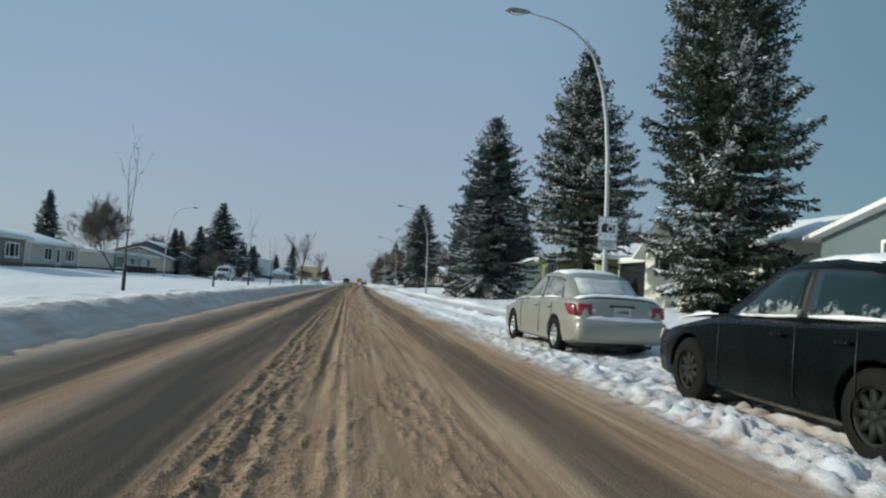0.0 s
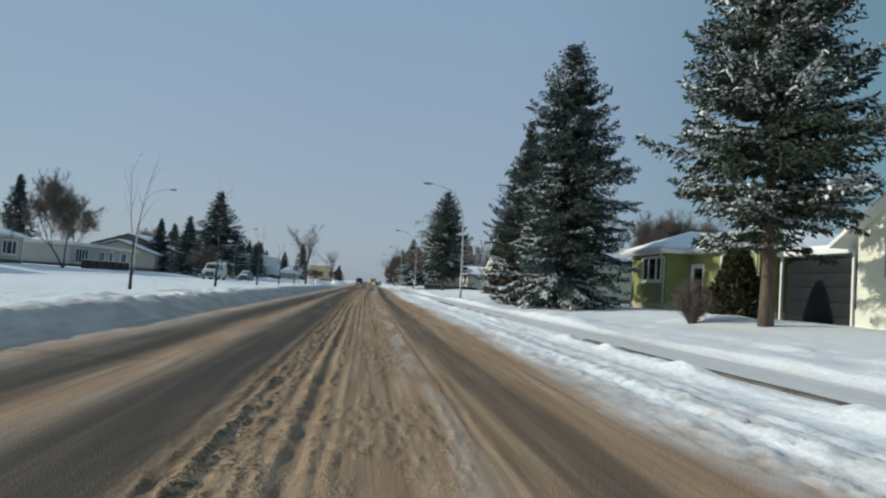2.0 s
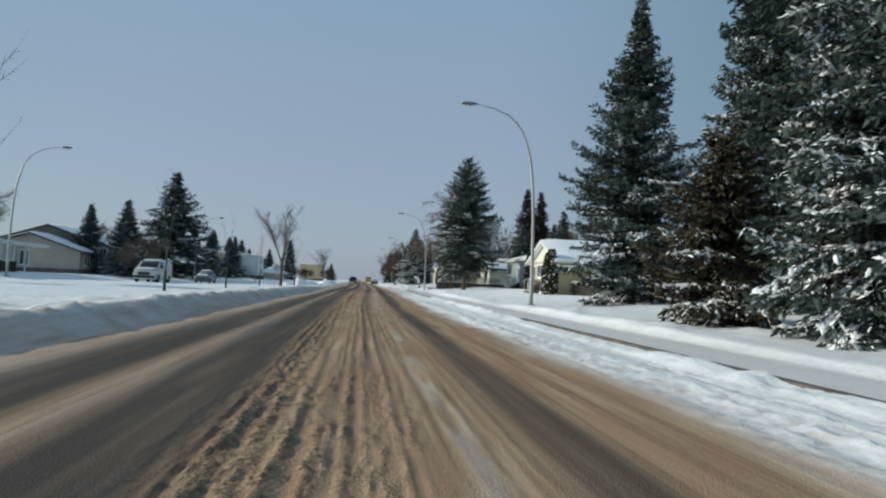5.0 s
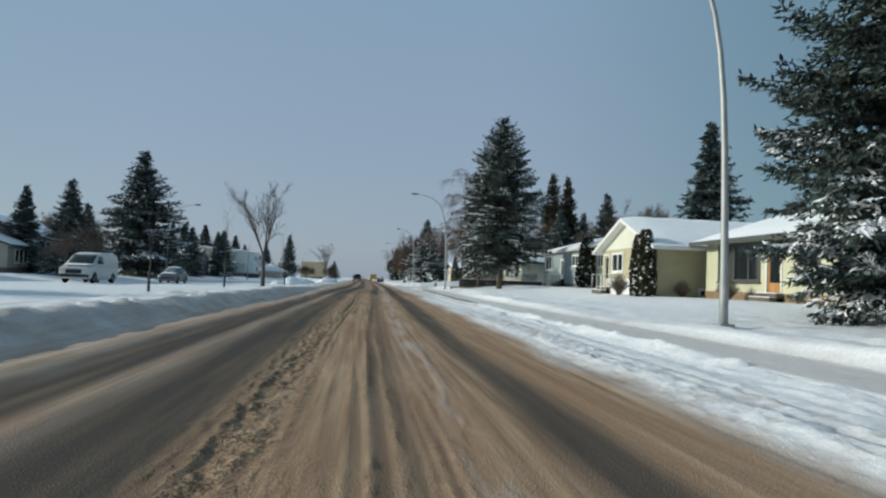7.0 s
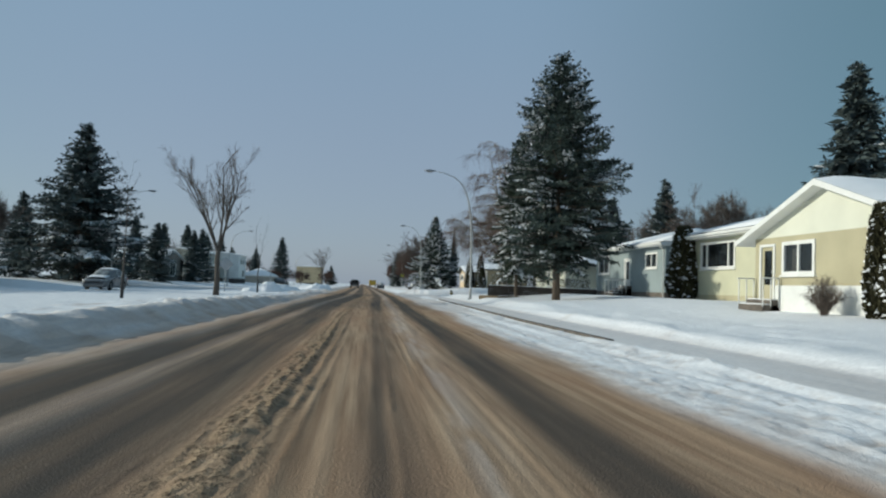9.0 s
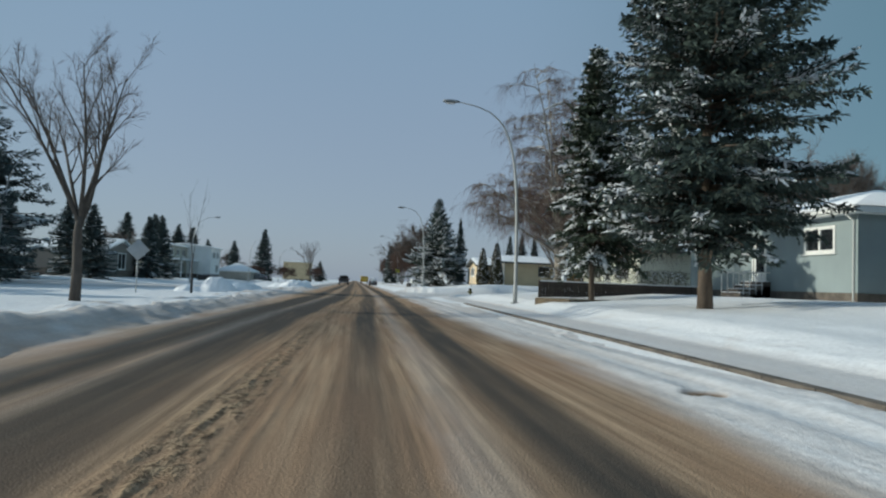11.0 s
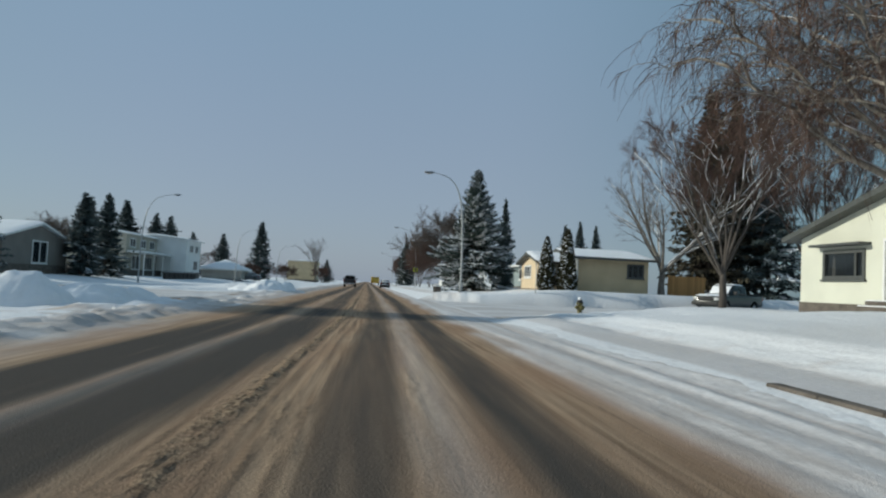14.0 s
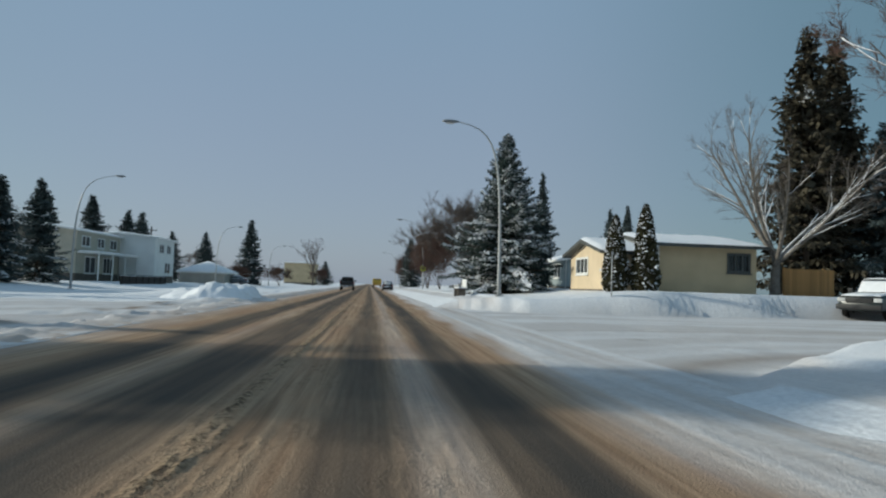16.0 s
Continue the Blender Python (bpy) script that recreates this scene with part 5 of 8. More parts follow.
def house(X, Y, Z, depth, length, wall_h, mat, label, front=(), south=(), north=(), doors=(), roof=("hip", 1.5), fascia=None, plinth=0.45, plinth_mat=None, turned=False, gable_mat=None, name="house", category="house", windows_mat=None, over=0.5, boards=0.0, top=0.0, gutter=True):
    """front, south, north: windows (u0, u1, v0, v1, splits, curtain); doors: (wall, u0, u1, v0, v1). Heights are over the floor of the plinth."""
    m = pose(X, Y, Z, 0, 0, 180 if turned else 0)
    e = thing(name, m, label, category)
    th = 0.22

    def pf(u, v, w):
        return (w, u, v)

    def ps(u, v, w):
        return (u, w, v)

    def pn(u, v, w):
        return (u, length - w, v)

    def pb(u, v, w):
        return (depth - w, u, v)
    walls = {"front": (pf, length, front), "south": (ps, depth, south), "north": (pn, depth, north), "back": (pb, length, ())}
    for key, (put, W, wins) in walls.items():
        holes = [w[:4] for w in wins] + [d[1:5] for d in doors if d[0] == key]
        bm = bmesh.new()
        if key in ("front", "back"):
            slab(bm, put, W, wall_h, holes, th)
        else:
            def put2(u, v, w, put=put):
                return put(u + th, v, w)
            slab(bm, put2, W - 2 * th, wall_h, [(h[0] - th, h[1] - th, h[2], h[3]) for h in holes], th)
        wall = part("wall", bm, mat, e, flat=True)
        for w in wins:
            add_window(e, put, *w[:4], w[4] if len(w) > 4 else (), windows_mat, w[5] if len(w) > 5 else 0.5)
        for d in doors:
            if d[0] == key:
                add_door(e, put, *d[1:5], d[5] if len(d) > 5 else None)
        if boards > 0 and key != "back":
            k, z = 0, 0.06
            rects = holes
            while z < wall_h - 0.05:
                cuts = sorted([(h[0] - 0.06, h[1] + 0.06) for h in rects if h[2] - 0.12 < z < h[3] + 0.06])
                u = 0.0
                for c0, c1 in cuts + [(W, W)]:
                    if c0 - u > 0.05:
                        bm = bmesh.new()
                        q = [bm.verts.new(put(*p)) for p in ((u, z, -0.022), (c0, z, -0.022), (c0, z + boards, -0.004), (u, z + boards, -0.004))]
                        q2 = [bm.verts.new(put(*p)) for p in ((u, z, 0.0), (c0, z, 0.0))]
                        bm.faces.new(q)
                        bm.faces.new((q[0], q[1], q2[1], q2[0]))
                        part("siding_board", bm, mat, wall, flat=True)
                    u = max(u, c1)
                z += boards
    if plinth > 0:
        bm = bmesh.new()
        for q in ((-0.03, th, -0.03, length + 0.03), (depth - th, depth + 0.03, -0.03, length + 0.03), (th, depth - th, -0.03, th), (th, depth - th, length - th, length + 0.03)):
            box(bm, q[0], q[1], q[2], q[3], -0.9, plinth)
        part("plinth", bm, plinth_mat or CONCRETE, e, flat=True)
    bm = bmesh.new()
    box(bm, th, depth - th, th, length - th, -0.05, 0.02)
    part("floor", bm, ROOM, e, flat=True)
    bm = bmesh.new()
    box(bm, th, depth - th, th, length - th, wall_h - 0.1, wall_h - 0.02)
    part("ceiling", bm, WHITE_PAINT, e, flat=True)
    kind, rise = roof[:2]
    if kind == "hip":
        roof_hip(e, 0, depth, 0, length, wall_h + 0.18, rise, over, fascia)
    else:
        along = kind[-1]
        roof_gable(e, 0, depth, 0, length, wall_h + 0.16, rise, along, over, 0.45, fascia=fascia)
        ends = ((0, th), (depth - th, depth)) if along == "x" else ((0, th), (length - th, length))
        span = length if along == "x" else depth
        for a, b in ends:
            bm = prism(bmesh.new(), [(0, wall_h), (span, wall_h), (span / 2, wall_h + rise)], along, a, b)
            part("gable", bm, gable_mat or mat, e, flat=True)
    if gutter and kind == "hip":
        o = over
        bm = bmesh.new()
        box(bm, -o - 0.10, -o - 0.004, -o - 0.05, length + o + 0.05, wall_h + 0.05, wall_h + 0.16, 0.015)
        part("gutter", bm, fascia or WHITE_PAINT, e)
    if gutter:
        bm = bmesh.new()
        tube(bm, [(-.045, .16, -.2), (-.045, .16, wall_h - .28), (-.045 - .8 * over * (kind == "hip"), .16 - .7 * over * (kind == "gable_x"), wall_h + .02)], [.036] * 3, 6)
        part("downspout", bm, WHITE_PAINT, e)
    return e


# the ivory bungalow: a gabled wing before a long body
house(18.3, 25.6, 0.75, 8.0, 9.6, 3.25, STUCCO_WHITE, "ivory-sided bungalow under a snowy roof beside a spruce", front=((6.6, 7.9, 1.55, 2.85, (0.5,)), (2.0, 4.2, 1.4, 2.9, (0.33, 0.66))), doors=(("front", 8.3, 9.2, 0.25, 2.4),), roof=("gable_y", 1.35), plinth=0.4, boards=0.2)
house(17.0, 34.7, 0.75, 5.5, 5.0, 3.3, STUCCO_WHITE, "ivory-sided gabled house wing with a wide front window", front=((1.15, 3.75, 1.62, 3.15, (0.22, 0.78), 0.8),), north=((1.5, 2.6, 1.6, 2.8),), roof=("gable_x", 1.45), plinth=0.55, plinth_mat=STUCCO_WHITE, boards=0.2, over=0.95)
# the house beside it, behind the tall spruce
house(17.2, 11.0, 0.7, 9.0, 13.4, 3.1, STUCCO_TEAL, "dark teal-grey bungalow with snow on its low gable roof", front=((2, 4.4, 1.4, 2.9, (0.3, 0.7)), (8.5, 10.3, 1.5, 2.8, (0.5,))), north=((2.5, 4, 1.5, 2.7),), doors=(("front", 6.0, 6.9, 0.25, 2.35),), roof=("gable_x", 1.7))
# the olive-green bungalow: a hipped body with a wing
house(16.6, 45.2, 0.72, 8.0, 6.6, 2.95, STUCCO_GREEN, "olive-green stucco bungalow with a white storm door", front=((1.9, 3.2, 1.75, 2.8, (0.5,)),), doors=(("front", 4.95, 6.15, 0.12, 2.35),), roof=("hip", 1.15), fascia=WHITE_PAINT, plinth=0.3, plinth_mat=STUCCO_YELLOW)
house(15.3, 51.62, 0.72, 9.3, 4.6, 2.95, STUCCO_GREEN, "olive-green stucco house wing with a white-framed window", front=((0.55, 3.0, 1.5, 2.75, (0.3, 0.7), 0.2),), roof=("hip", 1.15), plinth=0.3, plinth_mat=STUCCO_YELLOW)
# the cream bungalow with a stone base
house(16.0, 76.6, 0.55, 9.0, 11.7, 2.85, STUCCO_CREAM, "cream stucco bungalow with a brown stone base and a large window", front=((7.2, 10.5, 1.0, 2.55, (0.25, 0.6), 0.5), (3.4, 4.6, 1.3, 2.4, (0.5,))), north=((2, 3.2, 1.3, 2.3),), doors=(("front", 5.7, 6.65, 0.3, 2.35, WOOD_ORANGE),), roof=("gable_y", 1.45), fascia=DARK_TRIM, plinth=0.5, plinth_mat=STONE_BASE, over=0.7, windows_mat=DARK_TRIM)
# the pale yellow gabled bungalow
yellow = house(13.9, 89.2, 0.6, 11.0, 7.7, 2.6, STUCCO_YELLOW, "pale yellow stucco bungalow wing with a snowy front gable", front=((4.4, 6.0, 1.35, 2.35, (0.5,), 0.4),), south=((2.2, 3.1, 0.14, 0.5, (), 0),), doors=(("front", 6.55, 7.3, 0.35, 2.3, STUCCO_YELLOW),), roof=("gable_x", 1.45), plinth=0.08, plinth_mat=STUCCO_YELLOW, gable_mat=STUCCO_WHITE, over=0.6)
part("lower_cladding", boxed(-.05, -.004, 1.6, 6.4, -.3, .95, bevel=.008), WHITE_PAINT, yellow, "white boards along the foot of the front")
house(17.3, 96.95, 0.55, 7.8, 11.7, 3.5, STUCCO_CREAM, "cream main body of an L-shaped bungalow with a wide white-framed window", front=((7.4, 10.7, 2.0, 3.25, (0.18, 0.82), 0.35), (2.2, 4.0, 2.0, 3.2, (0.5,))), north=((2.5, 4.0, 2.0, 3.1, (0.5,)),), roof=("hip", 1.3), over=0.6, plinth=0.65, plinth_mat=STUCCO_YELLOW)
# the blue-grey bungalow
house(17.95, 113.4, 0.85, 7.8, 12.4, 3.25, STUCCO_GREY, "blue-grey stucco bungalow with a hipped snowy roof", front=((1.2, 2.9, 1.95, 2.85, (0.5,), 0.2), (9.6, 11.8, 1.7, 3.0, (0.5,), 0.3)), south=((3.0, 4.4, 1.4, 2.4, (0.5,)),), doors=(("front", 5.6, 6.5, 0.55, 2.6),), roof=("hip", 1.25), plinth=0.4)
# the small ivory house at the corner
corner_house = house(16.3, 128.6, 0.85, 8.0, 9.6, 2.5, STUCCO_WHITE, "small ivory stucco house at a street corner", front=((6.4, 8.3, 1.1, 1.95, (0.2,), 0.2), (1.6, 3.6, 1.0, 2.2, (0.5,))), north=((1.6, 2.9, 1.1, 2.1, (0.5,)),), doors=(("front", 4.6, 5.5, 0.2, 2.2),), roof=("gable_x", 1.25), fascia=DARK_TRIM, plinth=0.25, windows_mat=DARK_TRIM)
part("window_canopy", boxed(-.42, -.004, 6.1, 8.6, 2.12, 2.2, bevel=.01), DARK_TRIM, corner_house, "flat dark canopy over the window")
# the beige corner house across the side street
beige_house = house(16.3, 165.0, 1.0, 5.5, 9.0, 2.6, STUCCO_BEIGE, "beige stucco house with a low snowy roof on a street corner", south=((3.9, 5.1, 1.3, 2.25, (0.33, 0.66), 0.2),), front=((4, 5.5, 1.2, 2.2, (0.5,)),), roof=("gable_x", 0.7), fascia=DARK_TRIM, plinth=0.15, over=0.5, windows_mat=DARK_TRIM)
part("corner_board", boxed(-.05, .07, -.05, .06, .02, 2.5, bevel=.008), WHITE_PAINT, beige_house, "white corner board")
house(13.7, 165.6, 1.0, 2.6, 6.4, 2.15, STUCCO_PEACH, "pale peach house wing with a low snowy gable", front=((3.0, 5.2, 1.05, 1.95, (0.33, 0.66), 0.2),), roof=("gable_x", 0.7), fascia=DARK_TRIM, plinth=0.15, over=0.4)
house(17.5, 186.0, 0.9, 9.0, 11.0, 2.7, STUCCO_GREY, "low grey house with a snowy roof behind a spruce", front=((2, 4, 1.2, 2.4, (0.5,)),), south=((2, 4, 1.2, 2.3, (0.5,)),), roof=("gable_y", 1.1))
# across the street, fronts turned to the road
house(-31.0, 83.6, 0.40, 9, 11.8, 2.5, STUCCO_PALE, "pale grey bungalow across the street, snow on its roof", front=((1.2, 3.6, 0.9, 2.1, (0.3, 0.7)), (7.0, 8.8, 0.9, 2.1, (0.5,))), south=((5.2, 7.4, 0.9, 2.1, (0.5,)), (1.2, 2.6, 0.9, 2.1, (0.5,))), doors=(("front", 4.9, 5.8, 0.1, 2.15),), roof=("gable_y", 1.05), turned=True)
house(-29.6, 67.4, 0.45, 9, 11.0, 2.5, STUCCO_DIM, "dark grey bungalow across the street with a white-framed window", front=((1.2, 3.6, 0.9, 2.1, (0.3, 0.7)), (7.4, 9.4, 0.9, 2.1, (0.5,))), north=((2, 4, 0.9, 2.1, (0.5,)),), roof=("hip", 0.95), fascia=WHITE_PAINT, windows_mat=WHITE_PAINT, turned=True)
flat_house = house(-29.6, 107.6, 0.35, 9.0, 17.4, 2.35, STUCCO_PALE, "long pale bungalow across the street under a flat snowy roof", front=((1.0, 2.6, 0.7, 2.0, (0.5,)), (8.2, 9.8, 0.9, 2.0, (0.5,)), (12.8, 16.0, 0.6, 2.05, (0.25, 0.5, 0.75), 0.2)), doors=(("front", 5.6, 6.5, 0.1, 2.1),), south=((2, 4, 0.8, 2.0, (0.5,)),), roof=("hip", 0.28), over=0.9, turned=True, gutter=False)
for y in (2.9, 5.0, 7.2):
    part("porch_post", boxed(-.72, -.60, y, y + .12, -.3, 2.36, bevel=.01), WHITE_PAINT, flat_house)
house(-29.4, 122.0, 0.35, 10.0, 4.4, 2.35, STUCCO_LEFT, "lower wing of a taupe split-level house with a snowy gable", front=((0.9, 3.2, 0.9, 2.0, (0.33, 0.66)),), south=((1.4, 3.4, 0.9, 2.0, (0.5,)), (6.0, 8.0, 0.9, 2.0, (0.5,))), roof=("gable_y", 1.6), fascia=DARK_TRIM, turned=True)
house(-29.8, 132.0, 0.35, 9.4, 9.9, 3.55, STUCCO_DIM, "taller taupe half of a split-level house with a snowy gable", front=((1.4, 3.4, 1.8, 3.0, (0.5,)), (5.6, 7.8, 1.8, 3.0, (0.5,))), roof=("gable_y", 1.6), fascia=DARK_TRIM, turned=True)
house(-28.0, 185.4, 0.7, 8, 12.0, 2.7, STUCCO_DIM, "grey-brown bungalow across the street with a snowy gable", front=((4.2, 7.0, 0.6, 2.5, (0.5,)),), roof=("gable_x", 1.3), fascia=WHITE_PAINT, turned=True)
house(-25.6, 228.6, 0.7, 9.0, 8.4, 5.15, CHALK_SIDING, "pale two-storey house wing across the street under a snowy roof", front=((1.5, 3.4, 3.4, 4.5, (0.5,)), (4.6, 6.6, 3.4, 4.5, (0.5,)), (1.5, 4.0, 0.8, 2.2, (0.5,))), roof=("gable_y", 0.45), turned=True)
sand_house = house(-29.8, 220.1, 0.7, 8, 13.0, 5.0, STUCCO_SAND, "sand-coloured two-storey house across the street with a porch roof", front=((1.2, 3.4, 3.4, 4.5, (0.5,)), (5.2, 7.2, 3.4, 4.5, (0.5,)), (9.4, 11.6, 3.4, 4.5, (0.5,)), (2.0, 5.2, 0.5, 2.3, (0.33, 0.66)), (7.5, 10.5, 0.5, 2.3, (0.5,))), roof=("gable_y", 0.55), turned=True)
part("porch_roof", boxed(-2.3, -.004, .1, 12.6, 2.62, 2.78, bevel=.015), WHITE_PAINT, sand_house, "white porch roof along the front")
part("porch_snow", boxed(-2.25, -.01, .15, 12.5, 2.784, 2.90, bevel=.04), ROOF_SNOW, sand_house, "snow on the porch roof")
for y in (.25, 4.2, 8.2, 12.3):
    part("porch_post", boxed(-2.2, -2.08, y, y + .12, -.4, 2.62, bevel=.01), WHITE_PAINT, sand_house)
house(-22.0, 254.0, 0.3, 7, 9.0, 1.6, STUCCO_LEFT, "small low building with a steep snowy hipped roof", roof=("hip", 1.7), plinth=0, turned=True, gutter=False)
house(-18.3, 398.0, 0.2, 11, 14.0, 7.4, STUCCO_BEIGE, "tan flat-fronted apartment block down the street", front=((2, 4, 1, 2.4, (0.5,)), (8, 10, 1, 2.4, (0.5,)), (2, 4, 3.8, 5.2, (0.5,)), (8, 10, 3.8, 5.2, (0.5,))), south=((2, 4, 1, 2.4, (0.5,)), (7, 9, 1, 2.4, (0.5,)), (2, 4, 3.8, 5.2, (0.5,)), (7, 9, 3.8, 5.2, (0.5,))), roof=("hip", 0.4), turned=True, gutter=False)


NIGHT_PAINT = material("blue_black_door_paint", (0.012, 0.014, 0.017), 0.6, scale=2, vary=0.3, bump=0.1, fine=30, spec=0.25)


# the carport between the ivory and the olive house
def carport():
    e = thing("carport", pose(17.3, 40.4, 0.72), "flat-roofed dark carport with white posts and snow on top", "carport")
    part("roof", boxed(0.0, 6.6, -0.1, 4.7, 2.65, 2.85, bevel=0.015), WHITE_PAINT, e)
    part("roof_snow", boxed(0.03, 6.5, -0.05, 4.65, 2.855, 3.0, bevel=0.05), ROOF_SNOW, e, "layer of snow on the roof")
    for y in (0.05, 4.45):
        part("post", boxed(0.1, 0.2, y, y + 0.1, -0.4, 2.65, bevel=0.008), WHITE_PAINT, e)
    for k in range(5):
        part("door_panel", boxed(.32, .37, .2, 4.4, -.3 + k * .56, .25 + k * .56, bevel=.012), NIGHT_PAINT, e, "dark garage door panel")
    part("back_wall", boxed(4.6, 4.75, -0.05, 4.7, -0.4, 2.65), DARK_WOOD, e, "dark back wall")
    part("side_wall", boxed(0.6, 4.6, 4.5, 4.62, -0.4, 2.65), DARK_WOOD, e, "dark side wall")


carport()

# ---- vehicles ----
def paint(name, color, rough=0.3, metal=0.5, dirt=0.35, dirt_col=(0.22, 0.19, 0.15), coat=0.5, spec=0.5):
    """Car paint under a film of dried road salt."""
    m = bpy.data.materials.new(name)
    m.use_nodes = True
    n, l = m.node_tree.nodes, m.node_tree.links
    b = n["Principled BSDF"]
    b.inputs["Metallic"].default_value = metal
    b.inputs["Coat Weight"].default_value = coat
    b.inputs["Specular IOR Level"].default_value = spec
    b.inputs["Coat Roughness"].default_value = 0.1
    co, t, t2 = n.new("ShaderNodeTexCoord"), n.new("ShaderNodeTexNoise"), n.new("ShaderNodeTexNoise")
    mp = n.new("ShaderNodeMapping")
    mp.inputs["Scale"].default_value = (1.5, 1.5, 0.35)
    l.new(co.outputs["Object"], mp.inputs["Vector"])
    l.new(mp.outputs[0], t.inputs["Vector"])
    l.new(co.outputs["Object"], t2.inputs["Vector"])
    t.inputs["Scale"].default_value, t.inputs["Detail"].default_value = 2.5, 6
    t2.inputs["Scale"].default_value, t2.inputs["Detail"].default_value = 40, 4
    r = n.new("ShaderNodeMapRange")
    r.inputs["From Min"].default_value, r.inputs["From Max"].default_value = 0.35, 0.75
    r.inputs["To Max"].default_value = dirt
    l.new(t.outputs["Fac"], r.inputs["Value"])
    mx = n.new("ShaderNodeMix")
    mx.data_type = "RGBA"
    mx.inputs["A"].default_value, mx.inputs["B"].default_value = (*color, 1), (*dirt_col, 1)
    sx = n.new("ShaderNodeSeparateXYZ")   # salt spray thins out up the doors
    l.new(co.outputs["Object"], sx.inputs[0])
    zr = n.new("ShaderNodeMapRange")
    zr.inputs["From Min"].default_value, zr.inputs["From Max"].default_value = 0.25, 0.95
    zr.inputs["To Min"].default_value, zr.inputs["To Max"].default_value = 1.0, 0.12
    l.new(sx.outputs["Z"], zr.inputs["Value"])
    mu = n.new("ShaderNodeMath")
    mu.operation = "MULTIPLY"
    l.new(r.outputs[0], mu.inputs[0])
    l.new(zr.outputs[0], mu.inputs[1])
    l.new(mu.outputs[0], mx.inputs["Factor"])
    l.new(mx.outputs["Result"], b.inputs["Base Color"])
    rr = n.new("ShaderNodeMapRange")
    rr.inputs["To Min"].default_value, rr.inputs["To Max"].default_value = rough, rough + 0.35
    l.new(t2.outputs["Fac"], rr.inputs["Value"])
    l.new(rr.outputs[0], b.inputs["Roughness"])
    return m


RUBBER = material("tyre_rubber", (0.011, 0.0105, 0.010), 0.9, scale=6, vary=0.3, bump=0.3, fine=50, spec=0.15)
ALLOY = material("alloy_rim", (0.50, 0.50, 0.50), 0.35, metal=0.8, scale=5, vary=0.12, bump=0.05)
STEEL_RIM = material("grey_wheel_cover", (0.22, 0.22, 0.22), 0.5, metal=0.5, scale=5, vary=0.25, bump=0.05)
CAR_GLASS = glass_material("car_glass", (0.012, 0.015, 0.016), 0.04, 0.25)
FROST_GLASS = material("frosted_car_glass", (0.30, 0.325, 0.335), 0.55, scale=5, vary=0.5, bump=0.15, fine=22, second=(0.035, 0.05, 0.052))


def iced_glass(name):
    """Dark side glass with ragged frost climbing from the ledge."""
    m = bpy.data.materials.new(name)
    m.use_nodes = True
    n, l = m.node_tree.nodes, m.node_tree.links
    b = n["Principled BSDF"]
    co, t, sx = n.new("ShaderNodeTexCoord"), n.new("ShaderNodeTexNoise"), n.new("ShaderNodeSeparateXYZ")
    l.new(co.outputs["Object"], t.inputs["Vector"])
    l.new(co.outputs["Object"], sx.inputs[0])
    t.inputs["Scale"].default_value, t.inputs["Detail"].default_value, t.inputs["Roughness"].default_value = 7.0, 7, 0.7
    climb = n.new("ShaderNodeMath")
    climb.operation = "MULTIPLY_ADD"
    climb.inputs[1].default_value, climb.inputs[2].default_value = -1.25, 1.27
    l.new(sx.outputs["Z"], climb.inputs[0])
    total = n.new("ShaderNodeMath")
    total.operation = "ADD"
    l.new(climb.outputs[0], total.inputs[0])
    l.new(t.outputs["Fac"], total.inputs[1])
    edge = n.new("ShaderNodeMapRange")
    edge.inputs["From Min"].default_value, edge.inputs["From Max"].default_value = 0.48, 0.58
    l.new(total.outputs[0], edge.inputs["Value"])
    mx = n.new("ShaderNodeMix")
    mx.data_type = "RGBA"
    mx.inputs["A"].default_value, mx.inputs["B"].default_value = (0.006, 0.018, 0.018, 1), (0.30, 0.33, 0.33, 1)
    l.new(edge.outputs[0], mx.inputs["Factor"])
    l.new(mx.outputs["Result"], b.inputs["Base Color"])
    rr = n.new("ShaderNodeMapRange")
    rr.inputs["To Min"].default_value, rr.inputs["To Max"].default_value = 0.12, 0.8
    l.new(edge.outputs[0], rr.inputs["Value"])
    l.new(rr.outputs[0], b.inputs["Roughness"])
    return m


FROST_DARK = iced_glass("iced_dark_glass")
DIRTY_RIM = material("dirty_dark_wheel_cover", (0.010, 0.011, 0.010), 0.7, metal=0.2, scale=7, vary=0.5, bump=0.1)
FROST_REAR = material("snowed_rear_glass", (0.62, 0.63, 0.63), 0.7, scale=4, vary=0.5, bump=0.2, fine=25, second=(0.34, 0.36, 0.37))
RED_LENS = material("red_lamp_lens", (0.22, 0.010, 0.014), 0.2, scale=6, vary=0.15, bump=0.02, coat=0.5)
CLEAR_LENS = material("clear_lamp_lens", (0.55, 0.55, 0.54), 0.15, scale=6, vary=0.1, bump=0.02, coat=0.5)
PLATE = material("plate_white", (0.40, 0.40, 0.39), 0.5, scale=6, vary=0.1, bump=0.02)
PLATE_BAR = material("plate_dark_bar", (0.13, 0.12, 0.13), 0.5, scale=6, vary=0.1, bump=0)
CHROME = material("chrome_trim", (0.62, 0.62, 0.62), 0.18, metal=1.0, scale=6, vary=0.1, bump=0)
CAR_SNOW = material("car_snow", (0.84, 0.85, 0.87), 0.8, scale=3, vary=0.07, bump=0.35, fine=22, spec=0.3)


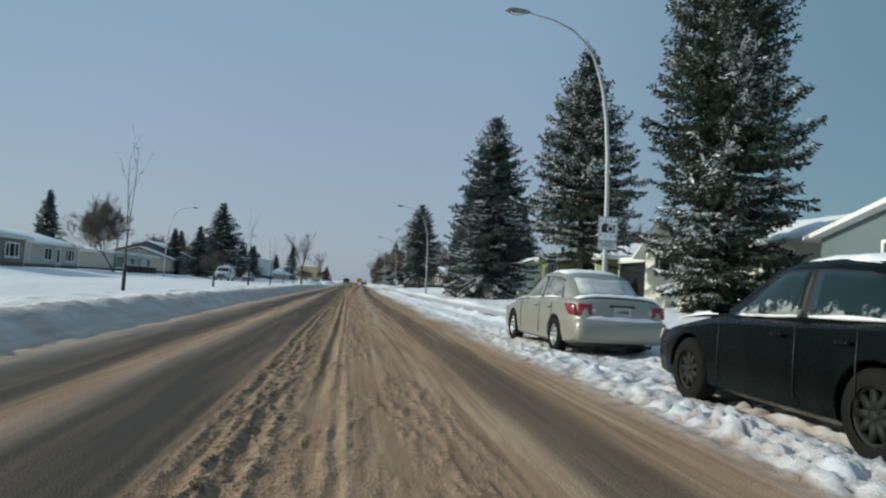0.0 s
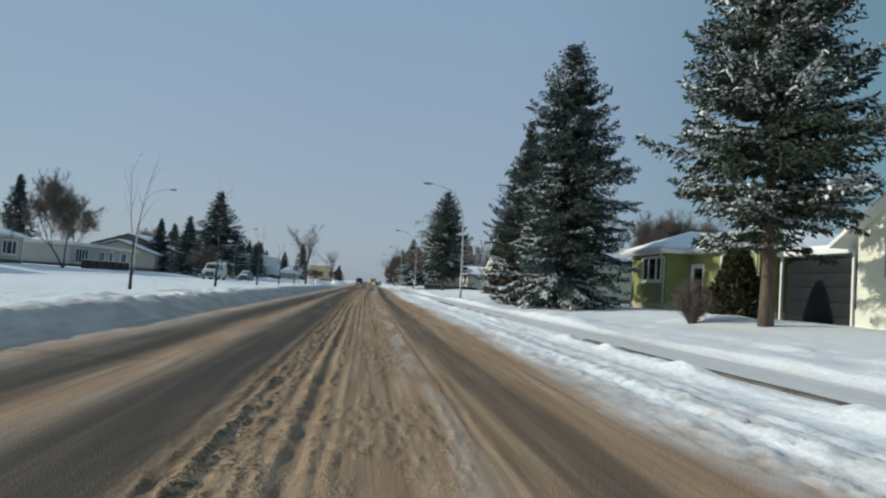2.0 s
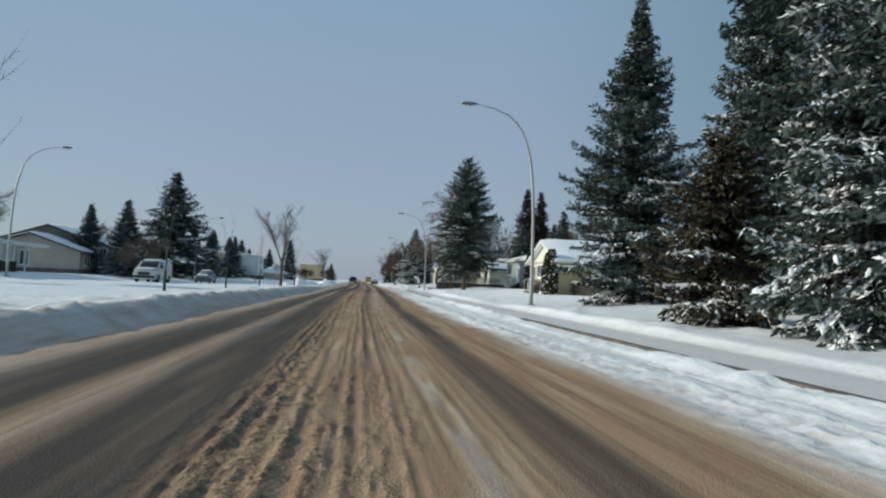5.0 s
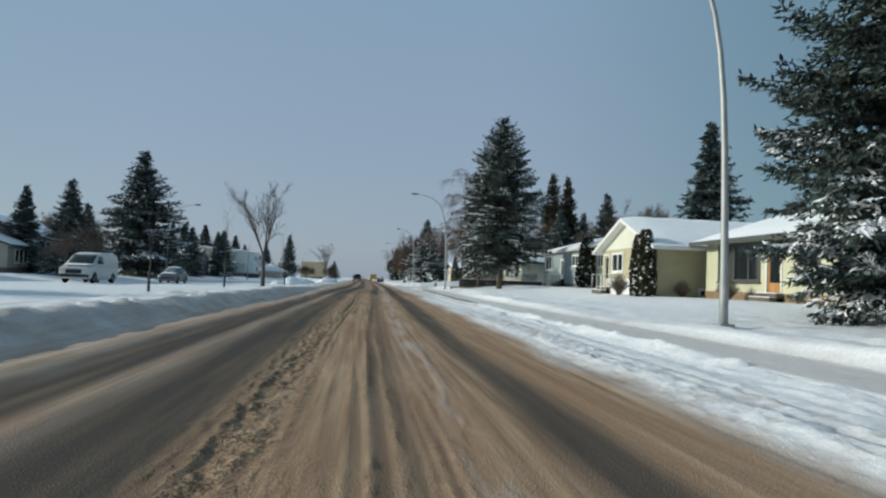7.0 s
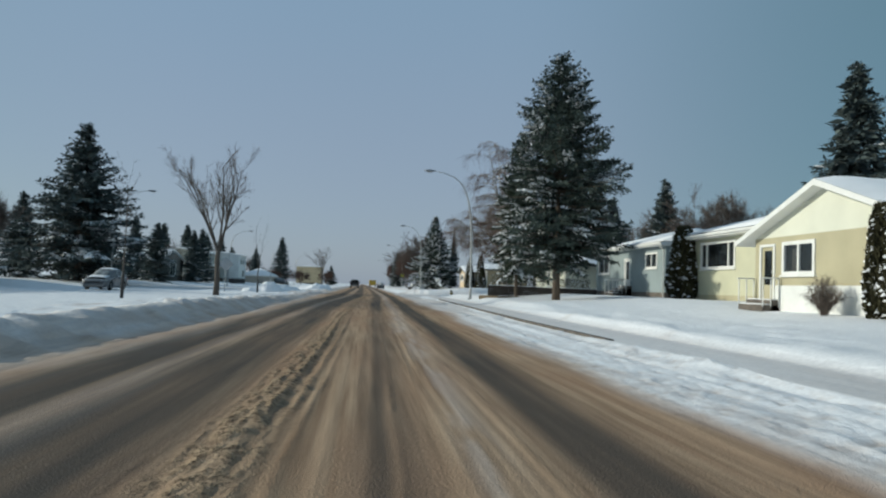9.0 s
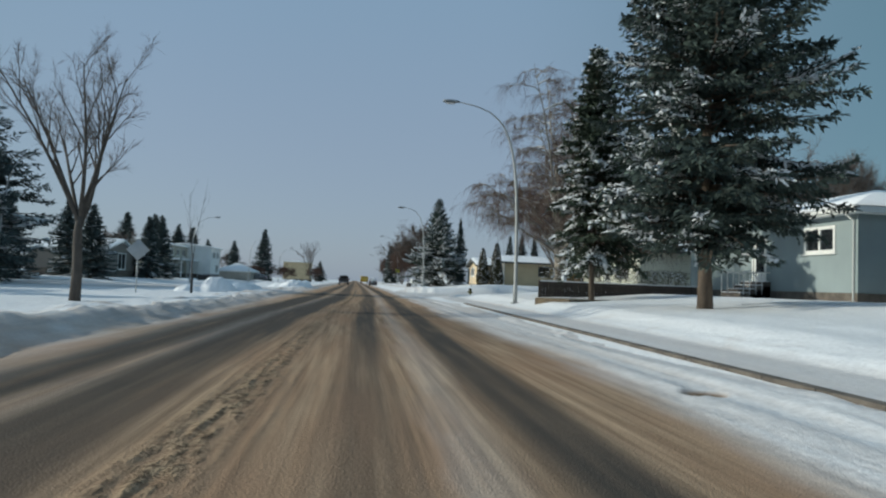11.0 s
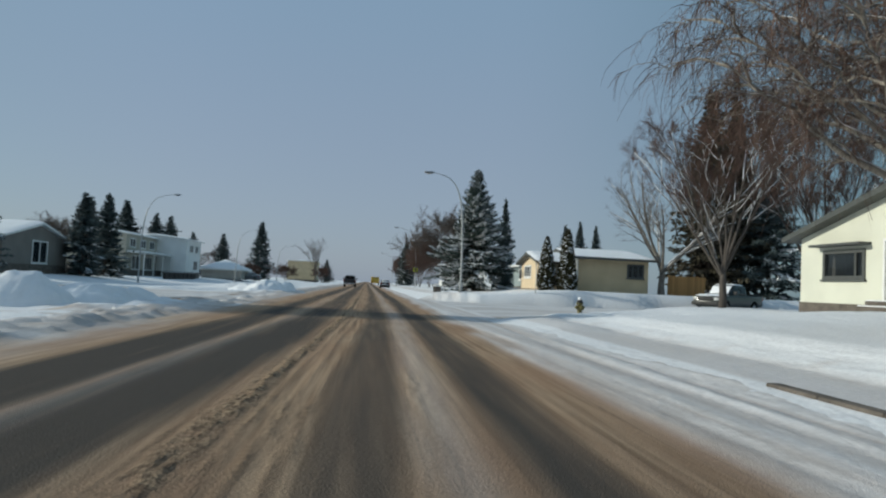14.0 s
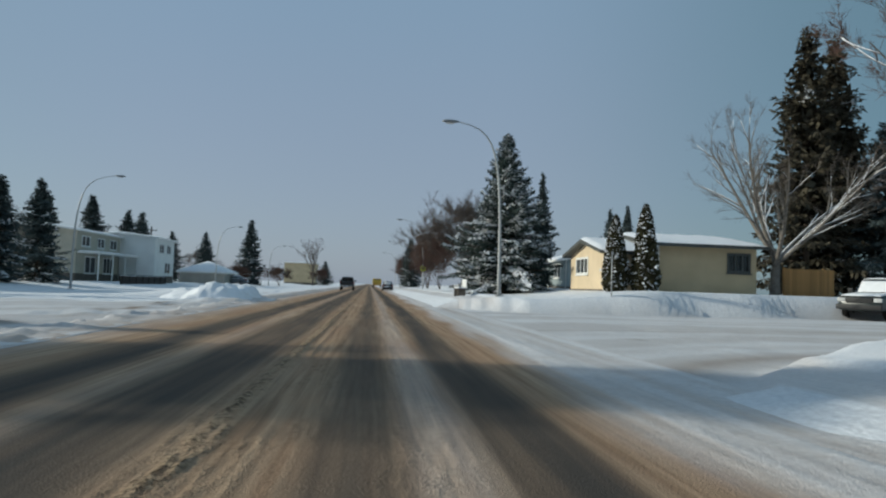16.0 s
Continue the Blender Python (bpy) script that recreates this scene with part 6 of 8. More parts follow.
def ring_of(w, zb, zs, zt, y):
    """Half a body section, mirrored: sill, side, shoulder, top."""
    h = [(0.0, zb), (w * 0.86, zb), (w * 0.955, zb + 0.05), (w * 0.995, zb + 0.20), (w, zb + (zs - zb) * 0.55), (w * 0.985, zs - 0.05), (w * 0.93, zs), (w * 0.70, zt - 0.012), (w * 0.35, zt)]
    return [(x, y, z) for x, z in h] + [(0.0, y, zt + 0.004)] + [(-x, y, z) for x, z in reversed(h[1:])]


def loft(bm, sections):
    rings = [[bm.verts.new(p) for p in s] for s in sections]
    n = len(rings[0])
    for a, b in zip(rings, rings[1:]):
        for i in range(n):
            bm.faces.new((a[i], a[(i + 1) % n], b[(i + 1) % n], b[i]))
    bm.faces.new(rings[0])
    bm.faces.new(rings[-1][::-1])
    return bm


def cut_arches(me, axles, r, half):
    """Open wheel arches in a closed body."""
    body = bpy.data.objects.new("cut_body", me)
    scene.collection.objects.link(body)
    bm = bmesh.new()
    for y, z in axles:
        for s in (-1, 1):
            tube(bm, [(s * (half - 0.34), y, z), (s * (half + 0.3), y, z)], [r, r], 28)
    cm = bpy.data.meshes.new("cutter")
    bmesh.ops.recalc_face_normals(bm, faces=bm.faces)
    bm.to_mesh(cm)
    bm.free()
    cut = bpy.data.objects.new("cutter", cm)
    scene.collection.objects.link(cut)
    mod = body.modifiers.new("arch", "BOOLEAN")
    mod.object, mod.operation, mod.solver = cut, "DIFFERENCE", "EXACT"
    dg = bpy.context.evaluated_depsgraph_get()
    out = bpy.data.meshes.new_from_object(body.evaluated_get(dg))
    bpy.data.objects.remove(body)
    bpy.data.objects.remove(cut)
    return out


def wheel(parent, x, y, r, w, rim_mat, spokes, side):
    """A tyre with a rim of spokes; side: -1 left, 1 right."""
    bm = bmesh.new()
    prof = [(-w / 2, r * 0.62), (-w / 2, r * 0.90), (-w * 0.36, r), (w * 0.36, r), (w / 2, r * 0.90), (w / 2, r * 0.62)]
    n = 32
    rings = [[bm.verts.new((a, q * math.cos(2 * math.pi * k / n), q * math.sin(2 * math.pi * k / n))) for a, q in prof] for k in range(n)]
    for k in range(n):
        for i in range(5):
            bm.faces.new((rings[k][i], rings[k][i + 1], rings[(k + 1) % n][i + 1], rings[(k + 1) % n][i]))
    wh = part("wheel", bm, RUBBER, parent)
    wh.location = (x, y, r)
    bm = bmesh.new()
    o = side * w * 0.40
    R = r * 0.66
    tube(bm, [(o * 0.2, 0, 0), (o * 0.28, 0, 0)], [R, R], 28)
    for k in range(28):
        a0, a1 = 2 * math.pi * k / 28, 2 * math.pi * (k + 1) / 28
        q = [(o, R * math.cos(a0), R * math.sin(a0)), (o, R * math.cos(a1), R * math.sin(a1)), (o, R * .86 * math.cos(a1), R * .86 * math.sin(a1)), (o, R * .86 * math.cos(a0), R * .86 * math.sin(a0))]
        v = [bm.verts.new(p) for p in q]
        bm.faces.new(v)
        u = [bm.verts.new((o * .25, p[1], p[2])) for p in q[2:]]
        bm.faces.new((v[3], v[2], u[0], u[1]))
    for k in range(spokes):
        a = 2 * math.pi * k / spokes
        c, s = math.cos(a), math.sin(a)
        hw0, hw1 = R * 0.15, R * 0.10
        q = [(o * 1.05, 0.12 * R * c - hw0 * s, 0.12 * R * s + hw0 * c), (o * 1.05, 0.12 * R * c + hw0 * s, 0.12 * R * s - hw0 * c), (o * .92, .9 * R * c + hw1 * s, .9 * R * s - hw1 * c), (o * .92, .9 * R * c - hw1 * s, .9 * R * s + hw1 * c)]
        v = [bm.verts.new(p) for p in q]
        u = [bm.verts.new((p[0] * 0.6, p[1], p[2])) for p in q]
        bm.faces.new(v)
        for i in range(4):
            bm.faces.new((v[i], v[(i + 1) % 4], u[(i + 1) % 4], u[i]))
    tube(bm, [(o * .5, 0, 0), (o * 1.12, 0, 0)], [R * 0.24, R * 0.18], 12)
    part("rim", bm, rim_mat, wh)
    return wh


def lerp(a, b, f):
    return tuple(p + (q - p) * f for p, q in zip(a, b))


def panel(parent, name, corners, mat, off=0.006, nu=6, nv=4, label="", bulge=0.0):
    """A thin pane on the four corners a, b, c, d, lifted off its outer side."""
    a, b, c, d = [Vector(p) for p in corners]
    nrm = (b - a).cross(d - a).normalized()
    bm = bmesh.new()
    g = []
    for lift in (0.0, off):
        rows = []
        for j in range(nv + 1):
            row = []
            for i in range(nu + 1):
                p = (a.lerp(b, i / nu)).lerp(d.lerp(c, i / nu), j / nv)
                k = bulge * (1 - (2 * i / nu - 1) ** 2) * (1 - (2 * j / nv - 1) ** 2)
                row.append(bm.verts.new(p + nrm * (lift + k)))
            rows.append(row)
        g.append(rows)
    for rows in g:
        for j in range(nv):
            for i in range(nu):
                bm.faces.new((rows[j][i], rows[j][i + 1], rows[j + 1][i + 1], rows[j + 1][i]))
    lo, hi = g
    rim = [(0, i) for i in range(nu + 1)] + [(j, nu) for j in range(1, nv + 1)] + [(nv, i) for i in range(nu - 1, -1, -1)] + [(j, 0) for j in range(nv - 1, 0, -1)]
    for (j0, i0), (j1, i1) in zip(rim, rim[1:] + rim[:1]):
        bm.faces.new((lo[j0][i0], lo[j1][i1], hi[j1][i1], hi[j0][i0]))
    return part(name, bm, mat, parent, label)


def snow_patch(parent, f, u0, u1, v0, v1, t=0.05, n=14, m=10, seed=0, label="layer of snow"):
    """A lumpy snow layer over a surface f(u, v)."""
    rng = np.random.default_rng(seed)
    bm = bmesh.new()
    lo, hi = [], []
    for j in range(m + 1):
        rl, rh = [], []
        for i in range(n + 1):
            p = Vector(f(u0 + (u1 - u0) * i / n, v0 + (v1 - v0) * j / m))
            e = min(i, n - i, j, m - j)
            k = 0.15 if e == 0 else (0.8 if e == 1 else 1.0)
            rl.append(bm.verts.new(p))
            rh.append(bm.verts.new(p + Vector((0, 0, t * k * rng.uniform(0.7, 1.25) + 0.004))))
        lo.append(rl)
        hi.append(rh)
    for j in range(m):
        for i in range(n):
            bm.faces.new((hi[j][i], hi[j][i + 1], hi[j + 1][i + 1], hi[j + 1][i]))
    rim = [(0, i) for i in range(n + 1)] + [(j, n) for j in range(1, m + 1)] + [(m, i) for i in range(n - 1, -1, -1)] + [(j, 0) for j in range(m - 1, 0, -1)]
    for (j0, i0), (j1, i1) in zip(rim, rim[1:] + rim[:1]):
        bm.faces.new((lo[j0][i0], lo[j1][i1], hi[j1][i1], hi[j0][i0]))
    return part("snow_layer", bm, CAR_SNOW, parent, label)


def sedan(m, label, body_mat, rim_mat, spokes, glass, half=0.85, name="sedan_car", snowy=1.0, r=0.315, roof_h=1.475, hatch=False):
    """A four-door saloon, nose along +y, standing on z = 0."""
    e = thing(name, m, label, "car")
    w = half
    ax_f, ax_r = 1.32, -1.28
    S = [(2.27, w * .66, .36, .55, .60), (2.24, w * .80, .24, .60, .66), (2.12, w * .91, .20, .66, .73), (1.85, w * .96, .18, .74, .81), (1.32, w * .995, .18, .83, .90), (0.85, w, .18, .89, .96),
         (0.3, w, .18, .91, .965), (-0.5, w, .18, .93, .98), (-1.28, w, .18, .96, 1.00), (-1.75, w * .985, .20, .97, 1.025), (-2.02, w * .955, .24, .96, 1.02), (-2.17, w * .90, .30, .92, .98), (-2.245, w * .82, .36, .80, .86), (-2.265, w * .72, .44, .68, .72)]
    bm = loft(bmesh.new(), [ring_of(a, zb, zs, zt, y) for y, a, zb, zs, zt in S])
    bmesh.ops.recalc_face_normals(bm, faces=bm.faces)
    me = bpy.data.meshes.new("body")
    bm.to_mesh(me)
    bm.free()
    me = cut_arches(me, ((ax_f, r), (ax_r, r)), r + 0.055, w)
    me.materials.clear()
    me.polygons.foreach_set("use_smooth", np.ones(len(me.polygons), bool))
    me.set_sharp_from_angle(angle=radians(38))
    part("body", me, body_mat, e)
    # greenhouse
    bw = w * 0.90
    rear_y = -2.12 if hatch else -1.72
    G = [(0.98, .955, bw * .80, .93), (0.20, roof_h - .055, w * .66, .94), (-0.05, roof_h - .01, w * .69, .945), (-0.55, roof_h, w * .70, .955), (-1.0, roof_h - .03, w * .68, .965), (-1.28 if not hatch else -1.7, roof_h - .11, w * .64, .97), (rear_y, 1.02, bw * .72, .99)]

    def g_ring(y, zt, tw, zb):
        b = bw if zt > 1.2 else bw * 0.93
        h = [(b, zb - .03), (b, zb), (b + (tw - b) * .5 + .012, zb + (zt - zb) * .5), (tw + .03, zt - .075 if zt > 1.2 else zb + .01), (tw - .05, zt - .02 if zt > 1.2 else zt), (tw * .5, zt + .012 if zt > 1.2 else zt + .003)]
        return [(x, y, z) for x, z in h] + [(0, y, zt + (.02 if zt > 1.2 else .005))] + [(-x, y, z) for x, z in reversed(h)]
    bm = loft(bmesh.new(), [g_ring(*g) for g in G])
    cabin = part("cabin", bm, body_mat, e)
    cabin.data.set_sharp_from_angle(angle=radians(40))

    def side_pt(s, y, f):
        """Point on the cabin's side; f from belt to roof rail."""
        for a, b in zip(G, G[1:]):
            if b[0] <= y <= a[0]:
                k = (a[0] - y) / (a[0] - b[0])
                zt, tw, zb = a[1] + (b[1] - a[1]) * k, a[2] + (b[2] - a[2]) * k, a[3] + (b[3] - a[3]) * k
                bb = (bw if a[1] > 1.2 else bw * .93) * (1 - k) + (bw if b[1] > 1.2 else bw * .93) * k
                return (s * (bb + (tw + .03 - bb) * f + .012 * (1 - abs(2 * f - 1))), y, zb + (zt - .075 - zb) * f)
        return (0, y, 1)
    for s in (-1, 1):
        # front and rear side windows, the first raked with the windscreen
        for y0b, y0t, y1b, y1t in ((0.62, 0.14, -0.38, -0.34), (-0.47, -0.44, -1.42 if not hatch else -1.6, -1.12 if not hatch else -1.5)):
            for nm, mt, lift, mg in (("window_frame", BLACK_PLASTIC, .010, .045), ("side_window", glass, .018, 0.0)):
                verts, faces = [], []
                for layer in (0, 1):
                    for j in range(6):
                        f = (.06 - mg * .9) + (.84 + mg * 1.7) * j / 5
                        ya, yb = y0b + (y0t - y0b) * j / 5 + mg, y1b + (y1t - y1b) * j / 5 - mg
                        for i in range(9):
                            p = side_pt(s, ya + (yb - ya) * i / 8, f)
                            verts.append((p[0] + s * (lift if layer else lift - .02), p[1], p[2]))
                for j in range(5):
                    for i in range(8):
                        a = j * 9 + i
                        faces += [(a, a + 1, a + 10, a + 9), (a + 54, a + 63, a + 64, a + 55)]
                rim = list(range(9)) + [j * 9 + 8 for j in range(1, 6)] + [45 + i for i in range(7, -1, -1)] + [j * 9 for j in range(4, 0, -1)]
                faces += [(p, q, q + 54, p + 54) for p, q in zip(rim, rim[1:] + rim[:1])]
                bm = bmesh.new()
                bv = [bm.verts.new(p) for p in verts]
                for fc in faces:
                    bm.faces.new([bv[i] for i in fc])
                part(nm, bm, mt, e)
            if snowy > 0:
                a, b = side_pt(s, y0b - .03, .045), side_pt(s, y1b + .03, .045)
                bmw = bmesh.new()
                tube(bmw, [(a[0] + s * .014, a[1], a[2]), (a[0] + s * .018, (a[1] + b[1]) / 2, a[2] + .012), (b[0] + s * .014, b[1], b[2])], [.012, .022, .012], 6)
                part("snow_line", bmw, CAR_SNOW, e, "strip of snow on the window ledge")
        # door seams and handles
        for y in (0.72, -0.43, -1.12):
            bm = bmesh.new()
            tube(bm, [(s * (w + .001), y, .30), (s * (w + .002), y, .62), (s * (w * .988), y, .90)], [.006] * 3, 4)
            part("door_seam", bm, BLACK_PLASTIC, e)
        for y in (-0.22, -1.0):
            bm = bmesh.new()
            tube(bm, [(s * (w + .004), y + .09, .80), (s * (w + .03), y + .06, .805), (s * (w + .03), y - .06, .805), (s * (w + .004), y - .09, .80)], [.014] * 4, 6)
            part("door_handle", bm, body_mat, e)
        bm = bmesh.new()
        box(bm, s * (w - .02) if s > 0 else s * (w + .15), s * (w + .15) if s > 0 else s * (w - .02), 0.54, 0.63, .94, 1.04, .03)
        part("wing_mirror", bm, body_mat if snowy < 2 else BLACK_PLASTIC, e)
        # rear and front lamps
        panel(e, "tail_lamp", [(s * w * .985, -1.99, .715), (s * w * .99, -1.80, .885), (s * w * .935, -2.13, .89), (s * w * .915, -2.19, .70)][::(1 if s > 0 else -1)], RED_LENS, .02, bulge=.015)
        panel(e, "tail_lamp", [(s * w * .90, -2.20, .70), (s * w * .90, -2.175, .90), (s * w * .62, -2.215, .89), (s * w * .62, -2.25, .72)][::(1 if s > 0 else -1)], RED_LENS, .02, bulge=.01)
        panel(e, "reversing_lamp", [(s * w * .62, -2.253, .76), (s * w * .62, -2.22, .84), (s * w * .56, -2.230, .84), (s * w * .56, -2.256, .76)][::(1 if s > 0 else -1)], CLEAR_LENS, .016)
        panel(e, "headlamp", [(s * w * .52, 2.26, .58), (s * w * .55, 2.235, .68), (s * w * .93, 2.03, .72), (s * w * .92, 2.12, .60)][::(1 if s < 0 else -1)], CLEAR_LENS, .02, bulge=.015)
        for y in (ax_f, ax_r):
            wheel(e, s * (w - .105), y, r, .20, rim_mat, spokes, s)
            bm = bmesh.new()
            a = [math.pi * k / 14 for k in range(15)]
            tube(bm, [(s * (w - .02), y + (r + .06) * math.cos(t), r + (r + .06) * math.sin(t)) for t in a], [.012] * 15, 5)
            part("arch_lip", bm, body_mat, e)
    # windscreen, rear window, grille, plate, sills
    panel(e, "windscreen", [(bw * .76, .94, .985), (w * .62, .235, roof_h - .09), (-w * .62, .235, roof_h - .09), (-bw * .76, .94, .985)][::-1], glass, .014, bulge=.03)
    back = G[-2]
    panel(e, "rear_window", [(-bw * .68, rear_y + .05, 1.055), (-w * .60, back[0] - .03, back[1] - .03), (w * .60, back[0] - .03, back[1] - .03), (bw * .68, rear_y + .05, 1.055)][::-1], FROST_REAR, .014, bulge=.03)
    part("rear_bumper", boxed(-w * .95, w * .95, -2.345, -2.06, .26, .66, bevel=.13), body_mat, e)
    if snowy > 0:
        bm = bmesh.new()
        tube(bm, [(w * .93 * (k / 6), -2.27 + .10 * abs(k / 6) ** 3, .655 + .006 * (k % 2)) for k in range(-6, 7)], [.012] + [.04 + .008 * (k % 3) for k in range(11)] + [.012], 7)
        part("snow_line", bm, CAR_SNOW, e, "ledge of snow on the rear bumper")
    part("grille", boxed(-w * .45, w * .45, 2.255, 2.285, .46, .58, bevel=.01), BLACK_PLASTIC, e)
    part("number_plate_recess", boxed(-.22, .22, -2.262, -2.235, .86, .90, bevel=.008), BLACK_PLASTIC, e)
    pl = part("number_plate", boxed(-.155, .155, -2.272, -2.262, .715, .865, bevel=.003), PLATE, e, "white number plate")
    part("plate_writing", boxed(-.11, .11, -2.274, -2.2715, .765, .815), PLATE_BAR, pl)
    bm = bmesh.new()
    tube(bm, [(w * .55, -2.2, .27), (w * .55, -2.30, .27)], [.03, .03], 10)
    part("exhaust_pipe", bm, GALV, e)
    part("underbody", boxed(-w * .8, w * .8, -2.0, 2.0, .17, .30), BLACK_PLASTIC, e)
    if snowy > 0:
        snow_patch(e, lambda u, v: (u * w * .66, v, roof_h + .008 - .05 * abs(u) ** 3 - (0.05 * ((v + .5) / .6) ** 2 if abs(v + .5) > .3 else 0)), -.98, .98, -1.05, .05, .035 * snowy, seed=3)
        snow_patch(e, lambda u, v: (u * w * .86, v, 1.03 - .06 * abs(u) ** 3), -.97, .97, -2.10, -1.82, .04 * snowy, 16, 6, 4)
        snow_patch(e, lambda u, v: (u * w * .80, v, .965 - .11 * ((v - .95) / 1.1) ** 2 - .05 * abs(u) ** 3 + .004), -.96, .96, 1.0, 1.95, .03 * snowy, 14, 8, 6)
    return e


SILVER = paint("silver_beige_paint", (0.31, 0.31, 0.27), 0.28, 0.40, 0.50, (0.32, 0.29, 0.22))
BLACK_PAINT = paint("black_green_paint", (0.001, 0.003, 0.003), 0.10, 0.0, 0.50, (0.015, 0.018, 0.016), 0.0, 0.10)
CHARCOAL = paint("charcoal_paint", (0.018, 0.018, 0.02), 0.35, 0.3, 0.4, (0.08, 0.075, 0.07))
VAN_WHITE = paint("white_van_paint", (0.55, 0.56, 0.55), 0.45, 0.0, 0.3, (0.40, 0.38, 0.34))
GREY_PAINT = paint("grey_paint", (0.13, 0.14, 0.15), 0.35, 0.4, 0.3)
YELLOW_PAINT = paint("yellow_paint", (0.55, 0.38, 0.05), 0.5, 0.0, 0.3)

sedan(pose(4.16, 13.72, 0.045, 0, 0, 3.0), "pale silver four-door saloon with a snowy roof, parked in snow", SILVER, ALLOY, 6, FROST_GLASS)
sedan(pose(4.20, 5.95, 0.045, 0, 0, 0.5), "dirty green-black four-door saloon with frosted windows, parked in snow", BLACK_PAINT, DIRTY_RIM, 9, FROST_DARK, half=0.88, r=0.33, roof_h=1.47)
sedan(pose(-18.1, 124.9, gz(-18.1, 124.9), 0, 0, 180), "snow-covered grey hatchback parked on a side road", GREY_PAINT, STEEL_RIM, 8, FROST_GLASS, name="hatchback_car", snowy=1.8, hatch=True)
sedan(pose(4.0, 236.0, 0.04), "dark parked saloon far down the street", CHARCOAL, STEEL_RIM, 8, FROST_GLASS)
sedan(pose(-21.5, 250.5, 0.2, 0, 0, 90), "grey car parked beside a distant house", GREY_PAINT, STEEL_RIM, 8, FROST_GLASS, snowy=1.5)


def pickup(m, label, mat, name="pickup_truck", snowy=False, bar_col=CHROME):
    """A crew-cab pickup, nose along +y."""
    e = thing(name, m, label, "pickup truck")
    w, r = 1.0, 0.40
    ax_f, ax_r = 1.95, -1.70
    S = [(2.90, w * .80, .48, .80, .86), (2.82, w * .94, .42, .98, 1.04), (2.5, w * .98, .42, 1.05, 1.12), (1.95, w, .42, 1.10, 1.17), (1.30, w, .42, 1.14, 1.20), (0.4, w, .42, 1.16, 1.21), (-0.80, w, .42, 1.18, 1.22), (-0.86, w, .42, 1.20, 1.24), (-2.75, w, .46, 1.24, 1.29), (-2.84, w * .98, .50, 1.23, 1.28)]
    bm = loft(bmesh.new(), [ring_of(a, zb, zs, zt, y) for y, a, zb, zs, zt in S])
    bmesh.ops.recalc_face_normals(bm, faces=bm.faces)
    me = bpy.data.meshes.new("body")
    bm.to_mesh(me)
    bm.free()
    me = cut_arches(me, ((ax_f, r), (ax_r, r)), r + .08, w)
    me.materials.clear()
    me.polygons.foreach_set("use_smooth", np.ones(len(me.polygons), bool))
    me.set_sharp_from_angle(angle=radians(35))
    part("body", me, mat, e)
    G = [(1.35, 1.22, .80, .92), (0.72, 1.86, .74, .90), (0.2, 1.93, .76, .90), (-0.55, 1.92, .76, .90), (-0.82, 1.84, .74, .90)]
    bm = bmesh.new()
    secs = []
    for y, zt, tw, bwid in G:
        zb = 1.18
        t = zt > 1.4
        h = [(bwid, zb - .03), (bwid, zb), (bwid + (tw - bwid) * .5, zb + (zt - zb) * .5), (tw + .03, zt - .08 if t else zb + .01), (tw - .05, zt - .02), (tw * .5, zt + .01)]
        secs.append([(x, y, z) for x, z in h] + [(0, y, zt + .015)] + [(-x, y, z) for x, z in reversed(h)])
    cab = part("cab", loft(bm, secs), mat, e)
    cab.data.set_sharp_from_angle(angle=radians(40))
    panel(e, "rear_window", [(-.68, -.835, 1.34), (-.66, -.842, 1.76), (.66, -.842, 1.76), (.68, -.835, 1.34)][::-1], CAR_GLASS, .014)
    panel(e, "windscreen", [(.80, 1.31, 1.26), (.70, .76, 1.80), (-.70, .76, 1.80), (-.80, 1.31, 1.26)][::-1], CAR_GLASS, .014, bulge=.03)
    for s in (-1, 1):
        for y0b, y0t, y1b, y1t in ((1.1, .72, .18, .20), (.08, .10, -.70, -.66)):
            q = [(s * .905, y0b, 1.24), (s * .905, y1b, 1.24), (s * .80, y1t, 1.78), (s * .80, y0t, 1.78)]
            if s > 0:
                q = [q[1], q[0], q[3], q[2]]
            panel(e, "side_window", q, CAR_GLASS, .016)
        part("tail_lamp", boxed(s * w * .99 - .09 if s > 0 else s * w * .99 - .01, s * w * .99 + .01 if s > 0 else s * w * .99 + .09, -2.875, -2.78, .90, 1.22, bevel=.012), RED_LENS, e)
        part("headlamp", boxed(min(s * .60, s * .94), max(s * .60, s * .94), 2.80, 2.915, .82, 1.0, bevel=.02), CLEAR_LENS, e)
        part("wing_mirror", boxed(min(s * .98, s * 1.22), max(s * .98, s * 1.22), .98, 1.10, 1.26, 1.48, bevel=.03), BLACK_PLASTIC, e)
        for y in (.42, -.42):
            part("door_handle", boxed(min(s * 1.0, s * 1.03), max(s * 1.0, s * 1.03), y - .09, y + .09, 1.05, 1.085, bevel=.006), BLACK_PLASTIC, e)
        for y in (ax_f, ax_r):
            wheel(e, s * (w - .14), y, r, .27, ALLOY, 6, s)
    part("tailgate", boxed(-.78, .78, -2.875, -2.84, .72, 1.26, bevel=.012), mat, e)
    part("bed_cover", boxed(-.90, .90, -2.80, -.90, 1.26, 1.31, bevel=.012), BLACK_PLASTIC, e)
    bp = part("rear_bumper", boxed(-.96, .96, -3.02, -2.86, .48, .68, bevel=.03), bar_col, e)
    pl = part("number_plate", boxed(-.155, .155, -3.035, -3.022, .50, .65, bevel=.003), PLATE, bp, "white number plate")
    part("front_bumper", boxed(-.97, .97, 2.88, 3.02, .48, .70, bevel=.03), bar_col, e)
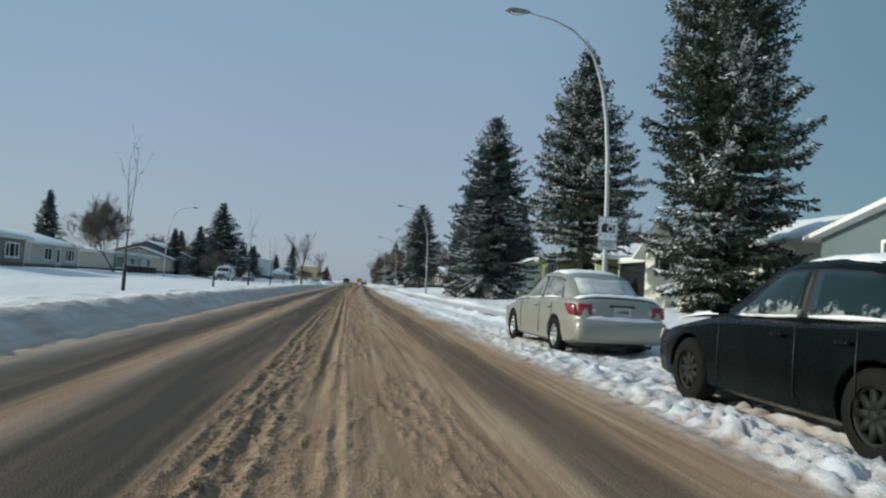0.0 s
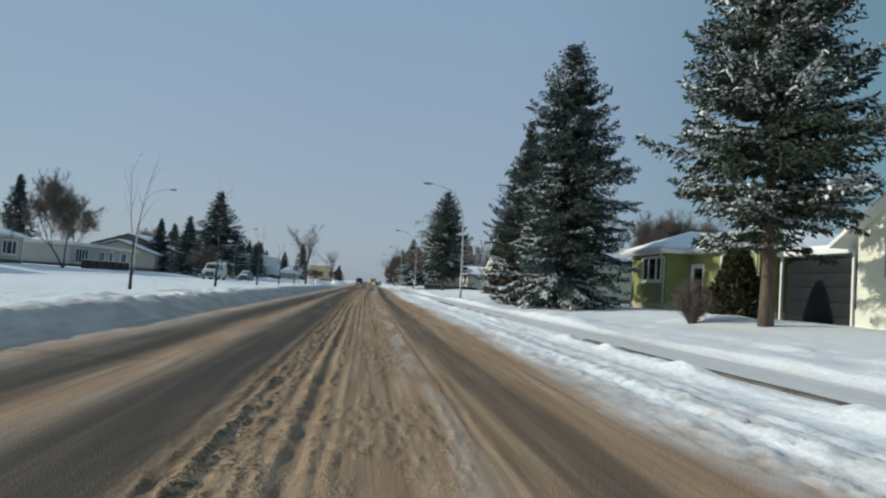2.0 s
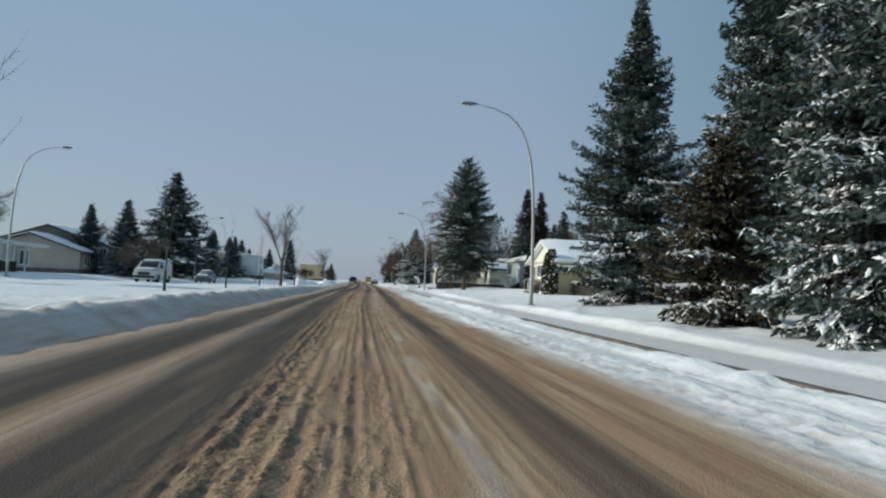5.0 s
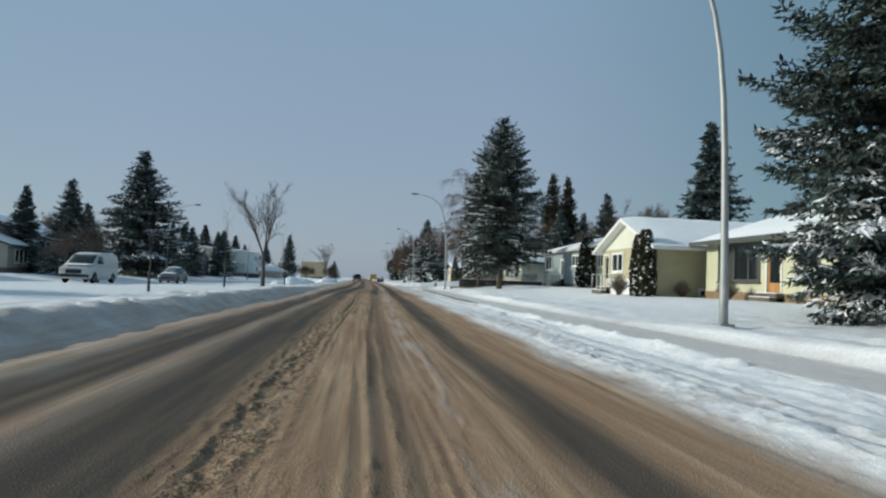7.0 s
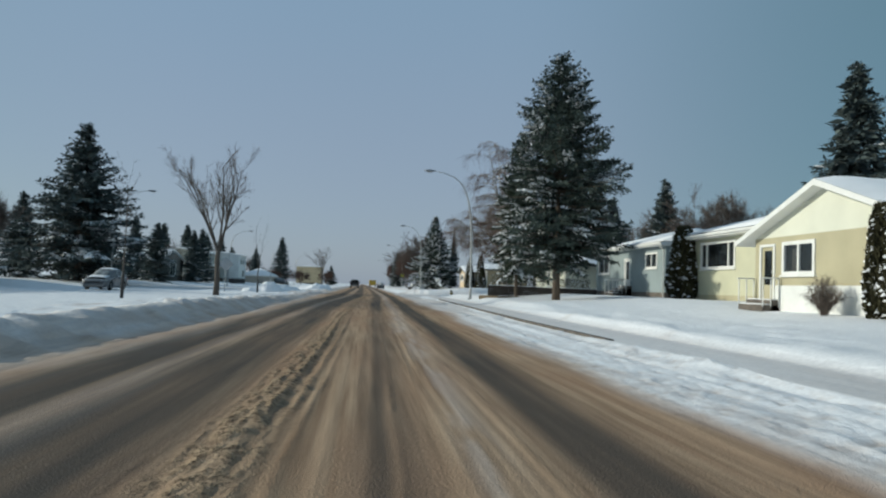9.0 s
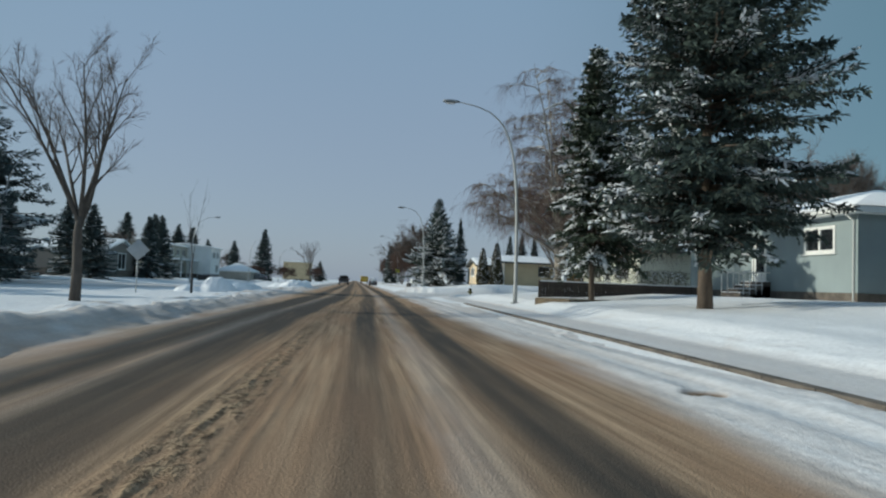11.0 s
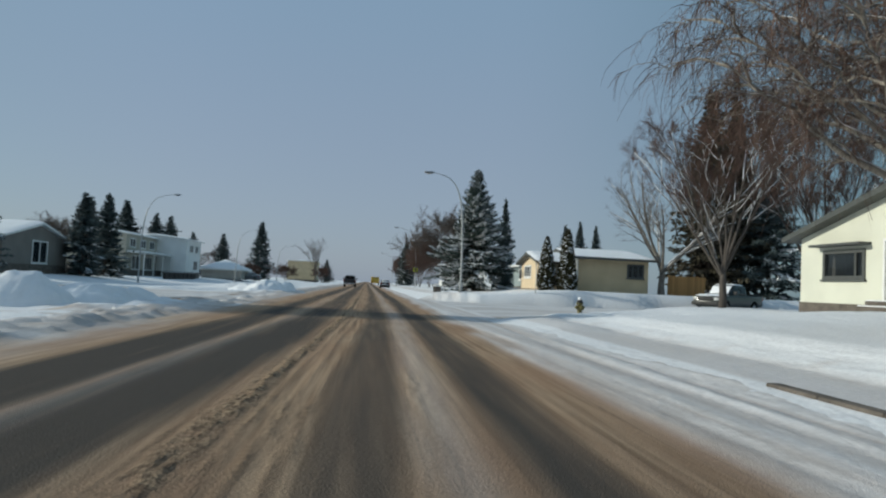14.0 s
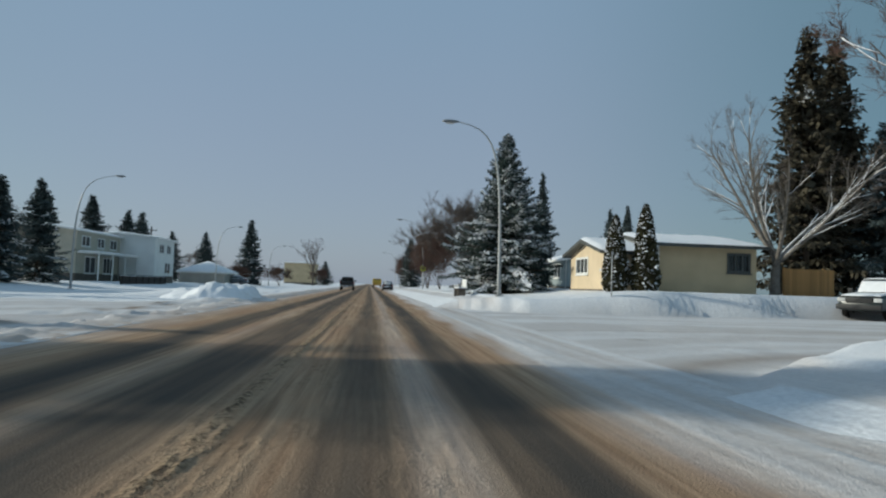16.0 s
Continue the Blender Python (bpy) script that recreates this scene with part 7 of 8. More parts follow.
    g = part("grille", boxed(-.55, .55, 2.88, 2.935, .78, 1.02, bevel=.015), BLACK_PLASTIC, e)
    part("underbody", boxed(-.7, .7, -2.7, 2.7, .40, .55), BLACK_PLASTIC, e)
    if snowy:
        snow_patch(e, lambda u, v: (u * .72, v, 1.935 - .03 * abs(u) ** 3), -.98, .98, -.7, .6, .06, seed=9)
        snow_patch(e, lambda u, v: (u * .90, v, 1.20 - .10 * ((v - 1.3) / 1.4) ** 2), -.96, .96, 1.4, 2.75, .06, seed=10)
        snow_patch(e, lambda u, v: (u * .76, 1.33 - .58 * v, 1.24 + .60 * v + .03), -.9, .9, .05, .95, .03, seed=11)
    return e


DARK_GREEN = material("dark_green_car_paint", (0.012, 0.02, 0.018), 0.35, scale=3, vary=0.3, bump=0.02, coat=0.5)
pickup(pose(-1.9, 232.0, 0.03), "charcoal crew-cab pickup with a covered bed on the snowy road", CHARCOAL)
pickup(pose(26.0, 161.0, gz(26.0, 161.0) + 0.06, 0, 0, 122), "dark pickup with a snow-covered bonnet parked on the side street", DARK_GREEN, snowy=True, bar_col=BLACK_PLASTIC)


def van(m, label, mat):
    e = thing("cargo_van", m, label, "van")
    w, r = 1.0, .36
    S = [(2.62, w * .78, .40, .72, .78), (2.55, w * .94, .30, .98, 1.04), (2.2, w * .98, .28, 1.10, 1.16), (1.55, w, .28, 1.20, 1.26), (.9, w, .28, 1.22, 1.30), (-2.4, w, .28, 1.22, 1.30), (-2.55, w * .97, .36, 1.20, 1.28)]
    bm = loft(bmesh.new(), [ring_of(a, zb, zs, zt, y) for y, a, zb, zs, zt in S])
    bmesh.ops.recalc_face_normals(bm, faces=bm.faces)
    me = bpy.data.meshes.new("body")
    bm.to_mesh(me)
    bm.free()
    me = cut_arches(me, ((1.65, r), (-1.6, r)), r + .06, w)
    me.materials.clear()
    me.polygons.foreach_set("use_smooth", np.ones(len(me.polygons), bool))
    me.set_sharp_from_angle(angle=radians(35))
    part("body", me, mat, e)
    secs = []
    for y, zt, tw in ((1.62, 1.30, .84), (.75, 1.98, .80), (.3, 2.06, .83), (-2.3, 2.06, .83), (-2.52, 1.98, .80)):
        h = [(.97, 1.20), (.965, 1.30), (.93, 1.30 + (zt - 1.30) * .5), (tw + .05, max(1.305, zt - .10)), (tw - .05, zt - .02), (tw * .5, zt + .01)]
        secs.append([(x, y, z) for x, z in h] + [(0, y, zt + .015)] + [(-x, y, z) for x, z in reversed(h)])
    c = part("cargo_box", loft(bmesh.new(), secs), mat, e)
    c.data.set_sharp_from_angle(angle=radians(40))
    panel(e, "windscreen", [(.80, 1.58, 1.35), (.74, .80, 1.93), (-.74, .80, 1.93), (-.80, 1.58, 1.35)][::-1], CAR_GLASS, .02, bulge=.02)
    for s in (-1, 1):
        q = [(s * .968, 1.25, 1.32), (s * .968, .25, 1.32), (s * .885, .25, 1.84), (s * .885, .85, 1.84)]
        if s > 0:
            q = [q[1], q[0], q[3], q[2]]
        panel(e, "side_window", q, CAR_GLASS, .02)
        part("headlamp", boxed(min(s * .55, s * .88), max(s * .55, s * .88), 2.50, 2.60, .74, .92, bevel=.02), CLEAR_LENS, e)
        part("wing_mirror", boxed(min(s * .97, s * 1.18), max(s * .97, s * 1.18), 1.15, 1.25, 1.32, 1.55, bevel=.03), BLACK_PLASTIC, e)
        part("tail_lamp", boxed(min(s * .86, s * .97), max(s * .86, s * .97), -2.60, -2.52, .85, 1.25, bevel=.012), RED_LENS, e)
        for y in (1.65, -1.6):
            wheel(e, s * (w - .12), y, r, .22, STEEL_RIM, 8, s)
    part("grille", boxed(-.50, .50, 2.55, 2.64, .66, .92, bevel=.02), BLACK_PLASTIC, e)
    part("front_bumper", boxed(-.95, .95, 2.55, 2.72, .40, .60, bevel=.03), BLACK_PLASTIC, e)
    part("underbody", boxed(-.7, .7, -2.3, 2.3, .28, .42), BLACK_PLASTIC, e)
    snow_patch(e, lambda u, v: (u * .82, v, 2.06 - .03 * abs(u) ** 3), -.98, .98, -2.3, .3, .05, seed=12)
    snow_patch(e, lambda u, v: (u * .88, v, 1.27 - .12 * ((v - 1.5) / 1.1) ** 2), -.95, .95, 1.65, 2.35, .04, seed=13)
    return e


van(pose(-19.0, 107.2, gz(-19.0, 107.2) + 0.02, 0, 0, 179), "white cargo van with a black grille parked on snow", VAN_WHITE)


def yellow_truck(m):
    e = thing("road_truck", m, "yellow municipal truck far down the street", "truck")
    part("cab", boxed(-1.2, 1.2, 1.0, 3.2, .6, 2.6, bevel=.12), YELLOW_PAINT, e)
    part("box", boxed(-1.25, 1.25, -3.2, .8, .9, 2.2, bevel=.06), YELLOW_PAINT, e)
    panel(e, "rear_window", [(-.9, .995, 1.7), (-.9, .995, 2.4), (.9, .995, 2.4), (.9, .995, 1.7)][::-1], CAR_GLASS, .01)
    for s in (-1, 1):
        for y in (2.2, -1.6):
            wheel(e, s * 1.05, y, .5, .3, STEEL_RIM, 6, s)
        part("tail_lamp", boxed(s * 1.0 - .1, s * 1.0 + .1, -3.26, -3.2, .95, 1.15, bevel=.01), RED_LENS, e)


yellow_truck(pose(3.4, 330.0, 0.02))

# ---- street furniture ----
def street_lamp(x, y, side, h=8.75, arm=2.75, sign=False, lime=False, label="galvanised street lamp post with a long curved arm"):
    """side: -1 when the arm reaches towards -x."""
    z = gz(x, y)
    e = thing("street_lamp", pose(x, y, z), label, "street lamp", "street lamps")
    bm = bmesh.new()
    pts, rad = [(0, 0, -0.3), (0, 0, h * .06)], [.10, .090]
    for zf, xf in ((.15, .002), (.28, .006), (.42, .015), (.55, .034), (.66, .066), (.75, .115), (.82, .18), (.875, .26), (.915, .36), (.95, .50), (.976, .72), (.992, 1.0)):
        pts.append((side * arm * xf, 0, h * zf))
        rad.append(.088 - .046 * zf - .020 * max(0, (zf - .80) / .2))
    tube(bm, pts, rad, 12)
    part("pole", bm, GALV, e)
    part("base_plate", boxed(-.17, .17, -.17, .17, -.02, .06, bevel=.012), GALV, e)
    part("hand_hole_cover", boxed(-.05, .05, -.108, -.088, .5, .8, bevel=.006), GALV, e)
    bm = bmesh.new()
    hx = side * arm
    secs = []
    for f, hw, up, dn in ((0, .05, .04, .03), (.2, .12, .07, .05), (.55, .16, .09, .07), (.85, .13, .07, .05), (1.0, .05, .03, .02)):
        px = hx + side * f * .75
        zc = h * .992
        secs.append([(px, hw * math.cos(t), zc + (up if math.sin(t) > 0 else dn) * math.sin(t)) for t in [2 * math.pi * k / 12 for k in range(12)]])
    loft(bm, secs)
    hd = part("lamp_head", bm, LAMP_GREY, e)
    bm = bmesh.new()
    box(bm, min(hx + side * .22, hx + side * .58), max(hx + side * .22, hx + side * .58), -.10, .10, h * .992 - .10, h * .992 - .055, .03)
    part("lens", bm, CLEAR_LENS, hd)
    if sign:
        build_sign(e)
    if lime:
        s = part("school_sign", boxed(-.30, .30, -.13, -.11, 2.3, 2.9, bevel=.008), SIGN_LIME, e, "lime-yellow warning sign")
        part("sign_symbol", boxed(-.14, .14, -.135, -.1305, 2.42, 2.78), SIGN_BLACK, s)
    return e


def text_mesh(body, size, depth=0.003):
    c = bpy.data.curves.new("letters", "FONT")
    c.body, c.size, c.extrude, c.align_x, c.align_y = body, size, depth, "CENTER", "CENTER"
    o = bpy.data.objects.new("letters", c)
    scene.collection.objects.link(o)
    me = bpy.data.meshes.new_from_object(o.evaluated_get(bpy.context.evaluated_depsgraph_get()))
    bpy.data.objects.remove(o)
    return me


def build_sign(post):
    """The speed-camera plate and the word plate below it, facing -y."""
    y = -.125
    sg = part("camera_sign", boxed(-.30, .30, y - .004, y + .006, 2.40, 3.14, bevel=.003), SIGN_WHITE, post, "white sign with a black camera symbol")
    bm = bmesh.new()
    framed(bm, lambda u, v, w: (u, y - .004 - w, v), -.285, .285, 2.415, 3.125, 0, .003, .016)
    part("sign_border", bm, SIGN_BLACK, sg, flat=True)
    bm = bmesh.new()
    box(bm, -.21, .21, y - .010, y - .004, 2.66, 2.90)
    box(bm, -.15, -.03, y - .010, y - .004, 2.90, 2.94)
    part("camera_symbol", bm, SIGN_BLACK, sg, flat=True)
    bm = bmesh.new()
    for r0, r1 in ((.105, .075),):
        n = 28
        for k in range(n):
            a0, a1 = 2 * math.pi * k / n, 2 * math.pi * (k + 1) / n
            q = [(.06 + r * math.cos(a), y - .0125, 2.78 + r * math.sin(a)) for r, a in ((r0, a0), (r0, a1), (r1, a1), (r1, a0))]
            bm.faces.new([bm.verts.new(p) for p in q])
    part("lens_ring", bm, SIGN_WHITE, sg, flat=True)
    for k in range(7):
        for up, z0 in ((1, 2.97), (-1, 2.60)):
            a = radians(-54 + 18 * k)
            bm = bmesh.new()
            p = (.17 * math.sin(a) * 1.3, z0)
            q = (p[0] + .085 * math.sin(a), p[1] + up * .085 * math.cos(a))
            nx, nz = math.cos(a) * .010, -up * math.sin(a) * .010
            c = [(p[0] - nx, p[1] - nz), (p[0] + nx, p[1] + nz), (q[0] + nx, q[1] + nz), (q[0] - nx, q[1] - nz)]
            if k % 2 == 0:
                prism(bm, c, "y", y - .010, y - .004)
                part("ray", bm, SIGN_BLACK, sg, flat=True)
            else:
                bm.free()
    s2 = part("speed_sign", boxed(-.30, .30, y - .004, y + .006, 2.16, 2.385, bevel=.003), SIGN_WHITE, post, "white plate reading SPEED")
    bm = bmesh.new()
    framed(bm, lambda u, v, w: (u, y - .004 - w, v), -.29, .29, 2.17, 2.375, 0, .003, .012)
    part("sign_border", bm, SIGN_BLACK, s2, flat=True)
    t = part("letters", text_mesh("SPEED", .17), SIGN_BLACK, s2)
    t.matrix_local = pose(0, y - .008, 2.272, 90, 0, 0)
    for z in (2.27, 2.75):
        part("clamp", boxed(-.115, .115, -.12, .10, z - .02, z + .02, bevel=.006), GALV, post)


street_lamp(7.25, 20.35, -1, h=9.2, sign=True, label="galvanised street lamp post carrying a speed-camera sign")
for y in (70.5, 120.5):
    street_lamp(7.25, y, -1)
street_lamp(7.15, 161.2, -1, h=8.0, arm=2.1, label="galvanised street lamp post in a snowbank by the corner")
street_lamp(7.9, 217.0, -1, lime=True, label="street lamp post with a lime-yellow warning sign")
for y in (262.0, 312.0):
    street_lamp(8.0, y, -1)
for x, y in ((-23.0, 89.0), (-22.5, 138.6), (-21.0, 184.6)):
    street_lamp(x, y, 1)
for x, y in ((-20.6, 232.0), (-20.2, 282.0)):
    street_lamp(x, y, 1)


def utility_pole(x, y, h):
    e = thing("utility_pole", pose(x, y, gz(x, y)), "dark wooden utility pole with a crossarm", "utility pole")
    bm = bmesh.new()
    tube(bm, [(0, 0, -.3), (0, 0, h)], [.15, .10], 9)
    part("pole", bm, DARK_WOOD, e)
    part("crossarm", boxed(-.9, .9, -.06, .06, h - .7, h - .58, bevel=.01), DARK_WOOD, e)
    for u in (-.8, 0, .8):
        bm = bmesh.new()
        tube(bm, [(u, 0, h - .58), (u, 0, h - .45)], [.035, .025], 7)
        part("insulator", bm, LAMP_GREY, e)


utility_pole(-34.0, 246.0, 8.8)


def road_sign(x, y, z0, size, h, mat, label, turn=0, diamond=True):
    e = thing("road_sign", pose(x, y, gz(x, y), 0, 0, turn), label, "road sign")
    bm = bmesh.new()
    tube(bm, [(0, 0, -.3), (0, 0, h + size * .3)], [.028, .028], 8)
    part("post", bm, GALV, e)
    bm = bmesh.new()
    box(bm, -size / 2, size / 2, -.004, .004, -size / 2, size / 2, .003)
    pl = part("plate", bm, mat, e, "bare metal back of the sign")
    pl.matrix_local = pose(0, -.035, h, 0, 45 if diamond else 0, 0)


road_sign(-10.1, 125.8, 0, .75, 2.05, SIGN_BACK, "diamond road sign seen from its grey metal back", 8)
road_sign(11.9, 159.6, 0, .12, 1.9, SIGN_BACK, "thin metal sign post in the snow by the side street", 0, False)


def fire_hydrant(x, y):
    e = thing("fire_hydrant", pose(x, y, gz(x, y) - .22, 0, 0, 20) @ Matrix.Diagonal((.82, .82, .85, 1)), "dark olive fire hydrant standing in the snow", "hydrant")
    bm = bmesh.new()
    tube(bm, [(0, 0, -.1), (0, 0, .10), (0, 0, .11), (0, 0, .60), (0, 0, .61), (0, 0, .66)], [.15, .15, .105, .105, .15, .15], 14)
    part("barrel", bm, HYDRANT, e)
    bm = bmesh.new()
    tube(bm, [(0, 0, .66), (0, 0, .74), (0, 0, .79), (0, 0, .80), (0, 0, .86)], [.13, .12, .06, .03, .03], 14)
    part("bonnet", bm, BLACK_PLASTIC, e, "black bonnet")
    for d, r in (((1, 0), .055), ((-1, 0), .055), ((0, -1), .08)):
        bm = bmesh.new()
        tube(bm, [(d[0] * .08, d[1] * .08, .47), (d[0] * .17, d[1] * .17, .47), (d[0] * .175, d[1] * .175, .47), (d[0] * .21, d[1] * .21, .47)], [r, r, r * 1.25, r * 1.25], 10)
        part("nozzle", bm, HYDRANT, e)
    bm = bmesh.new()
    tube(bm, [(0, 0, .77), (0, 0, .79), (.01, 0, .84), (.01, 0, .88), (0, 0, .89)], [.07, .10, .095, .06, .02], 12)
    part("snow_cap", bm, CAR_SNOW, e, "cap of snow")


fire_hydrant(8.2, 138.2)


def bench(x, y, turn):
    e = thing("bench", pose(x, y, gz(x, y), 0, 0, turn), "white bus-stop bench half buried in snow", "bench")
    for s in (-.75, .75):
        part("leg", boxed(s - .06, s + .06, -.22, .22, -.1, .42, bevel=.015), CONCRETE, e)
    for k in range(3):
        part("seat_slat", boxed(-.9, .9, -.22 + k * .15, -.10 + k * .15, .42, .46, bevel=.006), DARK_WOOD, e)
    part("backrest", boxed(-.9, .9, .24, .28, .48, .98, bevel=.012), WHITE_PAINT, e, "white backrest panel")
    part("seat_snow", boxed(-.88, .88, -.2, .2, .462, .54, bevel=.03), CAR_SNOW, e, "snow on the seat")


bench(6.3, 168.5, -90)


def manhole(x, y, z):
    e = thing("manhole_cover", pose(x, y, z) @ Matrix.Scale(0.45, 4), "small frosted iron manhole cover bared in the packed snow", "manhole cover")
    bm = bmesh.new()
    tube(bm, [(0, 0, -.05), (0, 0, 0.0), (0, 0, .006)], [.33, .33, .31], 24)
    part("lid", bm, RUSTY_IRON, e)
    bm = bmesh.new()
    n = 24
    rings = [[bm.verts.new((r * math.cos(2 * math.pi * k / n), r * math.sin(2 * math.pi * k / n), zz)) for k in range(n)] for r, zz in ((.34, -.05), (.34, .012), (.39, .012), (.40, -.05))]
    for p, q in zip(rings, rings[1:]):
        for k in range(n):
            bm.faces.new((p[k], p[(k + 1) % n], q[(k + 1) % n], q[k]))
    part("rim_ring", bm, RUSTY_IRON, e)
    for k in range(5):
        part("rib", boxed(-.22 + .02 * abs(k - 2), .22 - .02 * abs(k - 2), -.20 + .1 * k - .012, -.20 + .1 * k + .012, .004, .014, bevel=.003), RUSTY_IRON, e)


RUSTY_IRON = material("frosted_cast_iron", (0.22, 0.20, 0.18), 0.8, metal=0.1, scale=8, vary=0.4, bump=0.3, fine=60)
manhole(3.7, 97.2, 0.022)


# ---- fences ----
def picket_fence(x0, y0, x1, y1, h, label, mat, step=.14, wdt=.10, posts=2.2, name="fence"):
    L = math.hypot(x1 - x0, y1 - y0)
    ang = math.degrees(math.atan2(y1 - y0, x1 - x0))
    z = min(gz(x0, y0), gz(x1, y1)) - .03
    e = thing(name, pose(x0, y0, z, 0, 0, ang), label, "fence")
    pm = bpy.data.meshes.new("picket")
    bm = boxed(-wdt / 2, wdt / 2, -.012, .012, 0.03, h, bevel=.004)
    bmesh.ops.recalc_face_normals(bm, faces=bm.faces)
    bm.to_mesh(pm)
    bm.free()
    pm.materials.append(mat)
    n = int(L / step)
    for k in range(n):
        o = part("picket", pm, None, e)
        o.location = ((k + .5) * step, -.035, random.Random(k).uniform(-.01, .01))
    for zz in (.18, h - .2):
        part("rail", boxed(0, L, -.02, .02, zz, zz + .08, bevel=.005), mat, e)
    k = 0.0
    while k <= L + .01:
        part("post", boxed(k - .05, k + .05, -.02, .08, -.2, h + .06, bevel=.008), mat, e)
        k += posts
    part("snow_ridge", boxed(0, L, -.05, .05, h + .0, h + .05, bevel=.02), CAR_SNOW, e, "thin ridge of snow on top") if mat is DARK_WOOD else None
    return e


picket_fence(8.9, 122.6, 17.0, 122.9, .78, "low dark wooden fence round a snowy yard", DARK_WOOD, .135, .125)
picket_fence(23.5, 165.2, 26.6, 165.4, 1.5, "new orange cedar board fence beside a beige house", WOOD_ORANGE, .15, .142, 2.4)
picket_fence(-26.0, 96.5, -26.0, 84.0, .85, "low dark fence before a bungalow across the street", DARK_WOOD, .16, .14)
picket_fence(-24.4, 221.0, -24.4, 205.0, .9, "low dark fence before a two-storey house", DARK_WOOD, .2, .18)


def clipped_hedge(x0, x1, y, depth, h, label):
    """A leafless clipped hedge: upright stems and a dense mesh of twigs, snow caught on top."""
    rng = np.random.default_rng(77)
    e = thing("hedge", pose(x0, y, gz((x0 + x1) / 2, y)), label, "hedge")
    L = x1 - x0
    bm = bmesh.new()
    for k in range(int(L / .16)):
        p = (rng.uniform(.05, L - .05), rng.uniform(.1, depth - .1), -.1)
        tube(bm, [p, (p[0] + rng.normal(0, .06), p[1], h * .5), (p[0] + rng.normal(0, .14), p[1] + rng.normal(0, .08), h * .95)], [.014, .010, .004], 4, False)
    part("woody_frame", bm, BARE_BARK, e)["kind"] = "stuff"
    n = 9000
    p = np.stack([rng.uniform(0, L, n), rng.uniform(0, depth, n), h * rng.uniform(.08, 1.0, n) ** .8], 1)
    d = rng.normal(0, 1, (n, 3)) + np.array([0, 0, .8])
    d = d / np.linalg.norm(d, axis=1, keepdims=True) * rng.uniform(.06, .20, (n, 1))
    part("fine_branching", quads_mesh("fine_branching", strips(np.stack([p, p + d * .5 + rng.normal(0, .01, (n, 3)), p + d], 1), .006, .002), CEDAR), None, e)["kind"] = "stuff"
    pads = []
    for _ in range(420):
        c = np.array([rng.uniform(0, L), rng.uniform(0, depth), h * rng.uniform(.55, 1.02)])
        a = rng.uniform(.02, .06)
        ring = [c + np.array([math.cos(t) * a * 1.4, math.sin(t) * a, -a * rng.uniform(.1, .5)]) for t in np.arange(6) * math.pi / 3]
        pads += [(ring[b], ring[(b + 1) % 6], c + np.array([0, 0, a * .5])) for b in range(6)]
    part("bough_snow", quads_mesh("bough_snow", np.array(pads), TREE_SNOW, True, 3), None, e, "flecks of snow caught in the twigs")["kind"] = "stuff"


clipped_hedge(9.2, 16.6, 122.98, 0.7, 1.22, "dark leafless clipped hedge behind a low fence")


def planter(x, y, turn, length, width, label):
    """A low timber frame; its nearest corner at x, y."""
    m = pose(x, y, 0, 0, 0, turn)
    c = m @ Vector((length / 2, width / 2, 0))
    m.translation.z = gz(c.x, c.y)
    e = thing("timber_planter", m, label, "planter")
    for q in ((0, length, 0, .12), (0, length, width - .12, width), (0, .12, .12, width - .12), (length - .12, length, .12, width - .12)):
        part("timber", boxed(q[0], q[1], q[2], q[3], -.25, .06, bevel=.02), PLANTER_WOOD, e)
    part("snow_fill", boxed(.1, length - .1, .1, width - .1, -.25, .035, bevel=.03), CAR_SNOW, e, "snow inside the frame")


planter(8.25, 115.95, 32, 3.7, 1.75, "low timber planter frame filled with snow under a spruce")


# ---- ploughed snow ----
def snow_heap(x0, x1, y0, y1, lumps, seed, label):
    """A steep heap of broken snow slabs left by the plough."""
    e = thing("snow_heap", pose(0, 0, 0), label, "snow heap")
    xs, ys = np.arange(x0, x1, .09), np.arange(y0, y1, .09)
    X, Y = np.meshgrid(xs, ys)
    Z = 0 * X
    for px, py, rx, ry, h in lumps:
        d = np.hypot((X - px) / rx, (Y - py) / ry) + .35 * (fbm(X * 1.1, Y * 1.1, 3, seed) - .5)
        Z = np.maximum(Z, h * np.clip(1.15 - d, 0, .82) / .82)
    slab_n = lattice(np.floor(X * 2.2 + 1.5 * fbm(X, Y, 2, seed + 3)), np.floor(Y * 1.7 + 1.5 * fbm(X, Y, 2, seed + 4)), seed)
    body = smooth(.03, .2, Z)
    Z = Z + body * (.13 * (slab_n - .4) + .16 * (fbm(X * 2.6, Y * 2.6, 4, seed + 1) - .5))
    Z = height(X, Y) - .10 + Z * 1.02 + .09 * body
    part("snow_mass", grid_mesh("snow_mass", X, Y, Z, SNOW), None, e)
    return e


snow_heap(-10.6, -4.9, 131.6, 141.5, ((-8.0, 133.9, 1.15, 1.0, .80), (-7.0, 135.6, 1.2, 1.3, .52), (-6.6, 137.6, 1.1, 1.5, .36), (-9.3, 133.4, .9, .8, .34)), 7, "steep heap of ploughed snow at a street corner")
snow_heap(-9.4, -3.9, 161.0, 169.0, ((-5.9, 163.6, 1.5, 1.4, .68), (-7.3, 164.2, 1.3, 1.3, .40), (-5.0, 165.6, .9, 1.5, .42)), 9, "long heap of ploughed snow beside the side street")


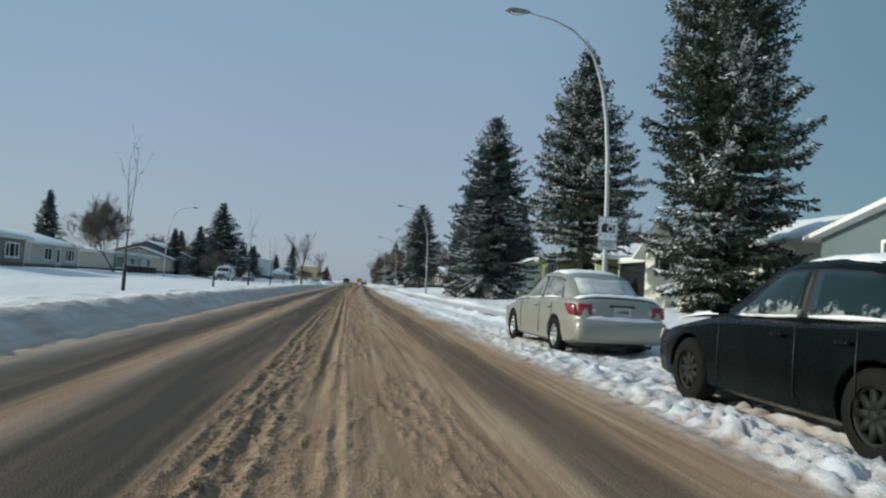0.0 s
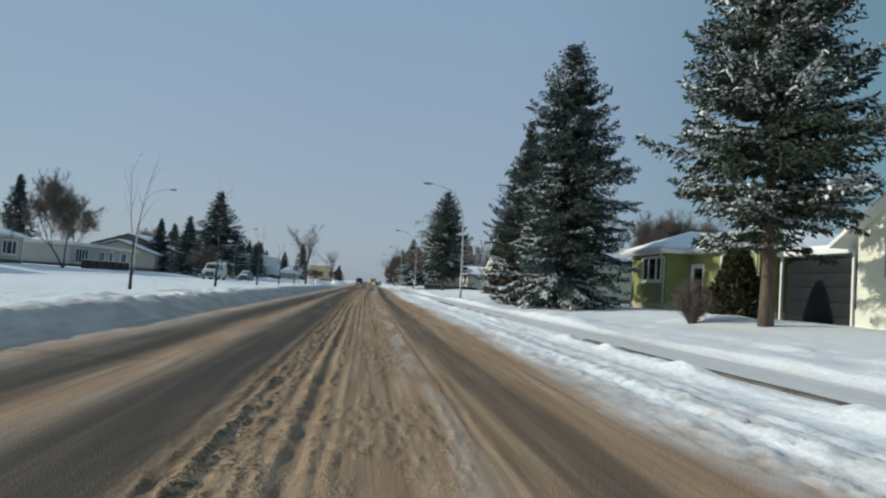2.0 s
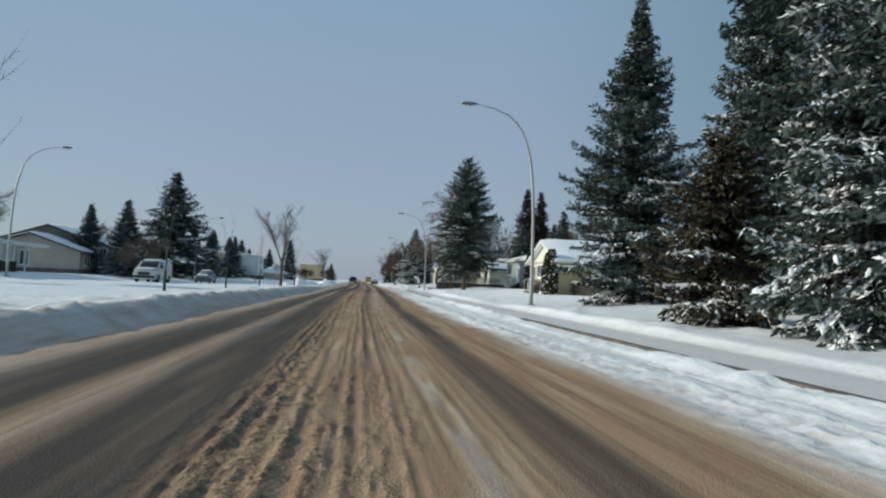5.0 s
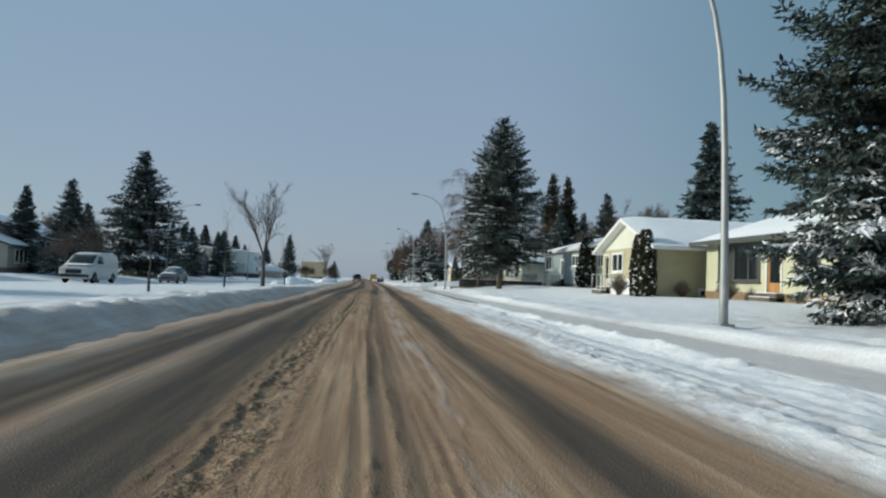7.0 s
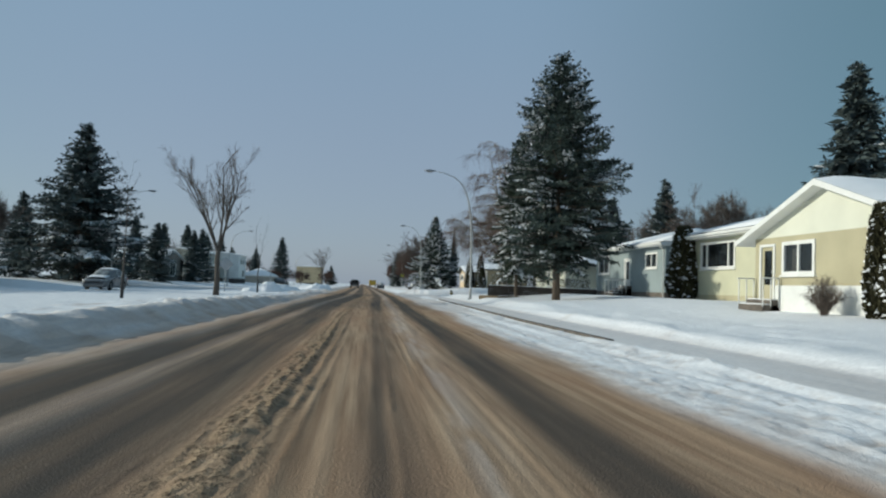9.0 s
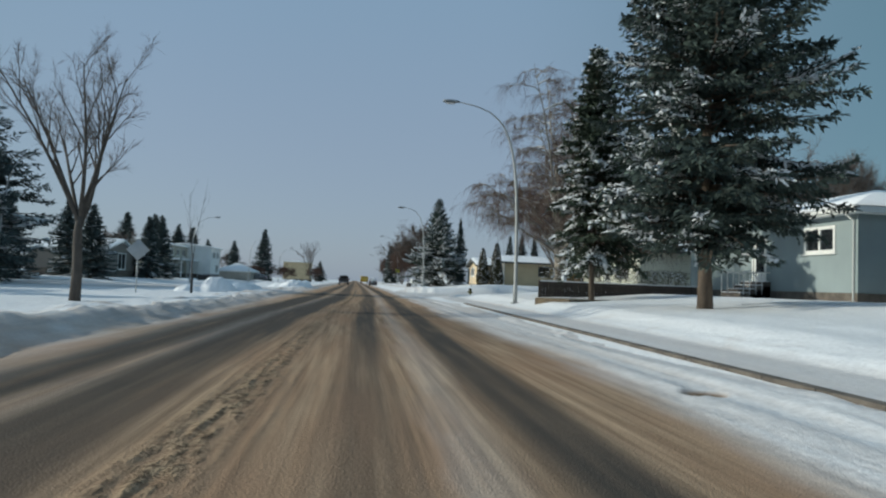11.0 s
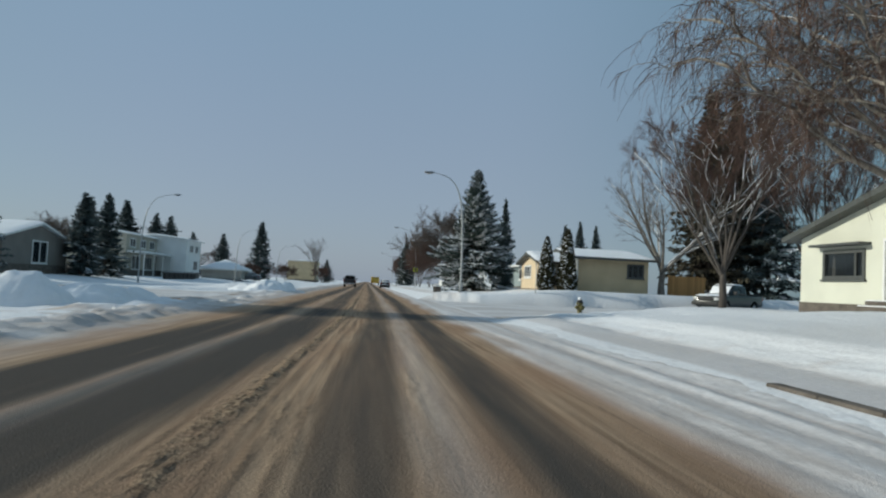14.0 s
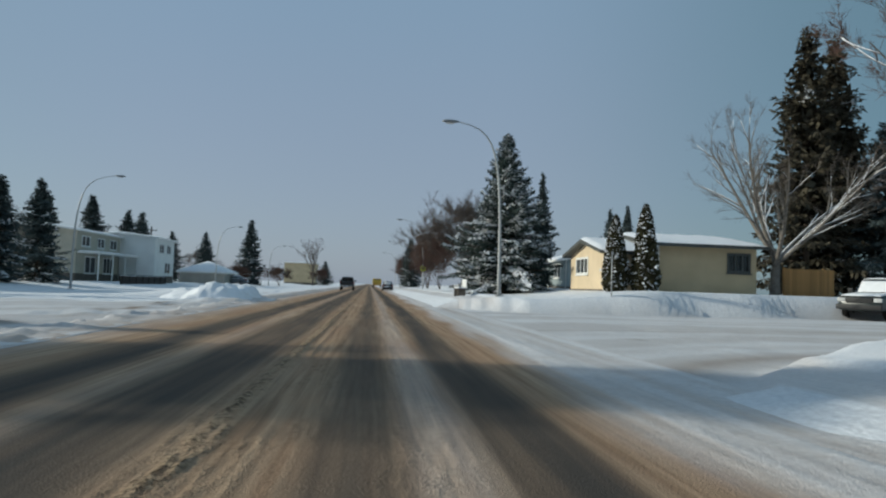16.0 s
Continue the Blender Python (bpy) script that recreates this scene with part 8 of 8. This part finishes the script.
# ---- front steps and small fittings ----
def steps(x, y, w, n, label, rails=False):
    z = gz(x, y)
    e = thing("front_steps", pose(x, y, z), label, "steps")
    for k in range(n):
        part("step", boxed(-.3 * (n - k), 0.05, -w / 2, w / 2, -.2 + k * .17, k * .17 + .17 - .2 + .2, bevel=.012), CONCRETE, e)
        part("snow_cover", boxed(-.3 * (n - k) + .02, -.3 * (n - k) + .28, -w / 2 + .03, w / 2 - .03, k * .17 + .172, k * .17 + .21, bevel=.015), CAR_SNOW, e, "snow on the step")
    if rails:
        for s in (-1, 1):
            for k in range(4):
                part("baluster", boxed(-.3 * n + k * .28, -.3 * n + k * .28 + .03, s * w / 2 - .015, s * w / 2 + .015, .1, 1.05), WHITE_PAINT, e)
            part("handrail", boxed(-.3 * n - .05, .0, s * w / 2 - .025, s * w / 2 + .025, 1.05, 1.10, bevel=.008), WHITE_PAINT, e)


steps(16.55, 50.75, 1.5, 2, "two concrete front steps with snow before a white door")
steps(13.85, 96.1, 1.5, 2, "snowy front steps with a white handrail", True)
steps(15.95, 82.8, 1.5, 2, "two concrete front steps with snow before a brown door")
steps(18.25, 34.0, 1.2, 2, "snowy concrete front steps beside a bay")
steps(17.9, 119.5, 1.8, 4, "concrete front steps with rails before a blue-grey house", True)
steps(16.25, 133.7, 1.6, 2, "snowy concrete front steps at a small house")


# ---- kerb, built stone by stone ----
def kerb():
    e = tagged(new("kerb"), "low concrete kerb between the parking strip and the sidewalk", "kerb", kind="structure")
    n = 0
    y = 14.0
    while y < 134.0:
        L = 0.9
        xa, xb = float(kerb_x(y)), float(kerb_x(y + L))
        m = Matrix.Translation((xa, y, 0)) @ pose(0, 0, 0, 0, 0, -math.degrees(math.atan2(xb - xa, L)))
        if n == 0:
            bm = boxed(-.02, .15, .006, L - .006, -.1, .172, bevel=.014)
            bmesh.ops.recalc_face_normals(bm, faces=bm.faces)
            me = bpy.data.meshes.new("kerb_stone")
            bm.to_mesh(me)
            bm.free()
            me.materials.append(CONCRETE)
        o = part("kerb_stone", me, None, e)
        buried = .012 if 86 < y < 122 else -.03 if y > 122 else -.065 if math.sin(y * .21) + math.sin(y * .083 + 1) > -.1 else 0.0
        o.matrix_local = Matrix.Translation((0, 0, buried)) @ m
        n += 1
        y += L
    for k in (4, 5):
        t0 = radians(4.5 + 8.6 * k)
        o = part("kerb_stone", me, None, e)
        o.matrix_local = Matrix.Translation((11.35 - 6 * math.cos(t0), 134 + 6 * math.sin(t0), 0.0)) @ pose(0, 0, 0, 0, 0, -math.degrees(t0) - 4.3)


kerb()
